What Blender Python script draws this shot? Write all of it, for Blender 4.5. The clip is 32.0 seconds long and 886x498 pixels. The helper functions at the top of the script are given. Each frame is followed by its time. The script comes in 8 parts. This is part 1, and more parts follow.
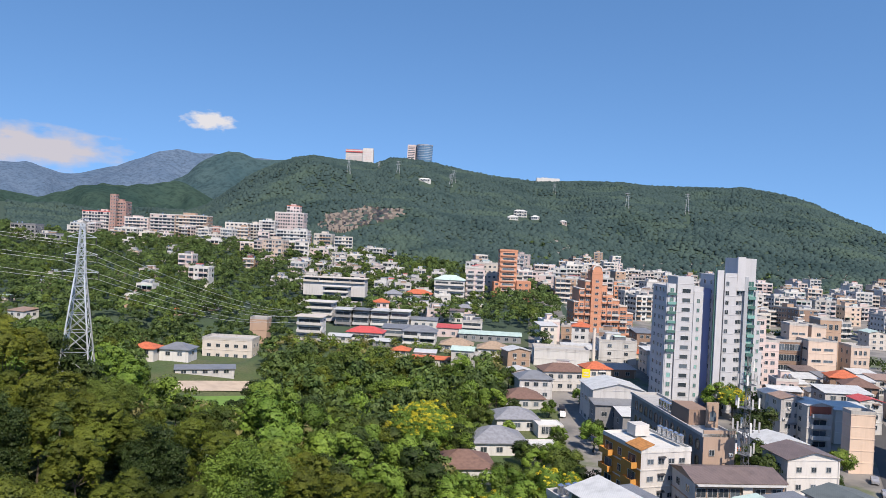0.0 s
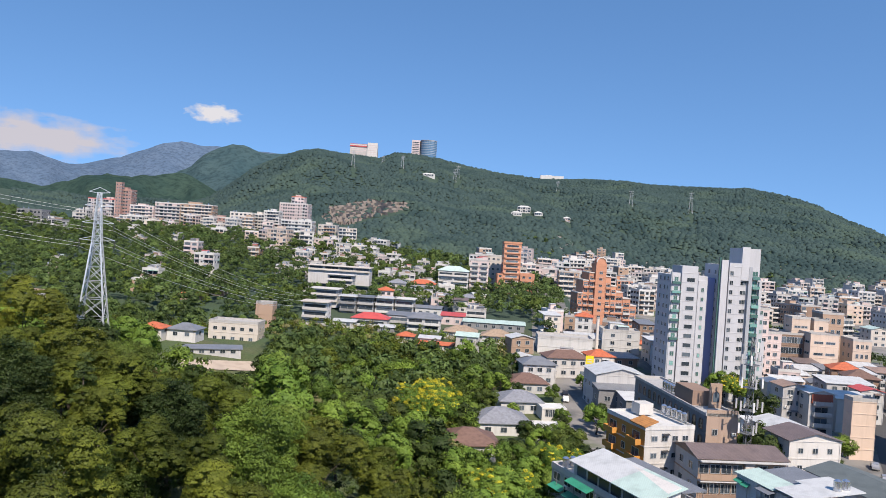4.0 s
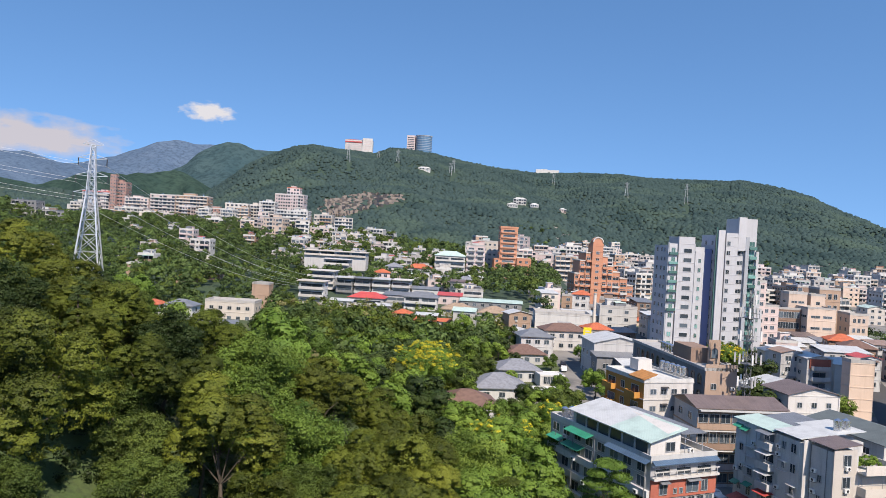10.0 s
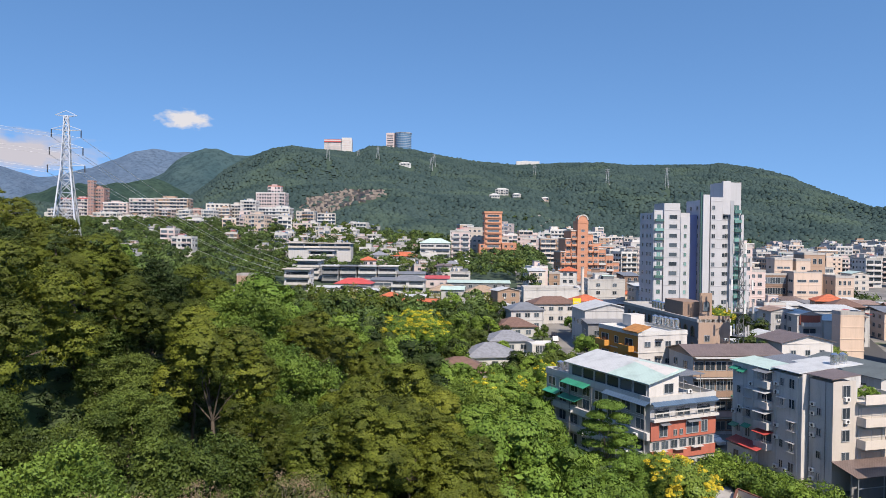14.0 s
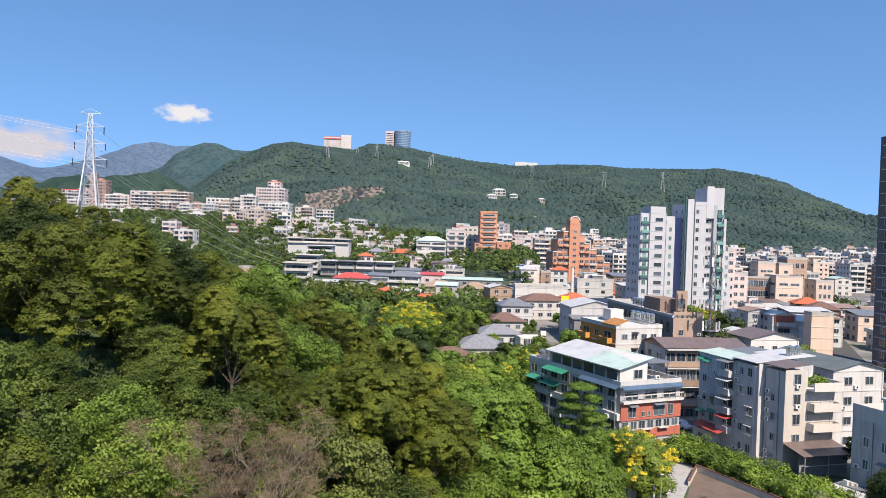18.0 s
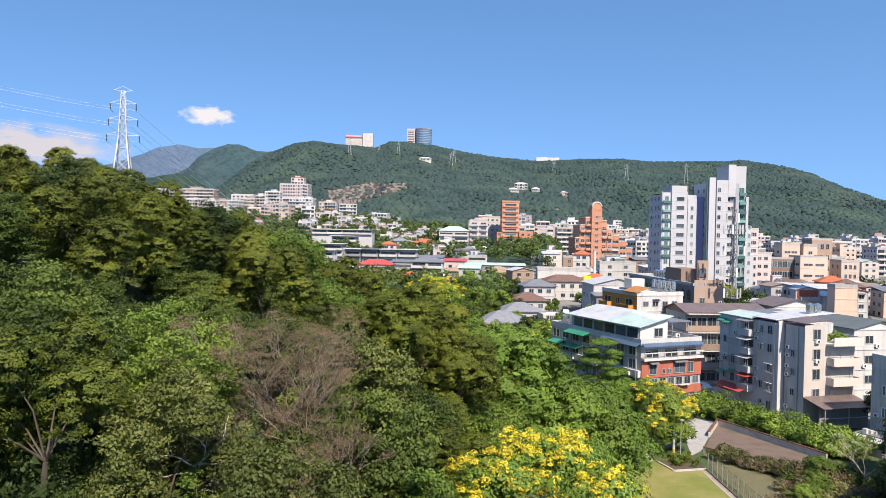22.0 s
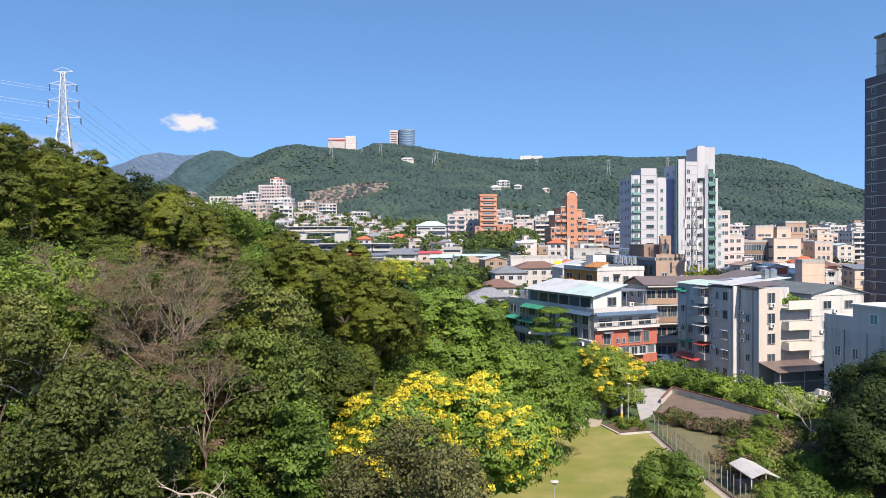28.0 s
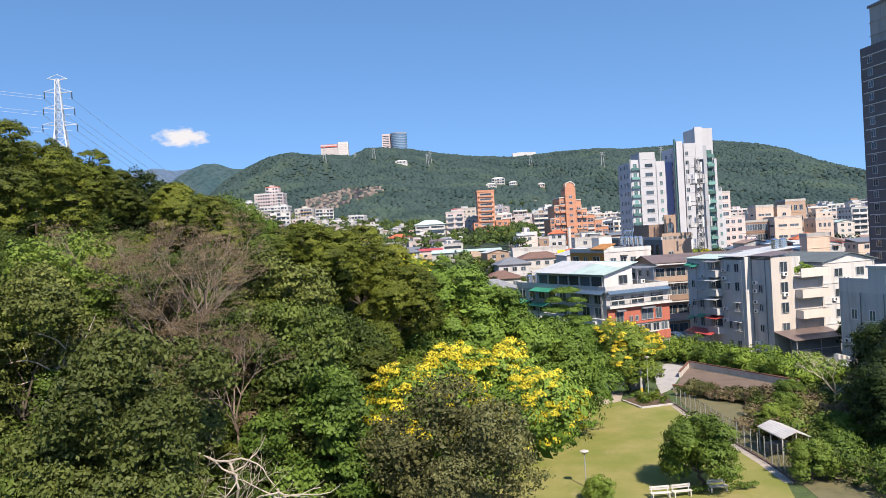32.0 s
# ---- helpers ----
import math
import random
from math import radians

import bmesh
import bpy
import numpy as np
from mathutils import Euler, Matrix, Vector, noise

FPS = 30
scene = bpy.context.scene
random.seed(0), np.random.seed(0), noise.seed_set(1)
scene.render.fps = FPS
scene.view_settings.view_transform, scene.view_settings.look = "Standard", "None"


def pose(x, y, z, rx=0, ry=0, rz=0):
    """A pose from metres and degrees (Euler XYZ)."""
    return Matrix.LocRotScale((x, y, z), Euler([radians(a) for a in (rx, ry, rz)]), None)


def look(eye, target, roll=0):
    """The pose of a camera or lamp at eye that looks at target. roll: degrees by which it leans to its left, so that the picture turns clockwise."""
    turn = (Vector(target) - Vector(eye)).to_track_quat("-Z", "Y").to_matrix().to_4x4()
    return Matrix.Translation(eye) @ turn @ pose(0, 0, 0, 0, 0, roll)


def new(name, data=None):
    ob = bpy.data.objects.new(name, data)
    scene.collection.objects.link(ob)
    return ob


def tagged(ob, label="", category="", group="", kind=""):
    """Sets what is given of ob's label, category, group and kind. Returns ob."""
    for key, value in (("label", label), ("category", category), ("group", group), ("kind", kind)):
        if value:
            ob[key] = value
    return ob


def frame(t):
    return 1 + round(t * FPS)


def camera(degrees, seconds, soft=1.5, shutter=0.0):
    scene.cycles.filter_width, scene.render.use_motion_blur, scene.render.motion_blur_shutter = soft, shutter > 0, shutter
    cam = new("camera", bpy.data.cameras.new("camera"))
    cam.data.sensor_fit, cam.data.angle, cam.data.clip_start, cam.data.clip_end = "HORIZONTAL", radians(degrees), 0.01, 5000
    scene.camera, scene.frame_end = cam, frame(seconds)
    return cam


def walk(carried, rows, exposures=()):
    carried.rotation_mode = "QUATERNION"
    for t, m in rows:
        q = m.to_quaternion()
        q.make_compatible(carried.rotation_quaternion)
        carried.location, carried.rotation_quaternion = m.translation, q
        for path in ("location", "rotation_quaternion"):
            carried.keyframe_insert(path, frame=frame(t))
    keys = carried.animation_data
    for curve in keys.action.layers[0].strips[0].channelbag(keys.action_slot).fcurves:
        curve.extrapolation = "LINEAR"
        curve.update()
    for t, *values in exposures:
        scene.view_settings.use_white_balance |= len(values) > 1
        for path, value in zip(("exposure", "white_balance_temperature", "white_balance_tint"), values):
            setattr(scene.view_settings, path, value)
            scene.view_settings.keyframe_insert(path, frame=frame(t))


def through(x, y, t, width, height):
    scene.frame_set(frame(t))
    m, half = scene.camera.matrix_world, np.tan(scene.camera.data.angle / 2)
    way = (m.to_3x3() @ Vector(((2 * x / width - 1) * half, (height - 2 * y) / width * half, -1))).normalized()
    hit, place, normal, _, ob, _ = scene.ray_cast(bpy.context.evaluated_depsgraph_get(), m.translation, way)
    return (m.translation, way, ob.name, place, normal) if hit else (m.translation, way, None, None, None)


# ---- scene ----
cam = camera(62.0, 32.0, soft=0.8)
PATH = [
    (0, (-0.813, -0.405, 54.581), (-1.032, 1.583, 54.56), 2.7),
    (0.5, (-1.533, -2.343, 54.817), (-1.748, -0.355, 54.797), 3.0),
    (1, (-1.45, -1.499, 54.31), (-1.663, 0.49, 54.29), 5.9),
    (1.5, (-1.113, -0.664, 53.04), (-1.325, 1.325, 53.017), 7.4),
    (2, (-1.667, -2.758, 53.189), (-1.88, -0.769, 53.166), 6.9),
    (2.5, (-1.996, -2.528, 52.222), (-2.212, -0.54, 52.195), 6.1),
    (4.5, (-1.772, -2.487, 50.172), (-1.99, -0.499, 50.144), 2.2),
    (5, (-1.616, -2.408, 49.548), (-1.826, -0.419, 49.519), 0.9),
    (5.5, (-1.789, -1.558, 48.643), (-1.968, 0.434, 48.611), 2.1),
    (6, (-1.536, -0.541, 47.594), (-1.711, 1.451, 47.561), 2.5),
    (7, (-1.698, -1.087, 46.517), (-1.873, 0.905, 46.483), 3.1),
    (8, (-1.469, -0.973, 45.007), (-1.65, 1.018, 44.973), 3.0),
    (9, (-1.671, -1.124, 43.403), (-1.864, 0.866, 43.367), 3.2),
    (10, (-1.651, -1.903, 42.125), (-1.864, 0.085, 42.092), 3.2),
    (11, (-1.662, -1.981, 40.497), (-1.877, 0.007, 40.467), 3.5),
    (12, (-1.915, -2.372, 39.094), (-2.139, -0.385, 39.064), 1.7),
    (13, (-2.113, -1.53, 36.972), (-2.32, 0.459, 36.942), 0.3),
    (14, (-2.181, -0.16, 35.049), (-2.351, 1.833, 35.013), 0.6),
    (14.5, (-2.109, 0.086, 34.392), (-2.276, 2.079, 34.354), 2.4),
    (16.5, (-1.297, -3.97, 34.401), (-1.475, -1.978, 34.366), 0.2),
    (17, (-1.036, -6.524, 34.362), (-1.214, -4.533, 34.325), -0.0),
    (18, (-0.56, -10.627, 34.464), (-0.722, -8.634, 34.426), 1.8),
    (19, (-0.08, -13.36, 33.374), (-0.245, -11.367, 33.339), 2.8),
    (20, (0.054, -14.25, 31.18), (-0.124, -12.258, 31.14), 3.8),
    (20.5, (-0.012, -14.109, 30.12), (-0.231, -12.122, 30.079), 2.7),
    (21, (-0.086, -14.093, 29.289), (-0.311, -12.106, 29.249), 2.0),
    (22, (-0.088, -13.786, 28.76), (-0.311, -11.799, 28.717), 1.0),
    (22.5, (0.071, -13.668, 28.846), (-0.154, -11.681, 28.806), -6.9),
    (23, (0.655, -13.68, 28.755), (0.432, -11.693, 28.713), -1.4),
    (23.5, (1.438, -13.422, 28.78), (1.231, -11.433, 28.743), -14.1),
    (24, (2.623, -12.899, 28.546), (2.44, -10.907, 28.511), -14.0),
    (24.5, (4.161, -12.899, 28.446), (4.004, -10.905, 28.408), 0.6),
    (25, (5.095, -13.157, 28.305), (4.953, -11.162, 28.267), 5.7),
    (25.5, (5.799, -13.081, 27.733), (5.652, -11.087, 27.694), 6.6),
    (27.5, (6.084, -10.393, 24.521), (5.897, -8.402, 24.486), 0.2),
    (28, (6.082, -10.305, 23.91), (5.891, -8.314, 23.874), -0.4),
    (29, (6.083, -10.217, 22.531), (5.889, -8.227, 22.498), -0.7),
    (30, (6.004, -10.068, 21.424), (5.807, -8.078, 21.391), -0.1),
    (30.5, (5.763, -10.031, 21.361), (5.585, -8.039, 21.329), -1.2),
    (31, (5.353, -9.835, 21.365), (5.185, -7.843, 21.33), 4.3),
    (31.5, (4.715, -9.592, 21.446), (4.543, -7.6, 21.412), 2.6),
    (32, (4.331, -9.577, 21.53), (4.147, -7.585, 21.499), -3.4),
]
walk(cam, [(t, look(eye, target, roll)) for t, eye, target, roll in PATH], [(0, 0.78, 7200, 14), (14, 0.78, 7250, 14), (17, 0.9, 7350, 14), (22, 1.03, 7400, 14), (32, 1.03, 7400, 14)])

# ---------- light ----------
SUN_EL, SUN_AZ = 47.0, 152.0            # degrees above the horizon; compass degrees clockwise from +y
world = bpy.data.worlds.new("sky")
scene.world = world
world.use_nodes = True
_n = world.node_tree
_n.nodes.clear()
sky = _n.nodes.new("ShaderNodeTexSky")
sky.sky_type = "NISHITA"
sky.sun_disc = False
sky.sun_elevation = radians(SUN_EL)
sky.sun_rotation = radians(SUN_AZ)
sky.altitude = 300
sky.air_density, sky.dust_density, sky.ozone_density = 1.0, 0.3, 2.2
_bg = _n.nodes.new("ShaderNodeBackground")
_bg.inputs["Strength"].default_value = 0.142
_out = _n.nodes.new("ShaderNodeOutputWorld")
_hs = _n.nodes.new("ShaderNodeHueSaturation")
_hs.inputs["Saturation"].default_value = 1.22
_tc = _n.nodes.new("ShaderNodeTexCoord")
_up = _n.nodes.new("ShaderNodeVectorMath")
_up.operation = "ADD"
_up.inputs[1].default_value = (0, 0, 0.28)          # thin, clear air: the blue stays deep down to the horizon
_n.links.new(_tc.outputs["Generated"], _up.inputs[0])
_n.links.new(_up.outputs[0], sky.inputs["Vector"])
_n.links.new(sky.outputs[0], _hs.inputs["Color"])
_n.links.new(_hs.outputs[0], _bg.inputs[0])
_n.links.new(_bg.outputs[0], _out.inputs[0])
sun_data = bpy.data.lights.new("sun", "SUN")
sun_data.energy, sun_data.angle, sun_data.color = 3.8, radians(0.53), (1.0, 0.95, 0.87)
sun = new("sun", sun_data)
_el, _az = radians(SUN_EL), radians(SUN_AZ)
sun.matrix_world = look((math.sin(_az) * math.cos(_el) * 300, math.cos(_az) * math.cos(_el) * 300, math.sin(_el) * 300), (0, 0, 0))

# ---------- materials ----------
def _nodes(name):
    m = bpy.data.materials.new(name)
    m.use_nodes = True
    t = m.node_tree
    return m, t, t.nodes["Principled BSDF"]


def _mix(t, a, b, fac, blend="MIX"):
    n = t.nodes.new("ShaderNodeMix")
    n.data_type, n.blend_type = "RGBA", blend
    for sock, v in ((n.inputs[0], fac), (n.inputs[6], a), (n.inputs[7], b)):
        if isinstance(v, bpy.types.NodeSocket):
            t.links.new(v, sock)
        elif isinstance(v, (int, float)):
            sock.default_value = v
        else:
            sock.default_value = (*v, 1)
    return n.outputs[2]


def _ramp(t, fac, lo, hi, a=0.0, b=1.0):
    n = t.nodes.new("ShaderNodeMapRange")
    n.clamp = True
    t.links.new(fac, n.inputs[0])
    for k, v in zip((1, 2, 3, 4), (lo, hi, a, b)):
        n.inputs[k].default_value = v
    return n.outputs[0]


def _coords(t, scale=(1, 1, 1), world_space=False):
    if world_space:
        c = t.nodes.new("ShaderNodeNewGeometry").outputs["Position"]
    else:
        c = t.nodes.new("ShaderNodeTexCoord").outputs["Object"]
    mp = t.nodes.new("ShaderNodeMapping")
    mp.inputs["Scale"].default_value = scale
    t.links.new(c, mp.inputs["Vector"])
    return mp.outputs[0]


def _noise(t, vec, scale, detail=4.0, rough=0.55):
    n = t.nodes.new("ShaderNodeTexNoise")
    n.inputs["Scale"].default_value, n.inputs["Detail"].default_value, n.inputs["Roughness"].default_value = scale, detail, rough
    t.links.new(vec, n.inputs["Vector"])
    return n.outputs["Fac"]


def _bump(t, bsdf, h, strength=0.3, dist=0.02):
    b = t.nodes.new("ShaderNodeBump")
    b.inputs["Strength"].default_value, b.inputs["Distance"].default_value = strength, dist
    t.links.new(h, b.inputs["Height"])
    t.links.new(b.outputs[0], bsdf.inputs["Normal"])


def wall_mat(name, col, dirt=0.45, rough=0.85, grain=9.0, vary=0.12):
    """Rendered or tiled wall: blotches, rain streaks, fine grain, and a shade of its own per building."""
    m, t, b = _nodes(name)
    v = _coords(t, world_space=True)
    blot = _noise(t, v, 0.22, 5)
    streak = _noise(t, _coords(t, (0.9, 0.9, 0.09), True), 1.0, 4, 0.65)
    fine = _noise(t, v, grain, 3)
    dark = tuple(c * 0.42 + 0.01 for c in col)
    c1 = _mix(t, col, dark, _ramp(t, streak, 0.5, 0.78, 0, dirt))
    c2 = _mix(t, c1, tuple(min(1, c * 1.12) for c in col), _ramp(t, blot, 0.45, 0.7, 0, 0.5))
    c3 = _mix(t, c2, dark, _ramp(t, fine, 0.5, 0.8, 0, 0.3))
    info = t.nodes.new("ShaderNodeObjectInfo")
    hsv = t.nodes.new("ShaderNodeHueSaturation")
    t.links.new(_ramp(t, info.outputs["Random"], 0, 1, 1 - vary, 1 + vary), hsv.inputs["Value"])
    t.links.new(c3, hsv.inputs["Color"])
    t.links.new(hsv.outputs[0], b.inputs["Base Color"])
    b.inputs["Roughness"].default_value = rough
    _bump(t, b, fine, 0.25, 0.01)
    return m


def tin_mat(name, col, metal=0.0, rough=0.45, pitch=0.25):
    """Corrugated sheet: ribs across the object's x, weathered."""
    m, t, b = _nodes(name)
    w = t.nodes.new("ShaderNodeTexWave")
    w.wave_type, w.bands_direction, w.wave_profile = "BANDS", "X", "SIN"
    w.inputs["Scale"].default_value = 0.314 / pitch
    t.links.new(_coords(t), w.inputs["Vector"])
    blot = _noise(t, _coords(t, world_space=True), 0.5, 5, 0.6)
    c = _mix(t, col, tuple(x * 0.55 for x in col), _ramp(t, blot, 0.45, 0.75, 0, 0.7))
    c = _mix(t, c, tuple(x * 0.7 for x in col), _ramp(t, w.outputs["Fac"], 0.0, 0.4, 0.4, 0))
    t.links.new(c, b.inputs["Base Color"])
    b.inputs["Roughness"].default_value, b.inputs["Metallic"].default_value = rough, metal
    _bump(t, b, w.outputs["Fac"], 0.5, 0.03)
    return m


def tile_roof_mat(name, col):
    m, t, b = _nodes(name)
    w = t.nodes.new("ShaderNodeTexWave")
    w.wave_type, w.bands_direction, w.wave_profile = "BANDS", "Z", "SAW"
    w.inputs["Scale"].default_value = 1.6
    t.links.new(_coords(t), w.inputs["Vector"])
    n = _noise(t, _coords(t, world_space=True), 1.2, 5)
    c = _mix(t, col, tuple(x * 0.5 for x in col), _ramp(t, n, 0.4, 0.75, 0, 0.8))
    c = _mix(t, c, tuple(x * 0.55 for x in col), _ramp(t, w.outputs["Fac"], 0.6, 1, 0, 0.5))
    t.links.new(c, b.inputs["Base Color"])
    b.inputs["Roughness"].default_value = 0.75
    _bump(t, b, w.outputs["Fac"], 0.4, 0.05)
    return m


def plain_mat(name, col, rough=0.6, metal=0.0, grain=3.0, dirt=0.3):
    m, t, b = _nodes(name)
    n = _noise(t, _coords(t, world_space=True), grain, 5)
    t.links.new(_mix(t, col, tuple(x * 0.5 for x in col), _ramp(t, n, 0.45, 0.75, 0, dirt)), b.inputs["Base Color"])
    b.inputs["Roughness"].default_value, b.inputs["Metallic"].default_value = rough, metal
    return m


def glass_mat(name, col=(0.03, 0.04, 0.05)):
    m, t, b = _nodes(name)
    info = t.nodes.new("ShaderNodeObjectInfo")
    t.links.new(_mix(t, col, tuple(x * 4 + 0.03 for x in col), _ramp(t, info.outputs["Random"], 0.5, 1, 0, 0.6)), b.inputs["Base Color"])
    b.inputs["Roughness"].default_value = 0.12
    return m


def leaf_mat(name, a, b_, hue=0.012, value=0.22, through=0.1, patch=0.55):
    """Leaves: two greens that change from spray to spray and a little by leaf, a shade of its own per tree, some light passing through."""
    m, t, b = _nodes(name)
    geo = t.nodes.new("ShaderNodeNewGeometry")
    info = t.nodes.new("ShaderNodeObjectInfo")
    v = _coords(t, world_space=True)
    spray = _ramp(t, _noise(t, v, patch, 4, 0.6), 0.34, 0.66)
    leafy = t.nodes.new("ShaderNodeMath")
    leafy.operation = "MULTIPLY_ADD"
    t.links.new(geo.outputs["Random Per Island"], leafy.inputs[0])
    leafy.inputs[1].default_value = 0.25
    half = t.nodes.new("ShaderNodeMath")
    half.operation = "MULTIPLY"
    half.inputs[1].default_value = 0.75
    t.links.new(spray, half.inputs[0])
    t.links.new(half.outputs[0], leafy.inputs[2])
    c = _mix(t, a, b_, leafy.outputs[0])
    n = _noise(t, v, 0.13, 4, 0.6)
    c = _mix(t, c, tuple(x * 0.5 for x in a), _ramp(t, n, 0.46, 0.66, 0, 0.65))
    c = _mix(t, c, tuple(x * 1.25 for x in b_), _ramp(t, n, 0.5, 0.34, 0, 0.5))
    hsv = t.nodes.new("ShaderNodeHueSaturation")
    t.links.new(_ramp(t, info.outputs["Random"], 0, 1, 0.5 + hue, 0.5 - hue), hsv.inputs["Hue"])
    t.links.new(_ramp(t, info.outputs["Random"], 0, 1, 1 - value, 1 + value), hsv.inputs["Value"])
    t.links.new(c, hsv.inputs["Color"])
    t.links.new(hsv.outputs[0], b.inputs["Base Color"])
    b.inputs["Roughness"].default_value = 0.6
    b.inputs["Specular IOR Level"].default_value = 0.2
    tr = t.nodes.new("ShaderNodeBsdfTranslucent")
    t.links.new(hsv.outputs[0], tr.inputs["Color"])
    mx = t.nodes.new("ShaderNodeMixShader")
    mx.inputs[0].default_value = through
    t.links.new(b.outputs[0], mx.inputs[1])
    t.links.new(tr.outputs[0], mx.inputs[2])
    t.links.new(mx.outputs[0], t.nodes["Material Output"].inputs["Surface"])
    return m


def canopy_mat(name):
    """Woods on a far slope: greens with the blue of haze painted in, shifting over hundreds of metres and from crown to
    crown.
    """
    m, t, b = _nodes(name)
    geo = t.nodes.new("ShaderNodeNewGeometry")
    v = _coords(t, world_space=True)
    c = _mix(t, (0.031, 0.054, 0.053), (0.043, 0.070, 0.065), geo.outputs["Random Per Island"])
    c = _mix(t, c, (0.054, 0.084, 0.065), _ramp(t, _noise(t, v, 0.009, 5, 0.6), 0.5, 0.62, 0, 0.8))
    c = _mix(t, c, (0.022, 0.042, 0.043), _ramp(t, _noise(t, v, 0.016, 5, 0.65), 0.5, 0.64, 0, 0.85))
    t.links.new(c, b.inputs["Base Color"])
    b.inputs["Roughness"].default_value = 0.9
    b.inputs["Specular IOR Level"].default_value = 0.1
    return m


def lawn_mat():
    """Mown grass: fine blades, yellowed and trodden patches."""
    m, t, b = _nodes("lawn_grass")
    v = _coords(t, world_space=True)
    c = _mix(t, (0.165, 0.185, 0.05), (0.25, 0.225, 0.085), _ramp(t, _noise(t, v, 0.16, 6, 0.6), 0.4, 0.62))
    c = _mix(t, c, (0.30, 0.235, 0.14), _ramp(t, _noise(t, v, 0.28, 6, 0.65), 0.58, 0.72, 0, 0.7))
    fine = _noise(t, v, 14, 4, 0.7)
    c = _mix(t, c, (0.09, 0.11, 0.03), _ramp(t, fine, 0.5, 0.75, 0, 0.5))
    t.links.new(c, b.inputs["Base Color"])
    b.inputs["Roughness"].default_value = 1.0
    b.inputs["Specular IOR Level"].default_value = 0.1
    _bump(t, b, fine, 0.6, 0.04)
    return m


M_WHITE = wall_mat("white_render", (0.48, 0.46, 0.44), 0.55)
M_OLDW = wall_mat("weathered_white", (0.46, 0.445, 0.425), 0.65)
M_PALE = wall_mat("pale_grey_render", (0.47, 0.465, 0.455), 0.5)
M_GREY = wall_mat("grey_cement", (0.39, 0.385, 0.385), 0.55)
M_DGREY = wall_mat("dark_cement", (0.19, 0.19, 0.195), 0.5)
M_STAIN = wall_mat("stained_grey_cement", (0.475, 0.465, 0.455), 0.95, grain=5.0)
M_CREAM = wall_mat("cream_tile", (0.50, 0.455, 0.41), 0.45)
M_BEIGE = wall_mat("beige_tile", (0.52, 0.41, 0.34), 0.35)
M_PEACH = wall_mat("peach_render", (0.56, 0.43, 0.345), 0.3)
M_PINK = wall_mat("pink_tile", (0.50, 0.41, 0.395), 0.3)
M_BROWN = wall_mat("brown_tile", (0.24, 0.16, 0.12), 0.4)
M_ENDW = wall_mat("pinkish_tan_tile", (0.34, 0.245, 0.19), 0.4)
M_TAN = wall_mat("tan_tile", (0.33, 0.23, 0.17), 0.35)
M_ORANGE = wall_mat("orange_tile", (0.48, 0.225, 0.14), 0.45)
M_RED = wall_mat("red_brick_tile", (0.36, 0.105, 0.07), 0.55)
M_BRICKP = wall_mat("dusty_red_tile", (0.36, 0.22, 0.19), 0.3)
M_OCHRE = wall_mat("ochre_tile", (0.50, 0.23, 0.05), 0.35)
M_CONC = wall_mat("roof_concrete", (0.34, 0.33, 0.32), 0.7)
M_CONCL = wall_mat("pale_roof_screed", (0.50, 0.495, 0.48), 0.6)
M_TOWER = wall_mat("tower_white_tile", (0.415, 0.42, 0.445), 0.3, vary=0.03)
M_TOWERG = wall_mat("tower_grey_tile", (0.30, 0.32, 0.35), 0.3, vary=0.03)
M_NIGHT = wall_mat("dark_brown_grey_tile", (0.115, 0.105, 0.11), 0.4, vary=0.03)
M_MINT = tin_mat("mint_sheet", (0.44, 0.56, 0.51))
M_WTIN = tin_mat("white_sheet", (0.51, 0.52, 0.52))
M_GTIN = tin_mat("grey_sheet", (0.17, 0.18, 0.20))
M_BTIN = tin_mat("brown_sheet", (0.16, 0.12, 0.11))
M_RTIN = tin_mat("red_sheet", (0.50, 0.08, 0.07))
M_BLTIN = tin_mat("blue_sheet", (0.07, 0.12, 0.19))
M_GRTIN = tin_mat("green_sheet", (0.03, 0.26, 0.16))
M_ORROOF = tile_roof_mat("orange_roof_tile", (0.50, 0.13, 0.06))
M_GRROOF = tile_roof_mat("grey_roof_tile", (0.22, 0.23, 0.26))
M_BRROOF = tile_roof_mat("brown_roof_tile", (0.17, 0.10, 0.08))
M_TANROOF = tile_roof_mat("faded_brown_roof_tile", (0.34, 0.25, 0.18))
M_SLATE = tin_mat("slate_green_sheet", (0.115, 0.135, 0.135), rough=0.6)
M_RUST = tin_mat("rusty_sheet", (0.30, 0.20, 0.15))
M_STEEL = plain_mat("galvanised_steel", (0.55, 0.57, 0.60), 0.4, 0.6)
M_MAST = plain_mat("dull_mast_steel", (0.16, 0.165, 0.17), 0.6, 0.3)
M_WIRE = plain_mat("pale_aluminium_wire", (0.6, 0.61, 0.62), 0.5)
M_INOX = plain_mat("stainless_steel", (0.62, 0.63, 0.65), 0.25, 0.9)
M_FRAME = plain_mat("window_frame_aluminium", (0.45, 0.46, 0.47), 0.4, 0.4)
M_DARKM = plain_mat("dark_metal", (0.04, 0.04, 0.045), 0.5, 0.3)
M_GLASS = glass_mat("window_glass")
M_BGLASS = glass_mat("blue_stairwell_glass", (0.09, 0.11, 0.20))
M_TGLASS = glass_mat("green_tower_glass", (0.06, 0.13, 0.12))
M_AC = plain_mat("air_conditioner_casing", (0.62, 0.62, 0.60), 0.5)
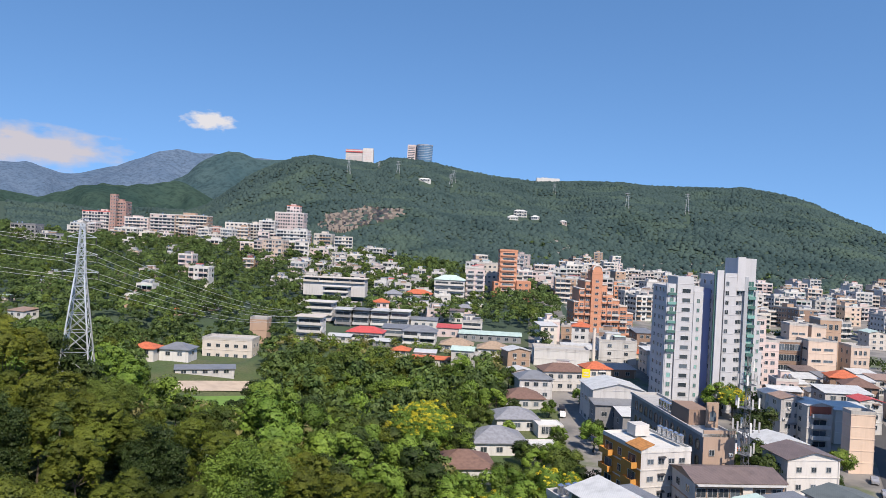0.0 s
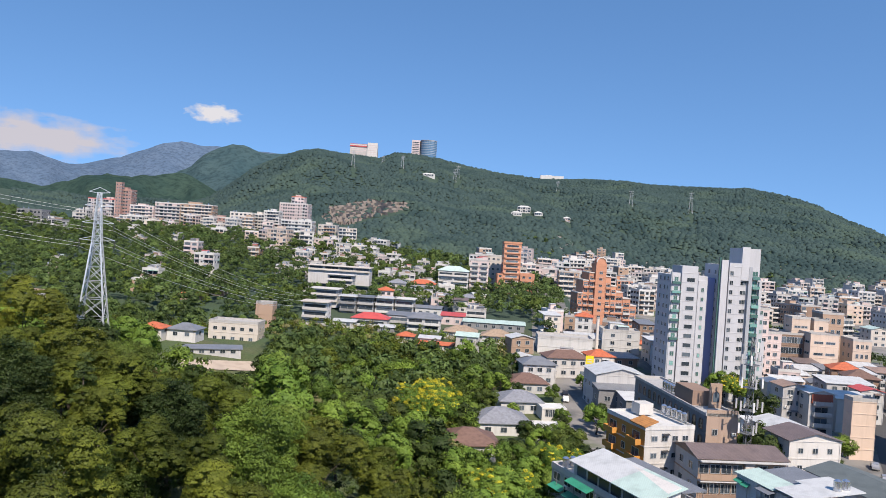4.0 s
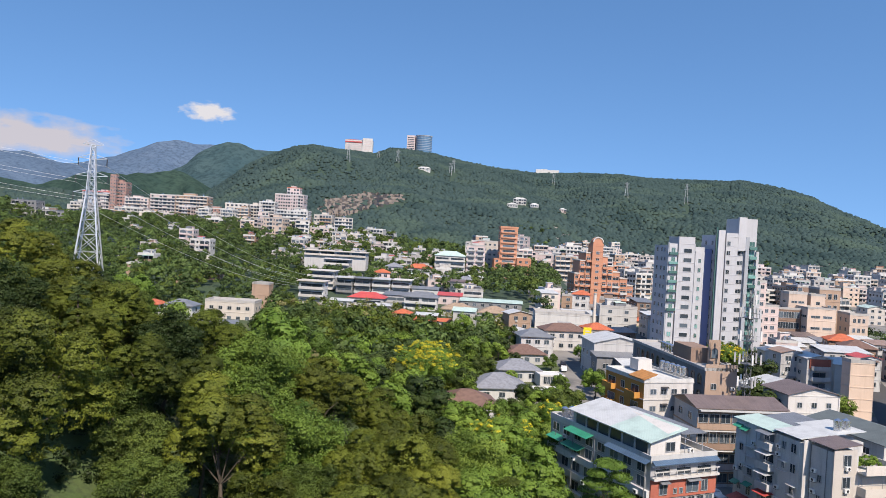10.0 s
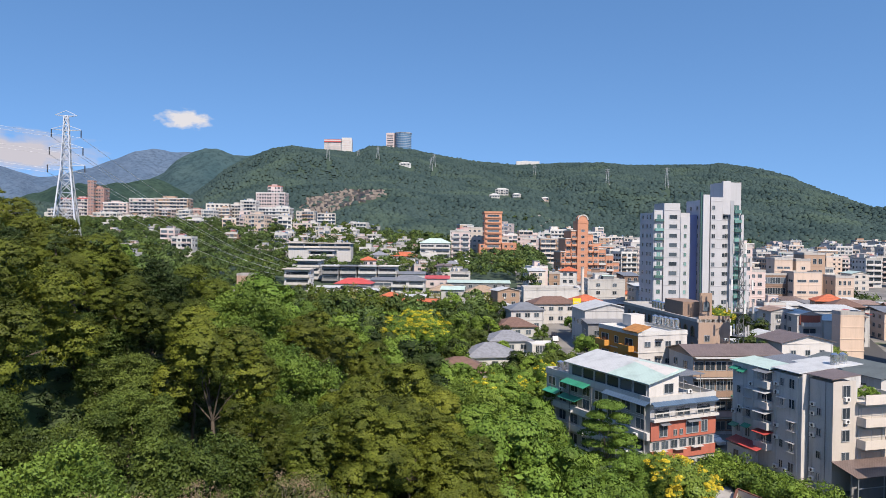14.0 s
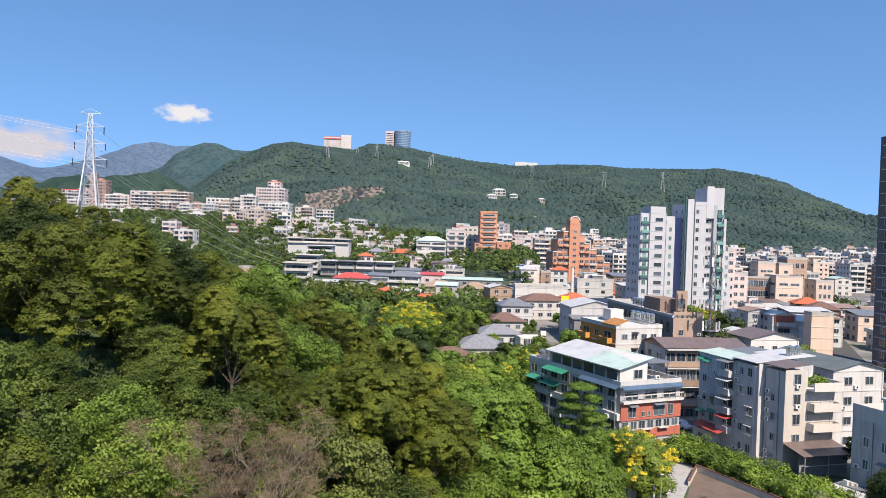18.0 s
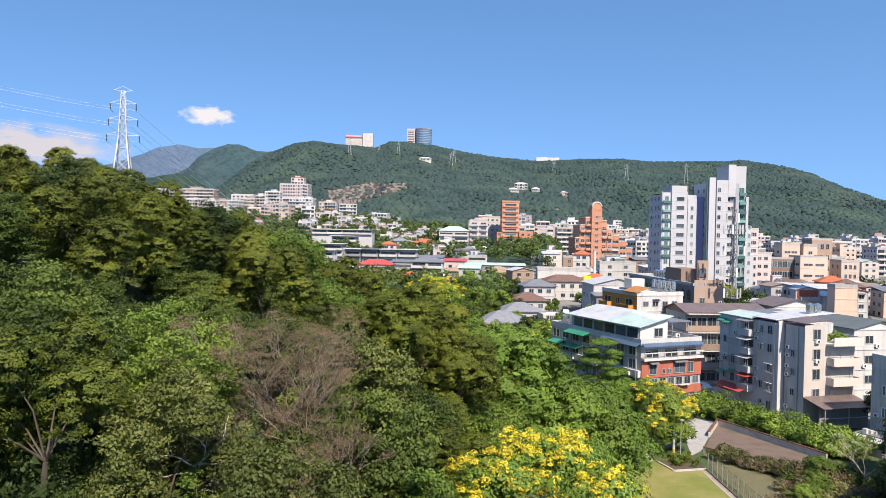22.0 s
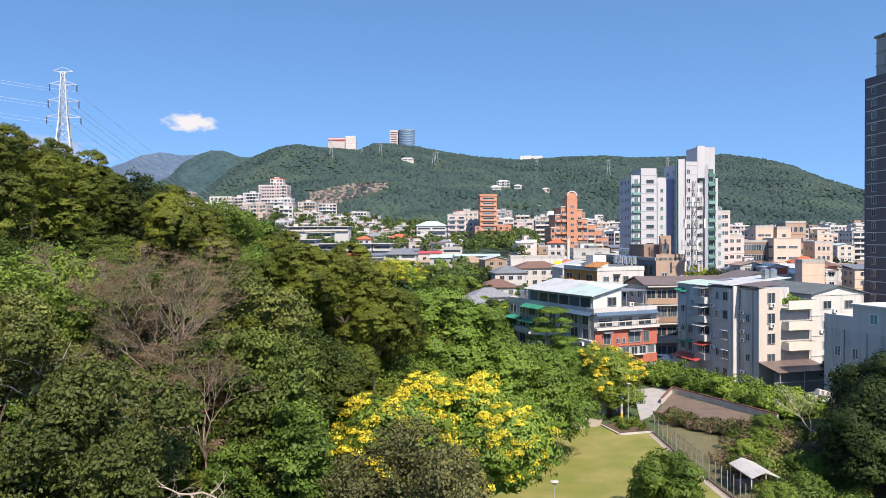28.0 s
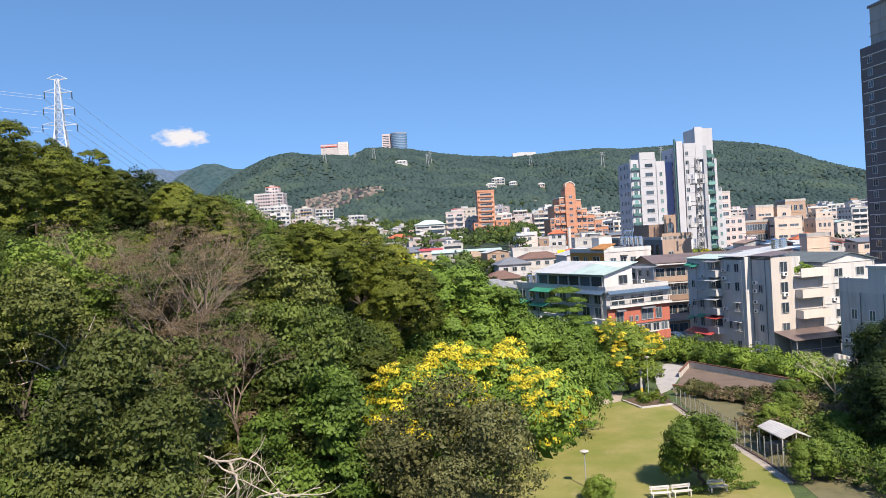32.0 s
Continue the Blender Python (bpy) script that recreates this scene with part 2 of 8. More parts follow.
M_LEAF = leaf_mat("leaf_olive", (0.038, 0.056, 0.008), (0.135, 0.158, 0.020), patch=0.9)
M_LEAFB = leaf_mat("leaf_bright", (0.055, 0.105, 0.016), (0.135, 0.20, 0.034))
M_LEAFD = leaf_mat("leaf_dark", (0.017, 0.033, 0.008), (0.048, 0.073, 0.017))
M_YELLOW = leaf_mat("yellow_blossom", (0.50, 0.41, 0.025), (0.68, 0.57, 0.06), 0.01, 0.08)
M_DRY = leaf_mat("dry_foliage", (0.13, 0.10, 0.06), (0.20, 0.15, 0.09))
M_DRYG = leaf_mat("grey_green_leaf", (0.10, 0.10, 0.037), (0.19, 0.185, 0.075))
M_BARK = plain_mat("bark", (0.075, 0.06, 0.046), 0.9, 0, 8)
M_BARKP = plain_mat("pale_dead_wood", (0.38, 0.33, 0.28), 0.9, 0, 8)
M_ASPH = plain_mat("asphalt", (0.06, 0.06, 0.062), 0.9, 0, 1.5)
M_PAVE = plain_mat("paving", (0.36, 0.31, 0.26), 0.85, 0, 1.2, 0.5)
M_LAWN = lawn_mat()
M_LEAFM = leaf_mat("leaf_middle", (0.031, 0.056, 0.011), (0.090, 0.130, 0.025))
M_LEAFG = leaf_mat("leaf_grey_green", (0.054, 0.071, 0.016), (0.142, 0.165, 0.042))
M_TWIG = plain_mat("dry_brown_twigs", (0.21, 0.16, 0.13), 0.95, 0, 6)
M_WOODS = canopy_mat("hazed_far_canopy")
M_WOODN = leaf_mat("valley_canopy", (0.045, 0.085, 0.024), (0.115, 0.168, 0.046), 0.0, 0.0, 0.12, 0.16)
M_WOODD = leaf_mat("valley_dark_canopy", (0.032, 0.060, 0.018), (0.085, 0.125, 0.036), 0.0, 0.0, 0.12, 0.16)
M_LEAFV = leaf_mat("leaf_vivid", (0.085, 0.155, 0.020), (0.165, 0.25, 0.042), 0.008, 0.14)

# ---------- helpers ----------
def link_mesh(name, verts, faces, mats, parent=None, idx=None, smooth=False):
    me = bpy.data.meshes.new(name)
    me.from_pydata([tuple(v) for v in verts], [], faces)
    for m in mats if isinstance(mats, (list, tuple)) else [mats]:
        me.materials.append(m)
    if idx is not None:
        me.polygons.foreach_set("material_index", idx)
    if smooth:
        me.polygons.foreach_set("use_smooth", [True] * len(me.polygons))
    me.update()
    ob = new(name, me)
    if parent is not None:
        ob.parent = parent
    return ob


QUADS = ((0, 3, 2, 1), (4, 5, 6, 7), (0, 1, 5, 4), (1, 2, 6, 5), (2, 3, 7, 6), (3, 0, 4, 7))


class Shape:
    """Gathers boxes, prisms and tubes into one mesh."""

    def __init__(self):
        self.v, self.f, self.i = [], [], []

    def box(self, x0, y0, z0, x1, y1, z1, mat=0):
        n = len(self.v)
        self.v += [(x0, y0, z0), (x1, y0, z0), (x1, y1, z0), (x0, y1, z0), (x0, y0, z1), (x1, y0, z1), (x1, y1, z1), (x0, y1, z1)]
        self.f += [tuple(n + k for k in q) for q in QUADS]
        self.i += [mat] * 6
        return self

    def poly(self, pts, faces, mat=0):
        n = len(self.v)
        self.v += [tuple(p) for p in pts]
        self.f += [tuple(n + k for k in q) for q in faces]
        self.i += [mat] * len(faces)
        return self

    def bar(self, a, b, r, r2=None, sides=4, mat=0):
        a, b = Vector(a), Vector(b)
        r2 = r if r2 is None else r2
        ax = (b - a).normalized()
        u = ax.cross((0, 0, 1) if abs(ax.z) < 0.9 else (1, 0, 0)).normalized()
        w = ax.cross(u)
        ring = [u * math.cos(2 * math.pi * (k + 0.5) / sides) + w * math.sin(2 * math.pi * (k + 0.5) / sides) for k in range(sides)]
        pts = [a + q * r for q in ring] + [b + q * r2 for q in ring]
        faces = [(k, (k + 1) % sides, sides + (k + 1) % sides, sides + k) for k in range(sides)]
        faces += [tuple(range(sides))[::-1], tuple(range(sides, 2 * sides))]
        return self.poly(pts, faces, mat)

    def ring(self, x0, y0, x1, y1, z0, z1, t, mat=0):
        """Four butted upstands round a roof."""
        self.box(x0, y0, z0, x1, y0 + t, z1, mat).box(x0, y1 - t, z0, x1, y1, z1, mat)
        return self.box(x0, y0 + t, z0, x0 + t, y1 - t, z1, mat).box(x1 - t, y0 + t, z0, x1, y1 - t, z1, mat)

    def part(self, name, mats, parent=None, label="", smooth=False):
        ob = link_mesh(name, self.v, self.f, mats, parent, self.i, smooth)
        return tagged(ob, label) if label else ob


def thing(name, label, category, x, y, z, yaw=0.0, group=""):
    e = new(name)
    e.empty_display_size = 0.5
    e.matrix_world = pose(x, y, z, 0, 0, yaw)
    return tagged(e, label, category, group)


# ---------- ground ----------
def lerp(v, xs, ys):
    return float(np.interp(v, xs, ys))


def smooth(v):
    v = min(1.0, max(0.0, v))
    return v * v * (3 - 2 * v)


RIDGE_AZ = (-60, -32, -25.5, -24.2, -22.7, -21.3, -19.4, -17.9, -16.4, -14.9, -11.8, -10.6, -9.5, -7.0, -4.7, -2.4, 0.5, 4.3, 7.0, 9.0, 14.7, 15.5, 18.4, 20.2, 22.0, 23.6, 25.3, 34, 60)
RIDGE_EL = (1.0, 1.2, 1.6, 2.1, 3.25, 4.35, 5.3, 5.9, 6.2, 6.1, 5.95, 6.5, 6.5, 6.25, 5.8, 5.45, 5.2, 5.3, 5.3, 5.1, 5.05, 5.15, 4.65, 4.1, 3.2, 2.6, 1.8, 1.0, 0.5)
RIDGE_R = 1950.0
TOWN_Y = (110, 160, 200, 250, 295, 375, 480, 600, 800, 1000)
TOWN_Z = (0, 1, 2, 5, 10, 14, 17, 24, 34, 42)


def ground_z(x, y):
    base = lerp(y, TOWN_Y, TOWN_Z) * (1 - 0.45 * smooth((x - 20) / 60))
    if x < -60 and y > 330:
        base += 13 * smooth((-x - 60) / 140) * smooth((y - 330) / 280)
    if x < -96:
        base -= 6 * smooth((-x - 96) / 12) * smooth((y - 245) / 15) * smooth((330 - y) / 30)
    if x < -280:
        base += 28 * math.exp(-((x + 450) / 52) ** 2 - ((y - 500) / 80) ** 2)
    # wooded hill beside the camera
    hill = 25 * smooth((-x + 2) / 62) * smooth((y + 70) / 110) * smooth((200 - y) / 105)
    hill += 7 * smooth((-x - 60) / 60) * smooth((330 - y) / 130)
    hill += 6.5 * math.exp(-(((x + 16) / 12) ** 2)) * smooth((y - 2) / 18) * smooth((84 - y) / 24) * smooth((1 - x) / 9)
    base = max(base, 0) + hill
    r = math.hypot(x + 1.7, y + 1.1)
    az = math.degrees(math.atan2(x + 1.7, y + 1.1))
    if y > 0 and r > 500:
        top = 43.4 + RIDGE_R * math.tan(radians(lerp(az, RIDGE_AZ, RIDGE_EL)))
        foot = lerp(az, (-40, -20, -8, 5, 25), (1000, 820, 700, 760, 930))
        if r < RIDGE_R:
            s = max(0.0, (r - foot) / (RIDGE_R - foot))
            rise = (top - base) * (0.62 * s + 0.38 * smooth(s))
            fold = 150 * s * (1 - s) * (noise.noise((x / 260, y / 420, 0.3)) + 0.5 * noise.noise((x / 110, y / 150, 2.3)))
            base = base + max(0.0, rise + fold)
        else:
            base = top * max(0.0, 1 - (r - RIDGE_R) / 900)
    return base


def build_ground():
    az = list(range(-180, -44, 8)) + [a * 0.5 for a in range(-88, 88)] + list(range(44, 180, 8))
    rr = [0.0] + [2.0 * 1.0225 ** k for k in range(350)]
    rr = [r for r in rr if r < 4700]
    verts, faces = [], []
    for r in rr:
        for a in az:
            x, y = r * math.sin(radians(a)), -10 + r * math.cos(radians(a))
            verts.append((x, y, ground_z(x, y) + 0.0 * r))
    n = len(az)
    for i in range(len(rr) - 1):
        for j in range(n):
            k = (j + 1) % n
            faces.append((i * n + j, i * n + k, (i + 1) * n + k, (i + 1) * n + j))
    m, t, b = _nodes("earth_and_undergrowth")
    v = _coords(t, world_space=True)
    big, fine = _noise(t, v, 0.03, 6, 0.6), _noise(t, v, 1.3, 5)
    c = _mix(t, (0.055, 0.09, 0.026), (0.13, 0.115, 0.06), _ramp(t, big, 0.5, 0.68, 0, 0.8))
    c = _mix(t, c, (0.03, 0.045, 0.018), _ramp(t, fine, 0.45, 0.7, 0, 0.7))
    # far slopes: woodland green, with a little haze blue put into the colour
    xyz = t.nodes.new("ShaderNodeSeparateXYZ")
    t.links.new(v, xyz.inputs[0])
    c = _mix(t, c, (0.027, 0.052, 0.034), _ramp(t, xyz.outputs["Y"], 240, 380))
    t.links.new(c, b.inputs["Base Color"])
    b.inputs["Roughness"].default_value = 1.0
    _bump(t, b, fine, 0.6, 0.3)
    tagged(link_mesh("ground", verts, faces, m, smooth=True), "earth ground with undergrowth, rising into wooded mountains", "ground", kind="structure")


build_ground()


def town_ground():
    """Paved and trodden ground under the town, draped just over the earth."""
    xs = [3 + 9 * k for k in range(56)]
    ys = [104 + 9 * k for k in range(95)]
    verts, faces, at = [], [], {}
    for j, y in enumerate(ys):
        for i, x in enumerate(xs):
            at[i, j] = len(verts)
            verts.append((x, y, ground_z(x, y) + 0.07))
    for j in range(len(ys) - 1):
        for i in range(len(xs) - 1):
            x, y = xs[i], ys[j]
            if x < lerp(y, (104, 130, 150, 190, 240, 300, 480, 900), (28, 12, 8, 6, 2, 2, -30, 20)) or x > 0.62 * y + 30:
                continue
            faces.append((at[i, j], at[i + 1, j], at[i + 1, j + 1], at[i, j + 1]))
    m, t, b = _nodes("town_paving")
    v = _coords(t, world_space=True)
    c = _mix(t, (0.20, 0.19, 0.18), (0.10, 0.10, 0.10), _ramp(t, _noise(t, v, 0.08, 5), 0.42, 0.62))
    c = _mix(t, c, (0.07, 0.10, 0.035), _ramp(t, _noise(t, v, 0.045, 4), 0.52, 0.6, 0, 0.8))
    c = _mix(t, c, (0.28, 0.25, 0.22), _ramp(t, _noise(t, v, 0.6, 5), 0.55, 0.8, 0, 0.6))
    t.links.new(c, b.inputs["Base Color"])
    b.inputs["Roughness"].default_value = 0.95
    tagged(link_mesh("pavement", verts, faces, m), "worn grey paving and lanes under the town", "pavement", kind="structure")


town_ground()


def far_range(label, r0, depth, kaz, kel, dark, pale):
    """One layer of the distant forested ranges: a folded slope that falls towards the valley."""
    az = [-60 + 0.4 * k for k in range(int((kaz[-1] + 60) / 0.4))]
    n = 17
    verts, faces = [], []
    for a in az:
        top = 43 + r0 * math.tan(radians(lerp(a, kaz, kel))) + 7 * noise.noise((a * 1.3, 0, r0)) + 4 * noise.noise((a * 4, 2, r0))
        for s in range(n):
            u = s / (n - 1)
            r = r0 - depth * u
            fold = (70 * noise.noise((a * 0.4, u * 2.2, r0)) + 32 * noise.noise((a * 1.1, u * 5, r0))) * math.sin(math.pi * u)
            verts.append((r * math.sin(radians(a)) - 1.7, r * math.cos(radians(a)), top * (1 - u) + fold))
    for k in range(len(az) - 1):
        for s in range(n - 1):
            faces.append((k * n + s, (k + 1) * n + s, (k + 1) * n + s + 1, k * n + s + 1))
    m, t, b = _nodes("hazed_distant_range")
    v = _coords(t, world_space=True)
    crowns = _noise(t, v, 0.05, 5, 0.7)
    # dark and pale carry the haze: its blue is put into the base colours
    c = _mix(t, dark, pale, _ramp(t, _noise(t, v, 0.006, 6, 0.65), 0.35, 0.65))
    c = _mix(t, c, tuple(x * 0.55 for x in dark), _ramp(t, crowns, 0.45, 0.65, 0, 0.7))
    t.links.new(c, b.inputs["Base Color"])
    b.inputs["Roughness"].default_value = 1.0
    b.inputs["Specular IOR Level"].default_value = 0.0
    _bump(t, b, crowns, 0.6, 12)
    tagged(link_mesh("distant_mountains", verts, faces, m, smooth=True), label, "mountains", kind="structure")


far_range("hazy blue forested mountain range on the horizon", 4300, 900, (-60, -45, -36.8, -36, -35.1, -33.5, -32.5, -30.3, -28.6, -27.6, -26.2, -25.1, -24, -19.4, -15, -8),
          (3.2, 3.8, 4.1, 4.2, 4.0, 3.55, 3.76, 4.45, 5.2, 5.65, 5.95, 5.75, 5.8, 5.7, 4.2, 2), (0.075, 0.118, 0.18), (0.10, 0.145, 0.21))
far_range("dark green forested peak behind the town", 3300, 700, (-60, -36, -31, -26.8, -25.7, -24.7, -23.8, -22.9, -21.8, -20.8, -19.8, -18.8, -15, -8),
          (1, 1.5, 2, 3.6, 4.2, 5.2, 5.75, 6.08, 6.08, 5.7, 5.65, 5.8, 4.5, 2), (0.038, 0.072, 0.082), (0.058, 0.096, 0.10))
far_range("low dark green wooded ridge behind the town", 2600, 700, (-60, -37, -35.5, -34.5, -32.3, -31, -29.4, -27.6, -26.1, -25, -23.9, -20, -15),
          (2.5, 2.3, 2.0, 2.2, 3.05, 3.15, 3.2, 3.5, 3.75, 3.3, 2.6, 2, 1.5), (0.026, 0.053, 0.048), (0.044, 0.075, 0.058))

# ---------- kinds of building parts ----------
_cache = {}


def window_mesh(w, h, glass, frame_mat=None, bars=1):
    """One window: a proud frame drawn in to a set-back pane, all of one skin."""
    key = ("win", round(w, 2), round(h, 2), glass.name)
    if key not in _cache:
        t = 0.08
        rings = [(w / 2 + t, -t, h + t, 0.03), (w / 2 + t, -t, h + t, -0.10), (w / 2, 0.0, h, -0.10), (w / 2, 0.0, h, -0.025)]
        v, f, idx = [], [], []
        for hw, z0, z1, y in rings:
            v += [(-hw, y, z0), (hw, y, z0), (hw, y, z1), (-hw, y, z1)]
        for k in range(3):
            for j in range(4):
                f.append((4 * k + j, 4 * k + (j + 1) % 4, 4 * k + 4 + (j + 1) % 4, 4 * k + 4 + j))
                idx.append(0)
        n = 12
        v += [(-0.035, -0.025, 0.0), (0.035, -0.025, 0.0), (0.035, -0.025, h), (-0.035, -0.025, h), (-0.035, -0.075, 0.0), (0.035, -0.075, 0.0), (0.035, -0.075, h), (-0.035, -0.075, h)]
        p = len(rings) * 4
        f += [(n, p, p + 3, n + 3), (p + 1, n + 1, n + 2, p + 2)]
        idx += [1, 1]
        f += [(p, p + 4, p + 7, p + 3), (p + 4, p + 5, p + 6, p + 7), (p + 5, p + 1, p + 2, p + 6)]
        idx += [0, 0, 0]
        me = bpy.data.meshes.new("window")
        me.from_pydata(v, [], f)
        me.materials.append(frame_mat or M_FRAME)
        me.materials.append(glass)
        me.polygons.foreach_set("material_index", idx)
        me.update()
        _cache[key] = me
    return _cache[key]


def loft(w, d, steps):
    """A closed square shaft through (z, outset) steps, one skin."""
    s = Shape()
    pts, faces = [], []
    for z, o in steps:
        pts += [(-w / 2 - o, -d / 2 - o, z), (w / 2 + o, -d / 2 - o, z), (w / 2 + o, d / 2 + o, z), (-w / 2 - o, d / 2 + o, z)]
    for k in range(len(steps) - 1):
        faces += [(4 * k + j, 4 * k + (j + 1) % 4, 4 * k + 4 + (j + 1) % 4, 4 * k + 4 + j) for j in range(4)]
    n = 4 * (len(steps) - 1)
    faces += [(3, 2, 1, 0), (n, n + 1, n + 2, n + 3)]
    return s.poly(pts, faces)


def wall_steps(h, floors, fh, base, sink, out=0.1):
    st = [(-sink, 0)]
    for k in range(1, floors + 1):
        zz = base + k * fh
        st += [(zz - 0.24, 0), (zz - 0.22, out), (zz - 0.02, out), (zz, 0)]
    return st


def put(name, mesh, parent, x, y, z, yaw=0.0):
    ob = new(name, mesh)
    ob.parent = parent
    ob.matrix_basis = pose(x, y, z, 0, 0, yaw)
    return ob


def ac_mesh():
    if "ac" not in _cache:
        s = Shape()
        s.box(-0.4, -0.38, 0, 0.4, 0, 0.55, 0)
        s.bar((0.08, -0.385, 0.28), (0.08, -0.40, 0.28), 0.2, sides=8, mat=1)
        s.box(-0.35, -0.36, -0.06, 0.35, 0.0, 0, 1)
        me = bpy.data.meshes.new("air_conditioner")
        me.from_pydata(s.v, [], s.f)
        me.materials.append(M_AC)
        me.materials.append(M_DARKM)
        me.polygons.foreach_set("material_index", s.i)
        _cache["ac"] = me
    return _cache["ac"]


def tank_mesh():
    if "tank" not in _cache:
        s = Shape()
        s.bar((0, 0, 0.5), (0, 0, 1.9), 0.62, sides=12).bar((0, 0, 1.9), (0, 0, 2.15), 0.62, 0.2, sides=12)
        for k in range(4):
            a = k * math.pi / 2 + 0.4
            s.bar((0.5 * math.cos(a), 0.5 * math.sin(a), 0), (0.5 * math.cos(a), 0.5 * math.sin(a), 0.5), 0.05)
        s.bar((0, 0, 0.42), (0, 0, 0.5), 0.64, sides=12)
        me = bpy.data.meshes.new("water_tank")
        me.from_pydata(s.v, [], s.f)
        me.materials.append(M_INOX)
        _cache["tank"] = me
    return _cache["tank"]


def face_xy(w, d, side, u):
    """Local place on a face at u metres from its left end, and the turn that faces out."""
    if side == "front":
        return -w / 2 + u, -d / 2, 0
    if side == "left":
        return -w / 2, d / 2 - u, -90
    if side == "right":
        return w / 2, -d / 2 + u, 90
    return w / 2 - u, d / 2, 180


def window_row(e, w, d, side, z, n, ww, wh, glass, every=None, margin=0.9):
    length = w if side in ("front", "back") else d
    for k in range(n):
        if every and (k in every):
            continue
        u = margin + (length - 2 * margin) * (k + 0.5) / n
        x, y, a = face_xy(w, d, side, u)
        put("window", window_mesh(ww, wh, glass), e, x, y, z, a)


def balcony(e, w, d, side, u, z, bw, bd, mat, rail=1.0, awning=None, glass=None, door=0.7):
    """A balcony: slab, upstand on three sides, and the dark doorway behind it."""
    key = ("bal", round(bw, 1), bd, rail, mat.name)
    if key not in _cache:
        s = Shape()
        s.box(-bw / 2, -bd, -0.15, bw / 2, -0.02, 0.0)
        s.box(-bw / 2, -bd, 0.0, bw / 2, -bd + 0.12, rail).box(-bw / 2, -bd + 0.12, 0, -bw / 2 + 0.12, -0.02, rail).box(bw / 2 - 0.12, -bd + 0.12, 0, bw / 2, -0.02, rail)
        me = bpy.data.meshes.new("balcony")
        me.from_pydata(s.v, [], s.f)
        me.materials.append(mat)
        _cache[key] = me
    x, y, a = face_xy(w, d, side, u)
    b = put("balcony", _cache[key], e, x, y, z, a)
    put("balcony_door", window_mesh(round(bw * door, 1), 2.1, glass or M_GLASS), b, 0, -0.01, 0.03)
    return b


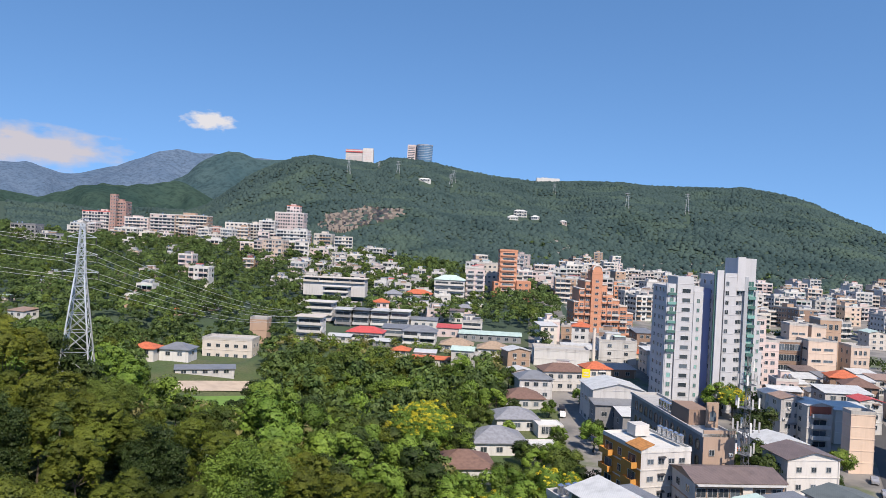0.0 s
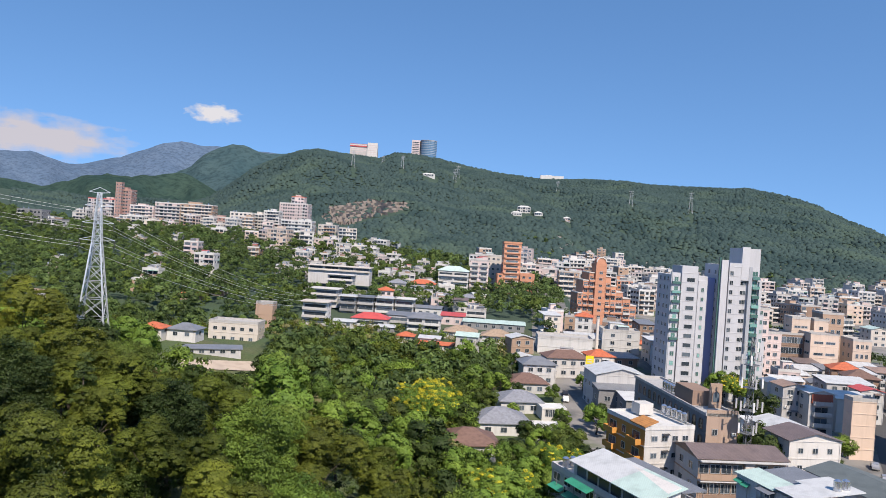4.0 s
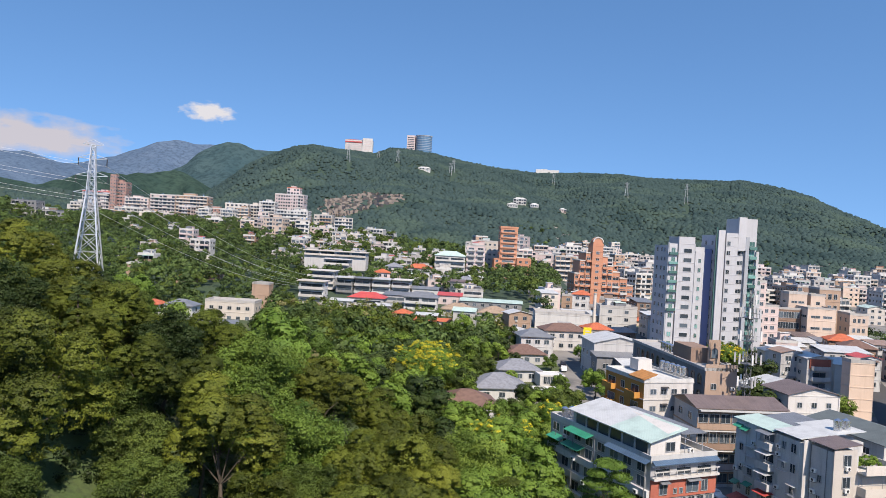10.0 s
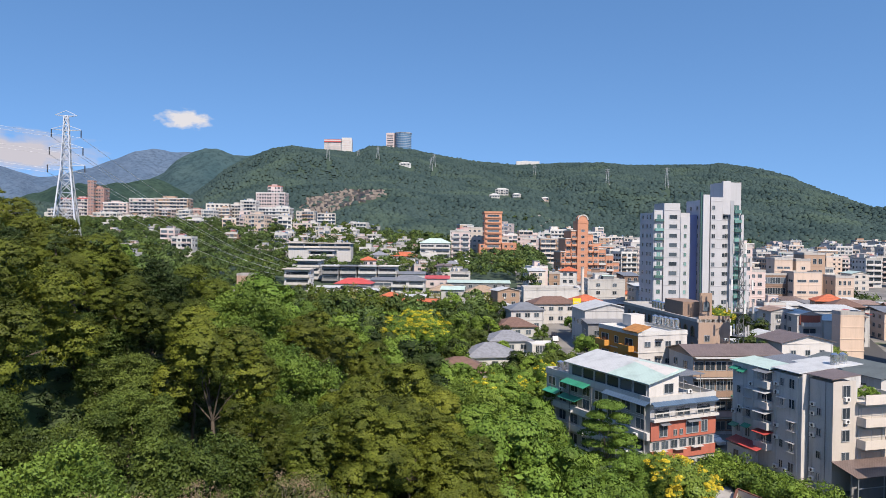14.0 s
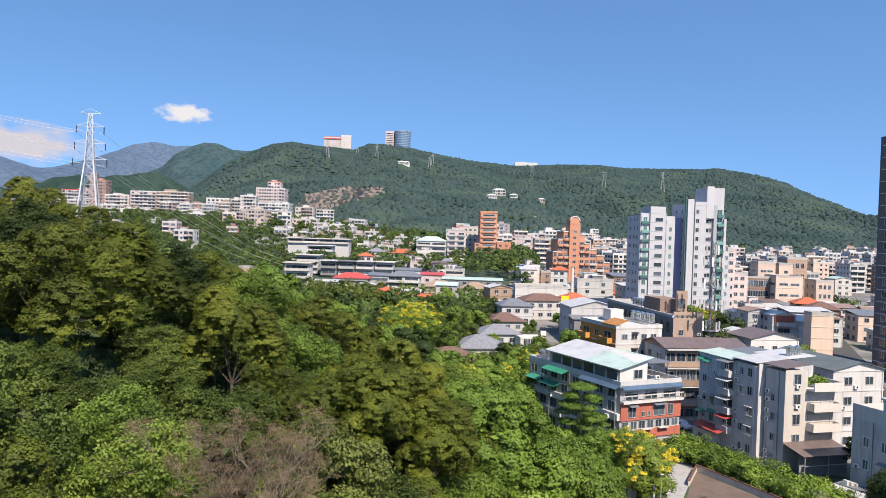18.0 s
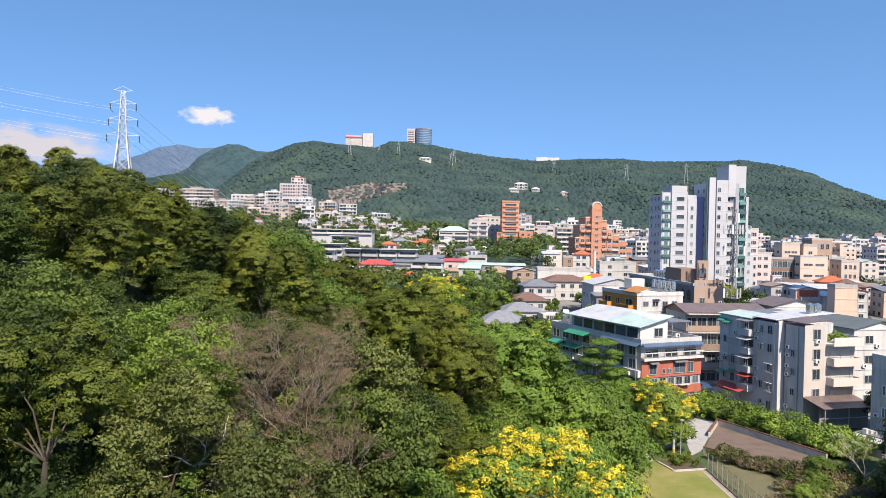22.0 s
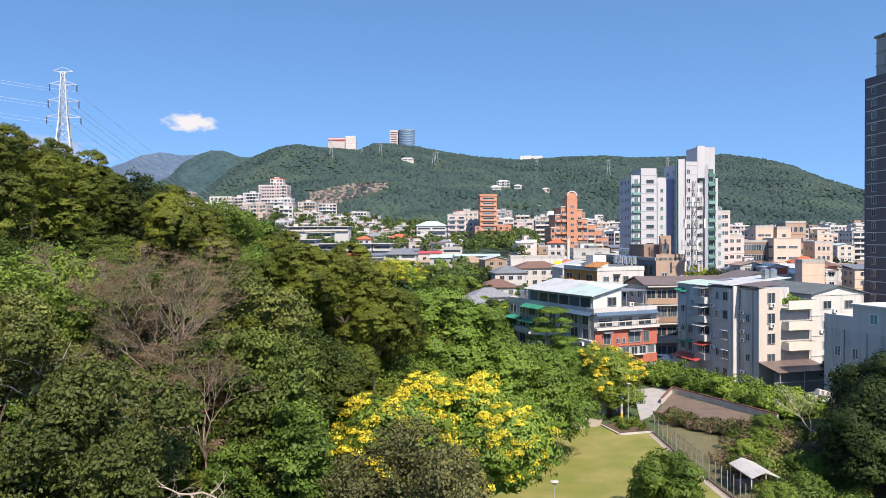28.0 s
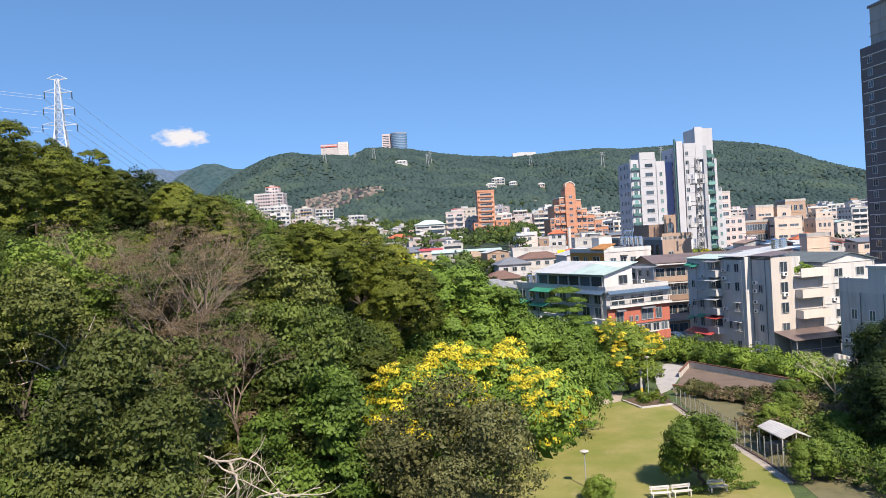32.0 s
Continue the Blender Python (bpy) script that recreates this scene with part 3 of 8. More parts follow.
def building(name, label, x, y, z, w, d, floors, yaw=0.0, wall=None, fh=3.1, nf=3, ns=3, sides=("front", "left"), roof="flat",
             roof_mat=None, ww=1.5, wh=1.25, glass=None, extras=True, bal=0, bal_mat=None, side_wall=None, parapet=0.9, group="", base=0.0, cat="building", sink=3.0, bal_w=0.72, bal_out=1.2):
    """A block of flats or house on a square plan: walls with floor bands, roof, windows one by one, and things on the roof."""
    rnd = random.Random(round(x * 7 + y * 13 + w * 3))
    wall, glass = wall or M_WHITE, glass or M_GLASS
    e = thing(name, label, cat, x, y, z, yaw, group)
    h = base + floors * fh
    loft(w, d, wall_steps(h, floors, fh, base, sink)).part("wall", wall, e)
    if side_wall:
        Shape().box(-w / 2 - 0.004, -d / 2, -sink, -w / 2, d / 2, h - 0.25).part("side_wall", side_wall, e)
    if roof == "flat":
        rm = roof_mat or M_CONC
        loft(w, d, [(h, 0), (h, 0.05), (h + parapet, 0.05), (h + parapet, -0.16), (h + 0.12, -0.16)]).part("roof", rm, e)
    elif roof == "slab":
        # a broad flat roof plate that shades the balconies
        Shape().box(-w / 2 - 0.8, -d / 2 - bal_out - 0.5, h - 0.02, w / 2 + 0.8, d / 2 + 0.5, h + 0.32).part("roof", roof_mat or M_CONCL, e)
    elif roof == "hip":
        rm = roof_mat or M_GRROOF
        o, rh = 0.6, min(w, d) * 0.24
        k = min(w, d) / 2 * 0.95
        rx, ry = max(0.05, w / 2 - k), max(0.05, d / 2 - k)
        pts = [(-w / 2 - o, -d / 2 - o, h), (w / 2 + o, -d / 2 - o, h), (w / 2 + o, d / 2 + o, h), (-w / 2 - o, d / 2 + o, h)]
        pts += [(px, py, h - 0.2) for px, py, _ in pts]
        pts += [(-rx, -ry, h + rh), (rx, -ry, h + rh), (rx, ry, h + rh), (-rx, ry, h + rh)]
        Shape().poly(pts, [(0, 1, 9, 8), (1, 2, 10, 9), (2, 3, 11, 10), (3, 0, 8, 11), (8, 9, 10, 11), (4, 7, 6, 5), (0, 4, 5, 1), (1, 5, 6, 2), (2, 6, 7, 3), (3, 7, 4, 0)]).part("roof", rm, e)
    elif roof in ("gable", "gable_y", "shed"):
        rm = roof_mat or M_GTIN
        o, t = 0.5, 0.12
        if roof == "gable":
            rh = d * 0.13
            for sg in (-1, 1):
                pts = [(-w / 2 - o, sg * (d / 2 + o), h - 0.02), (w / 2 + o, sg * (d / 2 + o), h - 0.02), (w / 2 + o, 0, h + rh), (-w / 2 - o, 0, h + rh)]
                pts += [(a, b_, c + t) for a, b_, c in pts]
                Shape().poly(pts, QUADS).part("roof", rm, e)
            for sg in (-1, 1):
                Shape().poly([(sg * w / 2, -d / 2, h), (sg * w / 2, d / 2, h), (sg * w / 2, 0, h + rh - 0.02)], [(0, 1, 2)]).part("gable", wall, e)
        elif roof == "gable_y":
            rh = w * 0.13
            for sg in (-1, 1):
                pts = [(sg * (w / 2 + o), -d / 2 - o, h - 0.02), (sg * (w / 2 + o), d / 2 + o, h - 0.02), (0, d / 2 + o, h + rh), (0, -d / 2 - o, h + rh)]
                pts += [(a, b_, c + t) for a, b_, c in pts]
                Shape().poly(pts, QUADS).part("roof", rm, e)
            for sg in (-1, 1):
                Shape().poly([(-w / 2, sg * d / 2, h), (w / 2, sg * d / 2, h), (0, sg * d / 2, h + rh - 0.02)], [(0, 1, 2)]).part("gable", wall, e)
        else:
            rh = d * 0.12
            pts = [(-w / 2 - o, -d / 2 - o, h + 0.02), (w / 2 + o, -d / 2 - o, h + 0.02), (w / 2 + o, d / 2 + o, h + rh), (-w / 2 - o, d / 2 + o, h + rh)]
            pts += [(a, b_, c + t) for a, b_, c in pts]
            Shape().poly(pts, QUADS).part("roof", rm, e)
            Shape().box(-w / 2, d / 2 - 0.15, h, w / 2, d / 2, h + rh).part("gable", wall, e)
    for side in sides:
        n = nf if side in ("front", "back") else ns
        for k in range(floors):
            zz = base + k * fh + 0.95
            if bal and side == "front":
                for j in range(bal):
                    balcony(e, w, d, side, w * (j + 0.5) / bal, base + k * fh + 0.02, w / bal * bal_w, bal_out, bal_mat or wall, door=0.86 if bal_w > 0.8 else 0.7)
                continue
            window_row(e, w, d, side, zz, n, ww, wh, glass)
    if extras and y < 300:
        for k in range(1, floors):
            if rnd.random() < 0.6:
                put("air_conditioner", ac_mesh(), e, rnd.uniform(-0.42, 0.42) * w, -d / 2 - 0.02, base + k * fh + 0.25)
            if rnd.random() < 0.35:
                awning(e, rnd.uniform(-0.3, 0.3) * w, -d / 2 - 0.02, base + k * fh + 2.6, 0, rnd.uniform(1.8, 3.4), 0.9, 0.35, rnd.choice((M_GTIN, M_WTIN, M_GRTIN, M_BTIN)))
        Shape().bar((w * 0.47, -d / 2 - 0.08, -sink), (w * 0.47, -d / 2 - 0.08, h), 0.06, sides=5).part("drain_pipe", M_PALE, e)
    if extras and roof == "flat" and y < 560 and w > 8:
        sx, sy, sw, sd, sh = rnd.uniform(-0.25, 0.25) * w, rnd.uniform(-0.3, -0.15) * d, w * rnd.uniform(0.25, 0.45), d * rnd.uniform(0.2, 0.35), rnd.uniform(1.9, 2.5)
        pts = [(sx - sw / 2, sy - sd / 2, h + sh - 0.3), (sx + sw / 2, sy - sd / 2, h + sh - 0.3), (sx + sw / 2, sy + sd / 2, h + sh), (sx - sw / 2, sy + sd / 2, h + sh)]
        pts += [(p, q, r + 0.08) for p, q, r in pts]
        hut = Shape().box(sx - sw / 2 + 0.2, sy - sd / 2 + 0.2, h + 0.1, sx + sw / 2 - 0.2, sy + sd / 2 - 0.2, h + sh - 0.28).part("rooftop_hut", rnd.choice((M_WTIN, M_GTIN, M_PALE, M_RUST)), e)
        Shape().poly(pts, QUADS).part("hut_roof", rnd.choice((M_WTIN, M_WTIN, M_GTIN, M_RTIN, M_MINT, M_RUST)), hut)
    if extras and roof == "flat":
        if rnd.random() < 0.75:
            pw, pd, ph = w * rnd.uniform(0.25, 0.5), d * rnd.uniform(0.3, 0.5), rnd.uniform(2.3, 3.2)
            px, py = rnd.uniform(-0.2, 0.2) * w, rnd.uniform(0, 0.2) * d
            rm2 = rnd.choice((M_CONCL, M_WTIN, M_CONC, M_WTIN, M_GTIN, M_RTIN if rnd.random() < 0.3 else M_CONCL))
            ph_ob = Shape().box(px - pw / 2, py - pd / 2, h + 0.12, px + pw / 2, py + pd / 2, h + ph).part("penthouse", wall, e)
            Shape().box(px - pw / 2 - 0.25, py - pd / 2 - 0.25, h + ph, px + pw / 2 + 0.25, py + pd / 2 + 0.25, h + ph + 0.12).part("penthouse_roof", rm2, ph_ob)
        for k in range(rnd.randint(0, 2)):
            put("water_tank", tank_mesh(), e, rnd.uniform(-0.4, 0.4) * w, rnd.uniform(-0.35, 0.0) * d, h + 0.12)
    return e


def band_mesh(length, h, glass):
    """A ribbon of glazing with its frame, one skin."""
    key = ("band", round(length, 1), round(h, 2), glass.name)
    if key not in _cache:
        v, f, idx = [], [], []
        for hw, z0, z1, y in [(length / 2 + 0.08, -0.08, h + 0.08, 0.03), (length / 2 + 0.08, -0.08, h + 0.08, -0.1), (length / 2, 0, h, -0.1), (length / 2, 0, h, -0.02)]:
            v += [(-hw, y, z0), (hw, y, z0), (hw, y, z1), (-hw, y, z1)]
        for k in range(3):
            f += [(4 * k + j, 4 * k + (j + 1) % 4, 4 * k + 4 + (j + 1) % 4, 4 * k + 4 + j) for j in range(4)]
            idx += [0] * 4
        f.append((12, 13, 14, 15))
        idx.append(1)
        me = bpy.data.meshes.new("window")
        me.from_pydata(v, [], f)
        me.materials.append(M_FRAME)
        me.materials.append(glass)
        me.polygons.foreach_set("material_index", idx)
        me.update()
        _cache[key] = me
    return _cache[key]


def pane_rows(e, w, d, floors, fh, faces, seed, glass=None, bay=None):
    """The small far-off openings of a block as one mesh: framed windows with hoods, deep balconies with their fronts, cooling units."""
    rnd = random.Random(seed)
    v, f, idx = [], [], []
    bay = bay or rnd.choice((M_OLDW, M_PALE, M_CREAM, M_PINK, M_TAN, M_GREY))

    def spot(side, u, y, z):
        x0, y0, a = face_xy(w, d, side, u)
        ca, sa = math.cos(radians(a)), math.sin(radians(a))
        return x0 - sa * y, y0 + ca * y, z

    def block(side, u0, u1, y0, y1, z0, z1, mat):
        p = len(v)
        for z in (z0, z1):
            v.extend((spot(side, u0, y0, z), spot(side, u1, y0, z), spot(side, u1, y1, z), spot(side, u0, y1, z)))
        f.extend(tuple(p + k for k in q) for q in QUADS)
        idx.extend([mat] * 6)

    def pane(side, u0, u1, z0, z1):
        p = len(v)
        for g, y in ((0.08, 0.03), (0.08, -0.12), (0.0, -0.12), (0.0, -0.02)):
            v.extend((spot(side, u0 - g, y, z0 - g), spot(side, u1 + g, y, z0 - g), spot(side, u1 + g, y, z1 + g), spot(side, u0 - g, y, z1 + g)))
        for m in range(3):
            f.extend((p + 4 * m + q, p + 4 * m + (q + 1) % 4, p + 4 * m + 4 + (q + 1) % 4, p + 4 * m + 4 + q) for q in range(4))
            idx.extend([0] * 4)
        f.append((p + 12, p + 13, p + 14, p + 15))
        idx.append(1)

    for side in faces:
        length = w if side in ("front", "back") else d
        n = max(2, round(length / rnd.uniform(2.7, 4.4)))
        step = length * 0.96 / n
        kinds = [rnd.choice("wwbbbs" if side == "front" else "wwws") for _ in range(n)]
        wide = [rnd.uniform(0.24, 0.4) for _ in range(n)]
        out = rnd.uniform(0.9, 1.4)
        for k in range(floors):
            for j in range(n):
                if rnd.random() < 0.05:
                    continue
                c, z = length * 0.02 + step * (j + 0.5), k * fh
                if kinds[j] == "b":
                    # wide dark pane stands in for the shaded recess behind the balcony front
                    pane(side, c - step * 0.42, c + step * 0.42, z + 0.35, z + fh - 0.45)
                    block(side, c - step * 0.47, c + step * 0.47, -out, -0.14, z - 0.1, z + 0.05, 2)
                    block(side, c - step * 0.47, c + step * 0.47, -out, -out + 0.12, z + 0.05, z + 0.95, 2)
                    if rnd.random() < 0.22:
                        block(side, c - step * 0.47, c + step * 0.47, -out - 0.35, -0.14, z + fh - 0.5, z + fh - 0.42, 3)
                else:
                    low = 0.9 if kinds[j] == "w" else 1.3
                    hw = step * wide[j] * (1 if kinds[j] == "w" else 0.55)
                    pane(side, c - hw, c + hw, z + low, z + 2.4)
                    if rnd.random() < 0.4:
                        block(side, c - hw - 0.2, c + hw + 0.2, -0.65, -0.125, z + 2.5, z + 2.58, rnd.choice((2, 3)))
                    if rnd.random() < 0.25:
                        block(side, c + hw + 0.1, c + hw + 0.85, -0.45, -0.01, z + 0.5, z + 1.05, 0)
    me = bpy.data.meshes.new("glazing")
    me.from_pydata(v, [], f)
    for m in (M_FRAME, glass or M_GLASS, bay, rnd.choice((M_GTIN, M_BTIN, M_WTIN, M_GRTIN, M_GTIN))):
        me.materials.append(m)
    me.polygons.foreach_set("material_index", idx)
    me.update()
    tagged(put("glazing", me, e, 0, 0, 0), kind="stuff")


def volume(e, name, x0, y0, z0, x1, y1, z1, mat, label="", out=0.0, fh=3.1):
    """A block of a larger building, with floor bands if out is set."""
    w, d = x1 - x0, y1 - y0
    n = int((z1 - z0) / fh) if out else 0
    st = [(z0, 0)]
    for k in range(1, n + 1):
        zz = z0 + k * fh
        if zz < z1 - 0.3:
            st += [(zz - 0.24, 0), (zz - 0.22, out), (zz - 0.02, out), (zz, 0)]
    st.append((z1, 0))
    ob = loft(w, d, st).part(name, mat, e, label)
    ob.location = ((x0 + x1) / 2, (y0 + y1) / 2, 0)
    return ob


def awning(e, x, y, z, yaw, w, depth, drop, mat, name="awning"):
    key = ("awn", round(w, 1), round(depth, 1), drop, mat.name)
    if key not in _cache:
        s = Shape()
        pts = [(-w / 2, 0, 0), (w / 2, 0, 0), (w / 2, -depth, -drop), (-w / 2, -depth, -drop)]
        pts += [(a, b, c + 0.06) for a, b, c in pts]
        s.poly(pts, [(0, 1, 2, 3), (4, 7, 6, 5), (0, 4, 5, 1), (1, 5, 6, 2), (2, 6, 7, 3), (3, 7, 4, 0)])
        me = bpy.data.meshes.new(name)
        me.from_pydata(s.v, [], s.f)
        me.materials.append(mat)
        me.update()
        _cache[key] = me
    return put(name, _cache[key], e, x, y, z, yaw)

def leaf_cloud(rng, centers, radii, n, leaf, flat=0.75, inner=0, lean=None, spread=0.28, deep=0.72):
    """n leaf quads on the skins of many clumps, and sprays of leaves inside each. Returns vertices and faces."""
    pick = rng.choice(len(centers), n, p=radii**2 / (radii**2).sum())
    d = rng.normal(size=(n, 3))
    d[:, 2] = np.abs(d[:, 2]) * 0.65 + d[:, 2] * 0.45
    d /= np.linalg.norm(d, axis=1)[:, None]
    c = centers[pick] + d * (radii[pick] * rng.uniform(deep, 1.06 + 0.6 * (0.72 - deep), n))[:, None] * (1, 1, flat)
    nrm = d + rng.normal(size=(n, 3)) * spread
    if lean is not None:
        nrm = nrm + lean[pick] * 1.3
    nrm /= np.linalg.norm(nrm, axis=1)[:, None]
    ref = rng.normal(size=(n, 3))
    u = np.cross(nrm, ref)
    u /= np.linalg.norm(u, axis=1)[:, None]
    w = np.cross(nrm, u)
    size = leaf * rng.uniform(0.6, 1.4, n)[:, None]
    v = np.stack([c - u * size, c - w * size * 0.55, c + u * size, c + w * size * 0.55], 1).reshape(-1, 3)
    if inner:
        k = np.repeat(np.arange(len(centers)), inner)
        d = rng.normal(size=(len(k), 3))
        d /= np.linalg.norm(d, axis=1)[:, None]
        c = centers[k] + d * (radii[k] * rng.uniform(0.2, 0.72, len(k)))[:, None] * (1, 1, flat)
        u = np.cross(d, rng.normal(size=(len(k), 3)))
        u /= np.linalg.norm(u, axis=1)[:, None]
        w = np.cross(d, u)
        size = (radii[k] * rng.uniform(0.22, 0.42, len(k)))[:, None]
        v = np.concatenate([v, np.stack([c - u * size, c - w * size * 0.6, c + u * size, c + w * size * 0.6], 1).reshape(-1, 3)])
    f = np.arange(len(v)).reshape(-1, 4)
    return v, f


def mesh_np(name, v, f, mat):
    me = bpy.data.meshes.new(name)
    me.vertices.add(len(v))
    me.vertices.foreach_set("co", np.asarray(v, np.float32).ravel())
    k = f.shape[1]
    me.loops.add(f.size)
    me.loops.foreach_set("vertex_index", f.astype(np.int32).ravel())
    me.polygons.add(len(f))
    me.polygons.foreach_set("loop_start", np.arange(0, f.size, k, dtype=np.int32))
    me.materials.append(mat)
    me.update(calc_edges=True)
    return me


# ---------- near town: the block with the mint roof ----------
def mint_block():
    e = thing("apartment_block", "grey and red-tiled apartment block with a mint sheet rooftop room", "building", 17.1, 120.6, 0, 30)
    w, d = 12.2, 26.6
    x0, y0, x1, y1 = -w / 2, -d / 2, w / 2, d / 2
    volume(e, "core_wall", x0, y0, -2, x1, y1, 11.4, M_GREY)
    # red bands and white ribbons on the street face
    for z0, z1, mat, out in ((-1, 1.0, M_RED, 0.25), (3.3, 4.7, M_RED, 0.25), (6.2, 8.9, M_RED, 0.25), (9.0, 9.35, M_WHITE, 0.9), (10.9, 11.25, M_PALE, 0.5)):
        Shape().box(x0, y0 - out, z0, x1, y0 - 0.003, z1).part("cladding_band", mat, e)
    for z0, h in ((1.3, 1.6), (4.75, 1.35)):
        Shape().box(x0, y0 - 0.12, z0 - 0.25, x1, y0 - 0.003, z0).part("sill_band", M_WHITE, e)
        for k in range(7):
            put("window", window_mesh(1.15, h - 0.2, M_GLASS), e, x0 + 1.05 + k * 1.68, y0 - 0.01, z0 + 0.05)
    for u, ww, hh in ((2.2, 1.3, 1.6), (4.4, 0.5, 0.7), (5.5, 0.5, 0.7), (7.6, 2.2, 1.7), (9.9, 1.1, 1.6)):
        put("window", window_mesh(ww, hh, M_GLASS), e, x0 + u, y0 - 0.26, 6.75)
    awning(e, x0 + 2.2, y0 - 0.26, 8.75, 0, 1.7, 0.8, 0.3, M_GTIN)
    awning(e, x0 + 7.6, y0 - 0.26, 8.8, 0, 2.6, 0.8, 0.3, M_GTIN)
    for k in range(10):
        Shape().box(x0 + 0.3 + k * 1.27, y0 - 0.88, 9.35, x0 + 0.38 + k * 1.27, y0 - 0.8, 10.15).part("rail_post", M_WHITE, e)
    Shape().box(x0, y0 - 0.9, 10.15, x1, y0 - 0.78, 10.3).part("rail", M_WHITE, e)
    for k in range(3):
        put("window", band_mesh(2.6, 1.3, M_GLASS), e, x0 + 2.1 + k * 3.9, y0 - 0.01, 9.5)
    awning(e, 0, y0 - 0.05, 11.7, 0, w, 0.9, 0.5, M_BLTIN)
    for k in range(4):
        Shape().box(x0, y0 - 0.14, 10.42 + 0.14 * k, x1, y0 - 0.1, 10.48 + 0.14 * k).part("rail_bar", M_WHITE, e)
    # long side
    for z0 in (1.0, 4.2, 7.2):
        for k in range(8):
            put("window", window_mesh(1.9, 1.5, M_GLASS), e, x0 - 0.01, y1 - 1.8 - k * 3.26, z0 + 0.3, -90)
        Shape().box(x0 - 0.55, y0, z0 - 0.9, x0 - 0.003, y1, z0 + 0.15).part("balcony_wall", M_PALE, e)
    for k in range(8):
        put("window", window_mesh(1.9, 1.3, M_GLASS), e, x0 - 0.01, y1 - 1.8 - k * 3.26, 9.7, -90)
    for u, ln, z in ((8.0, 5.0, 9.0), (3.0, 4.0, 9.2), (9.5, 6.5, 11.6)):
        awning(e, x0 - 0.1, y1 - u, z, -90, ln, 1.5, 0.5, M_GRTIN)
    awning(e, x0 - 0.1, y0 + 5.0, 11.7, -90, 10.0, 0.9, 0.5, M_BLTIN)
    loft(w, d, [(11.4, 0), (11.4, 0.12), (12.4, 0.12), (12.4, -0.12), (11.55, -0.12)]).part("parapet", M_PALE, e)
    # rooftop room under the sloping sheet roof
    px0, px1, py0, py1 = x0 + 0.5, x0 + 6.0, y0 + 0.9, y1 - 6.0
    room = Shape().poly([(px0, py0, 11.6), (px1, py0, 11.6), (px1, py1, 11.6), (px0, py1, 11.6), (px0, py0, 14.3), (px1, py0, 15.9), (px1, py1, 15.7), (px0, py1, 14.3)], QUADS).part("rooftop_room", M_WHITE, e)
    # dark glass bands put in for the shade of an open terrace
    for k in range(6):
        put("window", band_mesh(2.7, 1.9, M_GLASS), e, px0 - 0.01, py0 + 1.9 + k * 3.1, 11.95, -90)
    put("window", window_mesh(1.6, 1.3, M_GLASS), e, px0 + 3.6, py0 - 0.01, 12.6)
    zl, zr, o = 14.3, 15.75, 0.7
    half = (py0 + py1) / 2 - 1.0
    for a, b, mat in ((py0 - o, half, M_MINT), (half, py1 + o, M_WTIN)):
        pts = [(px0 - o, a, zl - 0.12), (px1 + o, a, zr + 0.1), (px1 + o, b, zr + 0.1), (px0 - o, b, zl - 0.12)]
        pts += [(p, q, r + 0.1) for p, q, r in pts]
        Shape().poly(pts, QUADS).part("sheet_roof", mat, e)
    # open canopy beside the room
    Shape().box(px1 + o, py0 + 0.5, 14.7, x1 - 0.6, py1 - 2, 14.82).part("terrace_canopy", M_GTIN, e)
    for cx, cy in ((x1 - 1, py0 + 1), (x1 - 1, py1 - 3), (px1 + 1.8, py0 + 1)):
        Shape().bar((cx, cy, 11.55), (cx, cy, 14.7), 0.06).part("canopy_post", M_STEEL, e)
    for k in range(4):
        put("water_tank", tank_mesh(), e, x0 + 1.6 + k * 1.5, y1 - 1.8, 11.55)
    put("air_conditioner", ac_mesh(), e, px1 + 1.2, y0 + 0.2, 12.5)
    put("air_conditioner", ac_mesh(), e, x1 + 0.3, y0 + 1.4, 9.0, 90)
    for u, z in ((2.2, 6.4), (6.5, 9.4), (11.0, 6.4), (15.2, 3.4), (18.4, 6.4), (21.0, 9.4), (4.4, 3.4)):
        put("air_conditioner", ac_mesh(), e, x0 - 0.57, y0 + u, z, -90)
    for u in (0.5, 6.8, 12.8, 18.8, 24.0):
        Shape().bar((x0 - 0.62, y0 + u, -1), (x0 - 0.62, y0 + u, 11.4), 0.06, sides=6).part("drain_pipe", M_DGREY, e)
    for u in (3.0, 7.5, 12.0, 16.5, 21.0):
        Shape().box(x0 - 0.6, y0 + u - 1.7, 9.55, x0 - 0.56, y0 + u + 1.7, 9.6).part("laundry_rail", M_STEEL, e)
    for k in range(3):
        Shape().box(x0 + 0.6 + k * 3.4, y0 - 0.95, 4.72, x0 + 2.6 + k * 3.4, y0 - 0.14, 4.78).part("window_ledge", M_WHITE, e)


mint_block()


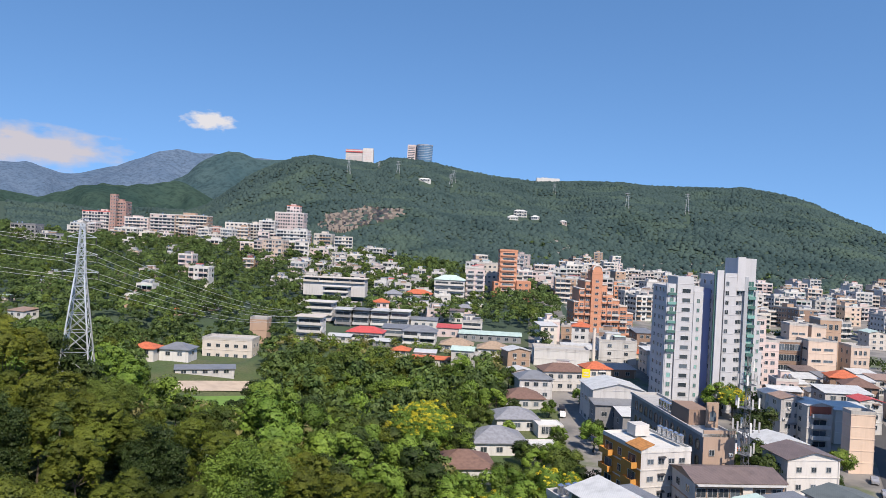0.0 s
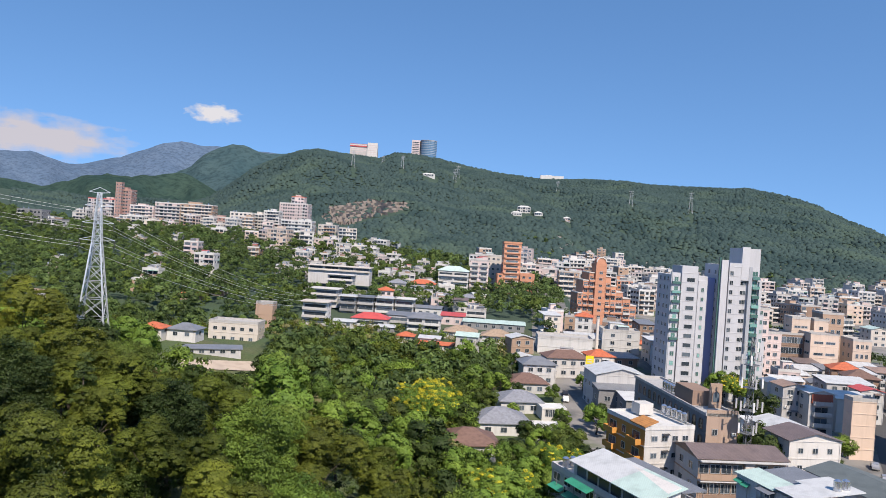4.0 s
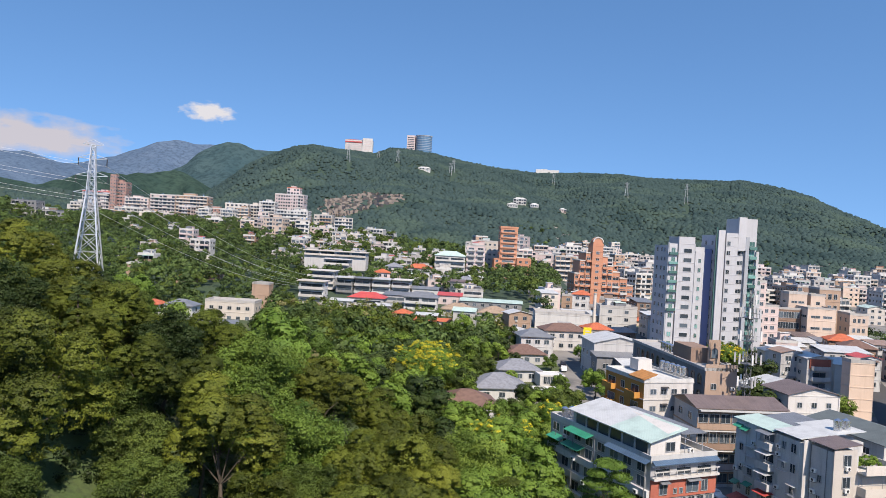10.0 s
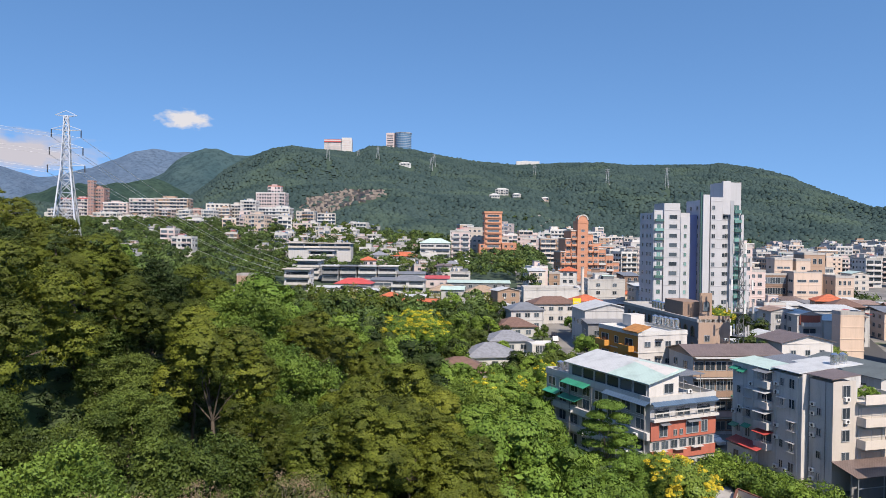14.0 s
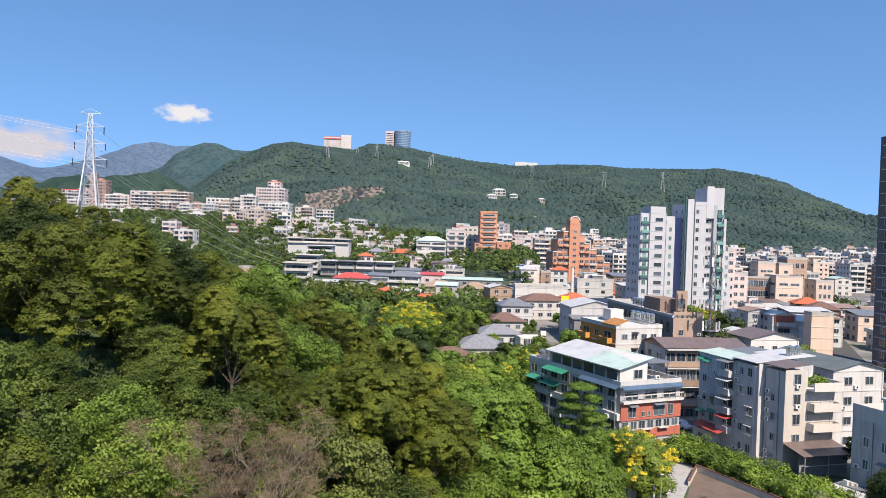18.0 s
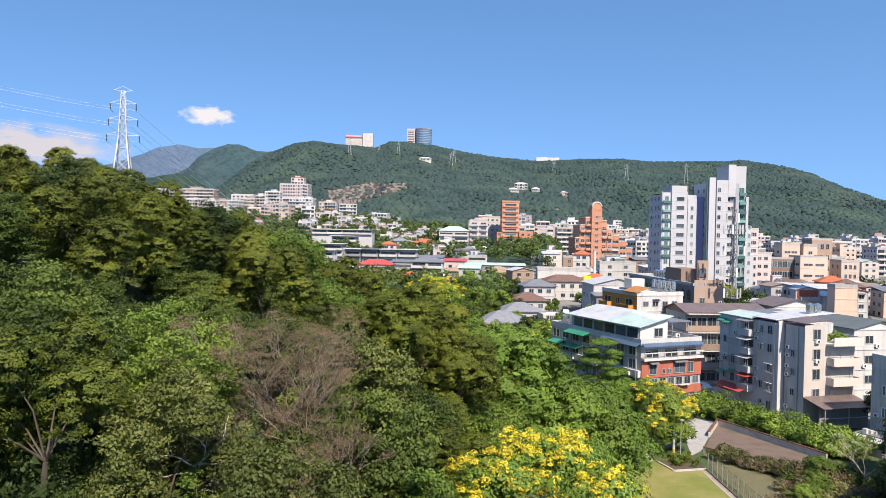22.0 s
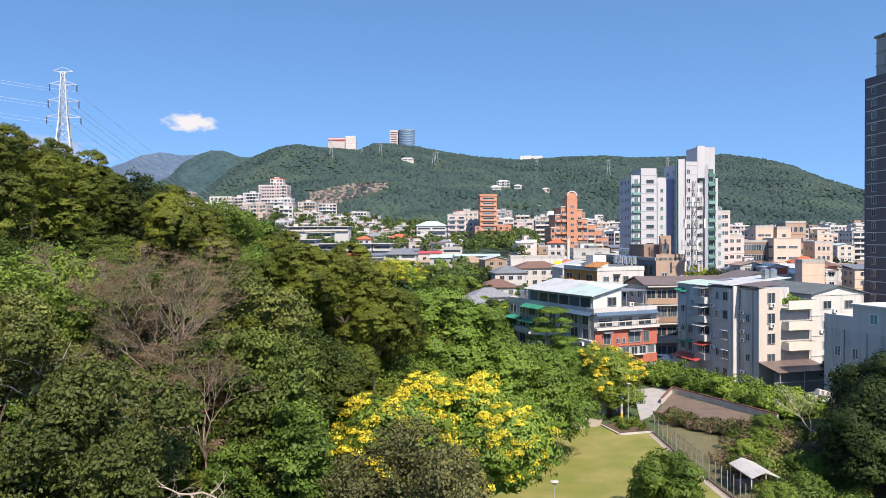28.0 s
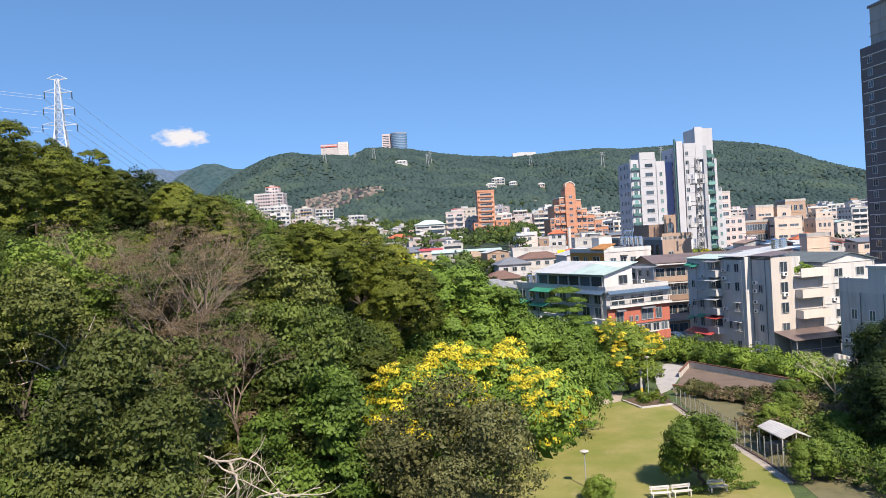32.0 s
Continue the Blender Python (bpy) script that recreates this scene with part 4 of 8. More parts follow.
def grey_block():
    e = thing("apartment_block", "weathered grey and cream apartment block with balconies and roof sheds", "building", 0, 0, 0, 0)
    yaw = 21.0
    c, s_ = math.cos(radians(yaw)), math.sin(radians(yaw))
    w, d = 9.5, 19.2
    e.matrix_world = pose(43.0 + c * w / 2 - s_ * d / 2, 105.4 + s_ * w / 2 + c * d / 2, 0, 0, 0, yaw)
    x0, y0, x1, y1 = -w / 2, -d / 2, w / 2, d / 2
    volume(e, "wall", x0, y0, -2, x0 + 4.2, y0 + 4.6, 15.2, M_STAIN)
    volume(e, "terrace_wall", x0 + 4.21, y0, -2, x1, y0 + 4.6, 12.6, M_STAIN)
    volume(e, "stepped_wall", x0 - 1.1, y0 + 4.61, -2, x1, y0 + 13.4, 15.2, M_STAIN)
    volume(e, "stepped_wall", x0 - 1.4, y0 + 13.41, -2, x1, y1, 15.2, M_STAIN)
    volume(e, "cream_wall", x0 + 0.003, y0 - 0.06, -2, x0 + 3.9, y0 - 0.003, 15.5, M_CREAM, "cream tiled street wall")
    volume(e, "cream_strip", x1 - 5.6, y0 - 0.05, -2, x1, y0 - 0.003, 12.6, M_CREAM)
    volume(e, "pilaster", x0 - 1.12, y0 + 4.4, -2, x0 - 0.01, y0 + 4.6, 15.7, M_WHITE, "pale rendered return wall")
    volume(e, "pilaster", x0 - 1.42, y0 + 13.2, 1.5, x0 - 1.12, y0 + 13.4, 13.0, M_WHITE, "pale rendered return wall")
    # street face: windows on the cream wall, balconies beside
    for k in range(5):
        z = 3.1 * k
        if k:
            put("window", window_mesh(1.2, 1.5, M_GLASS), e, x0 + 2.2, y0 - 0.07, z + 0.9)
            if k in (1, 4, 3):
                put("air_conditioner", ac_mesh(), e, x0 + 2.2, y0 - 0.08, z + 0.3)
        if k in (1, 2, 3):
            b = balcony(e, w, d, "front", w - 2.75, z + 0.05, 5.2, 1.6, M_CREAM if k > 1 else M_CONC, 1.1 if k > 1 else 0.5)
            put("window", band_mesh(4.6, 1.2, M_GLASS), b, 0, -0.01, 1.15)
    Shape().box(x1 - 5.5, y0 - 1.7, 12.35, x1, y0 - 0.06, 12.55).box(x1 - 5.5, y0 - 1.7, 12.55, x1, y0 - 1.55, 13.7).box(x1 - 0.15, y0 - 1.55, 12.61, x1, y0 + 4.5, 13.7).part("terrace_parapet", M_CREAM, e)
    rng = np.random.default_rng(5)
    for k in range(5):
        c = rng.normal(size=(8, 3)) * (0.35, 0.5, 0.3)
        v, f = leaf_cloud(rng, c, rng.uniform(0.25, 0.5, 8), 650, 0.12, 0.9)
        put("terrace_shrub", mesh_np("terrace_shrub", v, f, M_LEAFV), e, x0 + 5.1 + 1.0 * k, y0 + rng.uniform(-0.6, 2.5), 13.3)
    awning(e, x0 + 4.5, y0 - 0.1, 4.4, 0, 9.5, 4.6, 0.9, M_BTIN, "porch_roof")
    for cx in (x0 + 0.2, x0 + 4.5, x1 - 0.3):
        Shape().bar((cx, y0 - 4.4, -1), (cx, y0 - 4.4, 3.4), 0.07).part("porch_post", M_STEEL, e)
    Shape().box(x0 + 0.3, y0 - 3.2, -1, x1 - 0.3, y0 - 3.0, 3.6).part("porch_screen", M_DGREY, e)
    Shape().box(x0 + 0.1, y0 - 4.5, 2.0, x1 - 0.3, y0 - 4.42, 2.1).part("porch_rail", M_STEEL, e)
    # side face: scattered windows, grilles, awnings, conditioners
    rnd = random.Random(3)
    for k in range(5):
        z = 3.1 * k + 1.0
        for u, ww, hh, out in ((2.4, 0.7, 1.0, 0.0), (6.4, 1.0, 1.3, 1.1), (8.4, 0.7, 1.1, 1.1), (15.4, 1.0, 1.4, 1.4), (17.6, 0.8, 1.1, 1.4)):
            if rnd.random() < 0.85:
                put("window", window_mesh(ww, hh, M_GLASS), e, x0 - out - 0.01, y0 + u, z + rnd.uniform(-0.15, 0.2), -90)
            if rnd.random() < 0.4:
                put("air_conditioner", ac_mesh(), e, x0 - out - 0.02, y0 + u + 1.0, z - 0.2, -90)
        if k in (1, 2, 3, 4):
            Shape().box(x0 - 2.3, y0 + 10.2, z - 1.0, x0 - 1.103, y0 + 13.1, z + 0.1).part("balcony_wall", (M_WHITE, M_WHITE, M_PALE, M_WHITE, M_PALE)[k], e)
            put("window", band_mesh(2.3, 1.2, M_GLASS), e, x0 - 1.11, y0 + 11.6, z + 0.2, -90)
            for j in range(6):
                Shape().box(x0 - 2.28, y0 + 10.3 + j * 0.52, z + 0.1, x0 - 2.24, y0 + 10.35 + j * 0.52, z + 1.3).part("grille_bar", M_FRAME, e)
            awning(e, x0 - 1.103, y0 + 11.6, z + 1.75, -90, 3.1, 1.7, 0.3, (M_RTIN, M_RTIN, M_WTIN, M_WTIN, M_GTIN)[k])
    for u, z in ((18.2, 14.6), (16.6, 14.4), (15.4, 5.9), (18.3, 5.4)):
        awning(e, x0 - 1.403, y0 + u, z, -90, 1.7, 0.9, 0.45, M_GRTIN)
    volume(e, "annex_wall", x0 - 3.0, y0 + 13.5, -2, x0 - 1.403, y0 + 18.2, 2.5, M_PALE)
    awning(e, x0 - 1.403, y0 + 14.6, 3.5, -90, 7.2, 2.0, 0.6, M_RTIN, "red_lean_to_roof")
    put("window", window_mesh(1.2, 1.2, M_GLASS), e, x0 - 3.01, y0 + 16.0, 0.6, -90)
    # roofs
    for ax, bx, a, b, mat, z in ((x0 - 1.7, x0 + 3.0, y0 + 10.5, y1 + 0.5, M_MINT, 15.3), (x0 + 3.0, x1 + 0.4, y0 + 12.0, y1 + 0.3, M_GTIN, 15.45), (x0 - 1.4, x0 + 3.6, y0 + 4.8, y0 + 10.5, M_WTIN, 15.7),
                                 (x0 + 3.6, x1 + 0.4, y0 + 4.6, y0 + 12.0, M_WTIN, 16.2), (x0 - 0.4, x0 + 4.5, y0 - 0.4, y0 + 4.6, M_BTIN, 15.75)):
        pts = [(ax, a, z), (bx, a, z + 0.5), (bx, b, z + 0.5), (ax, b, z)]
        pts += [(p, q, r + 0.1) for p, q, r in pts]
        Shape().poly(pts, QUADS).part("sheet_roof", mat, e)
    volume(e, "roof_room", x1 - 4.5, y0 + 8, 15.2, x1, y1 - 2, 15.5, M_PALE)
    for u, out in ((1.2, 0.0), (4.2, 0.0), (5.2, 1.1), (9.6, 1.1), (14.2, 1.4), (16.5, 1.4)):
        Shape().bar((x0 - out - 0.07, y0 + u, 0), (x0 - out - 0.07, y0 + u, 15.2), 0.055, sides=6).part("drain_pipe", M_PALE if u > 5 else M_DGREY, e)
    for u, z, out in ((6.4, 4.0, 1.1), (6.4, 7.1, 1.1), (15.4, 10.2, 1.4), (15.4, 7.0, 1.4), (8.4, 10.2, 1.1)):
        Shape().box(x0 - out - 0.5, y0 + u - 0.8, z - 0.1, x0 - out - 0.012, y0 + u + 0.8, z - 0.02).part("window_ledge", M_STEEL, e)
        for j in range(7):
            Shape().box(x0 - out - 0.49, y0 + u - 0.78 + j * 0.26, z - 0.02, x0 - out - 0.46, y0 + u - 0.75 + j * 0.26, z + 1.35).part("grille_bar", M_FRAME, e)
        Shape().box(x0 - out - 0.55, y0 + u - 0.85, z + 1.35, x0 - out - 0.012, y0 + u + 0.85, z + 1.42).part("grille_hood", M_WTIN, e)
    for u, z, out in ((3.4, 2.0, 0), (3.4, 8.4, 0), (3.4, 11.4, 0), (17.2, 8.0, 1.4), (14.6, 12.2, 1.4), (9.4, 5.2, 1.1), (9.4, 12.0, 1.1)):
        put("air_conditioner", ac_mesh(), e, x0 - out - 0.02, y0 + u, z, -90)
    put("water_tank", tank_mesh(), e, x1 - 1.5, y0 + 6.5, 16.1)
    put("water_tank", tank_mesh(), e, x1 - 3.0, y0 + 6.5, 16.1)


grey_block()


def side_block():
    """Dark weathered block whose long side wall faces the garden."""
    yaw = 20.0
    c, s_ = math.cos(radians(yaw)), math.sin(radians(yaw))
    w, d = 13.0, 23.0
    e = thing("apartment_block", "weathered grey cement block with white-framed windows", "building", 56.9 + c * w / 2 - s_ * d / 2, 75.0 + s_ * w / 2 + c * d / 2, 0, yaw)
    x0, y0, x1, y1 = -w / 2, -d / 2, w / 2, d / 2
    volume(e, "wall", x0, y0, -2, x1, y1, 10.9, M_STAIN)
    volume(e, "roof_room", x0 + 0.003, y0 + 1, 10.9, x1, y1 - 5.0, 14.3, M_PALE)
    loft(w + 0.4, d - 5.6, [(14.3, 0), (14.55, 0), (14.6, -0.1)]).part("roof", M_CONCL, e).location = (0, -2.0, 0)
    Shape().box(x0, y1 - 5, 10.9, x0 + 0.15, y1, 12.8).part("parapet", M_WHITE, e)
    Shape().box(x0, y1 - 0.15, 10.9, x1, y1, 12.6).part("parapet", M_WHITE, e)
    white = plain_mat("white_window_frame", (0.7, 0.7, 0.7), 0.5)
    for k in range(3):
        z = 3.1 * k + 0.9
        for u in (4.0, 9.0, 13.0, 17.5, 20.5):
            if (k * 7 + int(u)) % 4 == 0:
                continue
            put("window", window_mesh(0.9 if u > 15 else 1.3, 1.3, M_TGLASS, white), e, x0 - 0.01, y0 + u, z + (0.2 if u > 15 else 0), -90)
            if (k + int(u)) % 3 == 0:
                put("air_conditioner", ac_mesh(), e, x0 - 0.02, y0 + u + 1.3, z, -90)
    for u in (3.0, 6.5, 10.5, 14.5):
        put("window", window_mesh(1.2, 1.2, M_TGLASS, white), e, x0 - 0.01, y0 + u, 12.2, -90)
    for u in (2.0, 7.2, 11.4, 15.6, 19.4):
        Shape().bar((x0 - 0.07, y0 + u, -1), (x0 - 0.07, y0 + u, 10.9), 0.055, sides=6).part("drain_pipe", M_DGREY, e)
    for u, z in ((9.0, 7.8), (17.5, 4.9), (13.0, 1.9)):
        awning(e, x0 - 0.02, y0 + u, z + 0.9, -90, 1.7, 0.6, 0.25, M_GTIN)
    for k in range(2):
        put("water_tank", tank_mesh(), e, x0 + 1.2 + k * 1.6, y0 + 8, 14.6)


side_block()


def gable_block():
    e = building("apartment_block", "brown-tiled apartment block under a brown sheet gable roof", 38.2, 140.0, 0, 16.6, 10, 4, 12, M_TAN, 3.55, 0, 2, sides=("left",), roof="gable", roof_mat=M_BTIN, side_wall=M_GREY)
    w, d = 16.6, 10
    volume(e, "cream_pier", -w / 2 + 8.6, -d / 2 - 0.5, -1, -w / 2 + 10.4, -d / 2 - 0.003, 14.0, M_CREAM, "cream tiled pier")
    for k in range(4):
        z = 3.55 * k
        Shape().box(-w / 2, -d / 2 - 1.2, z + 3.2, w / 2, -d / 2 - 0.003, z + 3.4).part("balcony_slab", M_PALE, e)
        for x0, x1 in ((-w / 2, -w / 2 + 8.4), (-w / 2 + 10.6, w / 2)):
            Shape().box(x0, -d / 2 - 1.2, z, x1, -d / 2 - 1.08, z + 1.05).part("balcony_wall", (M_PALE, M_PINK, M_BROWN, M_TAN)[(k + int(x0 > 0)) % 4], e)
            n = 4 if x0 < 0 else 2
            for j in range(n):
                put("window", window_mesh(1.7, 1.5, M_GLASS), e, x0 + (x1 - x0) * (j + 0.5) / n, -d / 2 - 0.01, z + 1.0)
    for k in range(12):
        Shape().box(-w / 2 + 0.5 + k * 0.66, -d / 2 - 1.16, 8.15, -w / 2 + 0.55 + k * 0.66, -d / 2 - 1.1, 10.2).part("grille_bar", M_FRAME, e)
    awning(e, 1.5, -d / 2 - 1.0, 7.4, 0, 6.5, 1.4, 0.5, M_GRTIN)
    awning(e, 4.0, -d / 2 - 1.0, 3.6, 0, 7.0, 1.6, 0.5, M_GRTIN)


gable_block()


def ochre_block():
    e = building("apartment_block", "white apartment block with an ochre tiled side and pale roof", 25.0, 149.5, 0.5, 11, 14, 5, 24, M_WHITE, 3.25, 4, 0, sides=("front",), ww=1.2, wh=0.9, roof_mat=M_CONCL, side_wall=M_OCHRE, extras=False, parapet=0.6)
    w, d = 11, 14
    for k in range(1, 5):
        z = 3.25 * k
        for u in (1.5, 10.0):
            balcony(e, w, d, "left", u + 1.0, z + 0.05, 3.6, 1.3, M_OCHRE)
        put("window", window_mesh(1.2, 1.3, M_GLASS), e, -w / 2 - 0.01, 0.4, z + 0.8, -90)
        awning(e, -1.0, -d / 2 - 0.01, z + 2.3, 0, 1.6, 0.5, 0.2, M_DARKM)
    pts = [(-w / 2 - 0.4, -d / 2 - 0.3, 16.6), (-w / 2 + 2.6, -d / 2 - 0.3, 17.6), (-w / 2 + 2.6, -d / 2 + 5, 17.6), (-w / 2 - 0.4, -d / 2 + 5, 16.6)]
    pts += [(p, q, r + 0.2) for p, q, r in pts]
    Shape().poly(pts, QUADS).part("ochre_roof", tile_roof_mat("ochre_roof_tile", (0.45, 0.20, 0.06)), e)
    volume(e, "stair_head", -1.2, 2.0, 16.75, 2.0, 5.0, 19.0, M_WHITE)
    for k in range(5):
        put("water_tank", tank_mesh(), e, 4.4, -5 + k * 1.7, 16.8)


ochre_block()


def arch_block():
    """Long weathered block with rows of arched windows and a tan end wall."""
    yaw, w, d = 12.0, 6.6, 40.0
    c, s_ = math.cos(radians(yaw)), math.sin(radians(yaw))
    e = thing("school_building", "long grey block with arched windows and a tan end wall", "building", 36.2 + c * w / 2 - s_ * d / 2, 150.5 + s_ * w / 2 + c * d / 2, 1, yaw)
    x0, y0, x1, y1 = -w / 2, -d / 2, w / 2, d / 2
    volume(e, "wall", x0, y0, -3, x1, y1, 17.3, M_DGREY, out=0.12, fh=3.4)
    volume(e, "end_wall", x0 + 0.003, y0 - 0.25, -3, x1, y0 - 0.003, 18.6, M_ENDW, "tan tiled end wall")
    volume(e, "roof_room", x0 + 1, y0 + 9, 17.3, x1 - 1, y0 + 18, 20.6, M_BROWN)
    volume(e, "lower_end", x0 + 0.3, y0 - 2.4, -3, x1 - 0.5, y0 - 0.26, 6.5, M_WHITE)
    loft(w, d, [(17.3, 0), (17.3, 0.25), (17.9, 0.25), (17.9, -0.1), (17.4, -0.1)]).part("parapet", M_CONC, e)
    # arched windows
    n = 10
    arch = [(-0.7, 0)] + [(-0.7 * math.cos(math.pi * k / n), 1.4 + 0.7 * math.sin(math.pi * k / n)) for k in range(n + 1)] + [(0.7, 0)]
    v, f, idx = [], [], []
    m = len(arch)
    for grow, y in ((1.2, 0.02), (1.2, -0.14), (1.0, -0.14), (1.0, -0.02)):
        v += [(a * grow, y, b * (1 + (grow - 1) * 0.35)) for a, b in arch]
    for r in range(3):
        for j in range(m):
            f.append((r * m + j, r * m + (j + 1) % m, (r + 1) * m + (j + 1) % m, (r + 1) * m + j))
            idx.append(0)
    f.append(tuple(range(3 * m, 4 * m)))
    idx.append(1)
    me = bpy.data.meshes.new("arched_window")
    me.from_pydata(v, [], f)
    me.materials.append(M_BROWN)
    me.materials.append(M_GLASS)
    me.polygons.foreach_set("material_index", idx)
    me.update()
    for k in range(5):
        for j in range(12):
            put("arched_window", me, e, x0 - 0.01, y0 + 2.2 + j * 3.1, 3.4 * k + 0.6, -90)
    for z in (3.6, 8.6, 13.6):
        put("window", window_mesh(1.0, 1.1, M_GLASS), e, -1.5, y0 - 0.26, z)
        put("air_conditioner", ac_mesh(), e, 2.4, y0 - 0.27, z)
    # little bell gable on the roof
    Shape().box(0.6, y0 + 7, 17.4, 3.2, y0 + 7.5, 22.6).part("bell_gable", M_TAN, e)
    put("arched_window", me, e, 1.9, y0 + 6.99, 18.8)
    for k in range(4):
        put("water_tank", tank_mesh(), e, x0 + 1.5, y0 + 20 + 1.6 * k, 17.5)


arch_block()


def telecom_mast():
    e = thing("telecom_mast", "grey lattice telecom mast with platforms and panel antennas", "mast", 43.6, 148.3, 1.0)
    s = Shape()
    for a in range(3):
        an = a * 2 * math.pi / 3
        Shape().bar((1.1 * math.cos(an), 1.1 * math.sin(an), -2), (0.45 * math.cos(an), 0.45 * math.sin(an), 34), 0.08).part("mast_leg", M_MAST, e)
        for k in range(17):
            r0, r1 = 1.1 - 0.65 * k / 17, 1.1 - 0.65 * (k + 1) / 17
            for b, c in ((an, an + 2 * math.pi / 3), (an + 2 * math.pi / 3, an)):
                s.bar((r0 * math.cos(b), r0 * math.sin(b), 2 * k), (r1 * math.cos(c), r1 * math.sin(c), 2 * k + 2), 0.04)
    tagged(s.part("lattice", M_MAST, e), kind="stuff")
    for z in (15.0, 19.5, 24.0, 28.5):
        Shape().bar((0, 0, z), (0, 0, z + 0.12), 1.5, 1.5, 8).part("platform", M_MAST, e)
    for z, r, n in ((32, 1.4, 3), (29.5, 1.9, 5), (25, 2.2, 5), (20.5, 2.4, 6), (16, 1.9, 4)):
        for a in range(n):
            an = a * 2 * math.pi / n + z
            arm = Shape().bar((0, 0, z), (r * math.cos(an), r * math.sin(an), z), 0.06).part("antenna_arm", M_MAST, e)
            Shape().box(r * math.cos(an) - 0.16, r * math.sin(an) - 0.12, z - 0.9, r * math.cos(an) + 0.16, r * math.sin(an) + 0.12, z + 1.1).part("antenna", M_AC if a % 3 == 0 else M_GREY, arm)


telecom_mast()

# ---------- towers ----------
def left_tower():
    e = thing("apartment_tower", "white residential tower with grey ribs and green glazed balconies", "tower", 50.8, 250, 3.0, 10)
    H = 42
    volume(e, "wall", -4.6, 0, -2, 8.0, 12, H - 1.5, M_TOWER, out=0.06)
    volume(e, "front_bay", -1.2, -1.0, -2, 4.2, -0.003, H + 1.6, M_TOWER, out=0.06)
    volume(e, "lift_head", -1.2, 0.0, H - 1.5, 4.6, 8, H + 1.6, M_TOWERG)
    volume(e, "white_bay", 4.6, -0.9, -2, 7.7, -0.003, H - 3, M_TOWER)
    for x in (-4.6, 4.25):
        volume(e, "rib", x, -0.7, -2, x + 0.35, -0.003, H - 0.5, M_TOWERG)
    volume(e, "glazed_bay", -4.2, -0.8, -2, -1.6, -0.003, H - 0.8, M_TOWER)
    for k in range(13):
        z = 3.1 * k + 1.2
        put("window", band_mesh(2.6, 1.25, M_GLASS), e, 1.9, -1.01, z)
        put("window", window_mesh(1.2, 1.4, M_TGLASS), e, -2.9, -0.81, z)
        if k > 5:
            Shape().box(-4.3, -1.5, z - 0.9, -1.5, -0.82, z - 0.05).part("glazed_balcony", M_TGLASS, e)
        for y in (2.0, 5.0, 9.0):
            put("window", window_mesh(1.2, 1.3, M_GLASS), e, -4.61, y, z, -90)
        if k < 12:
            put("window", window_mesh(0.8, 1.2, M_TGLASS), e, 6.1, -0.91, z)


def right_tower():
    e = thing("apartment_tower", "tall white residential tower with a lift head and green glazed balconies", "tower", 68.9, 250, 3.0, 10)
    H = 46
    volume(e, "wall", -6.4, 0, -2, 6.2, 14, H - 1.2, M_TOWER, out=0.06)
    volume(e, "white_fin", -7.2, -1.2, -2, -5.0, -0.003, H + 0.4, M_TOWER)
    volume(e, "green_fin", -7.7, -0.6, -2, -7.22, 0.2, H + 1.2, M_TGLASS)
    volume(e, "window_bay", -4.6, -1.2, -2, -0.6, -0.003, H - 0.4, M_TOWER, out=0.06)
    volume(e, "lift_core", -0.2, 0.0, H - 1.2, 6.2, 9, H + 4.6, M_TOWER)
    volume(e, "core_rib", -0.4, -0.9, H - 6, 2.2, -0.003, H + 5.0, M_TOWER)
    volume(e, "grey_rib", 2.2, -1.0, -2, 3.4, -0.003, H - 1.4, M_TOWERG)
    volume(e, "white_rib", 6.0, -0.8, -2, 6.9, 6, H - 6, M_TOWER)
    volume(e, "stepped_side", 6.9, 0, -2, 8.6, 8, H - 16, M_TOWER)
    volume(e, "stepped_side", 8.6, 1, -2, 10.0, 8, H - 26, M_TOWER)
    for k in range(14):
        z = 3.1 * k + 1.2
        put("window", window_mesh(1.0, 1.3, M_GLASS), e, -3.7, -1.21, z)
        put("window", band_mesh(2.2, 1.2, M_GLASS), e, -0.9 + 0.6, -0.01, z)
        put("window", window_mesh(0.9, 1.3, M_GLASS), e, 1.3, -0.01, z)
        if 3.1 * k < H - 4:
            Shape().box(3.5, -1.4, z - 1.1, 5.9, -0.03, z - 0.05).part("balcony_front", M_TGLASS, e)
            put("window", window_mesh(1.8, 1.6, M_TGLASS), e, 4.7, -0.01, z)
        for y in (3, 8):
            put("window", window_mesh(1.3, 1.3, M_GLASS), e, -6.41, y + 2, z, -90)
        if k < 10:
            put("window", window_mesh(0.7, 1.2, M_TGLASS), e, 7.8, -0.01, z)
    volume(e, "link_slot", -10.0, 5, -2, -6.5, 10, 40, M_BGLASS, "dark blue glazed link between the towers")


left_tower()
right_tower()


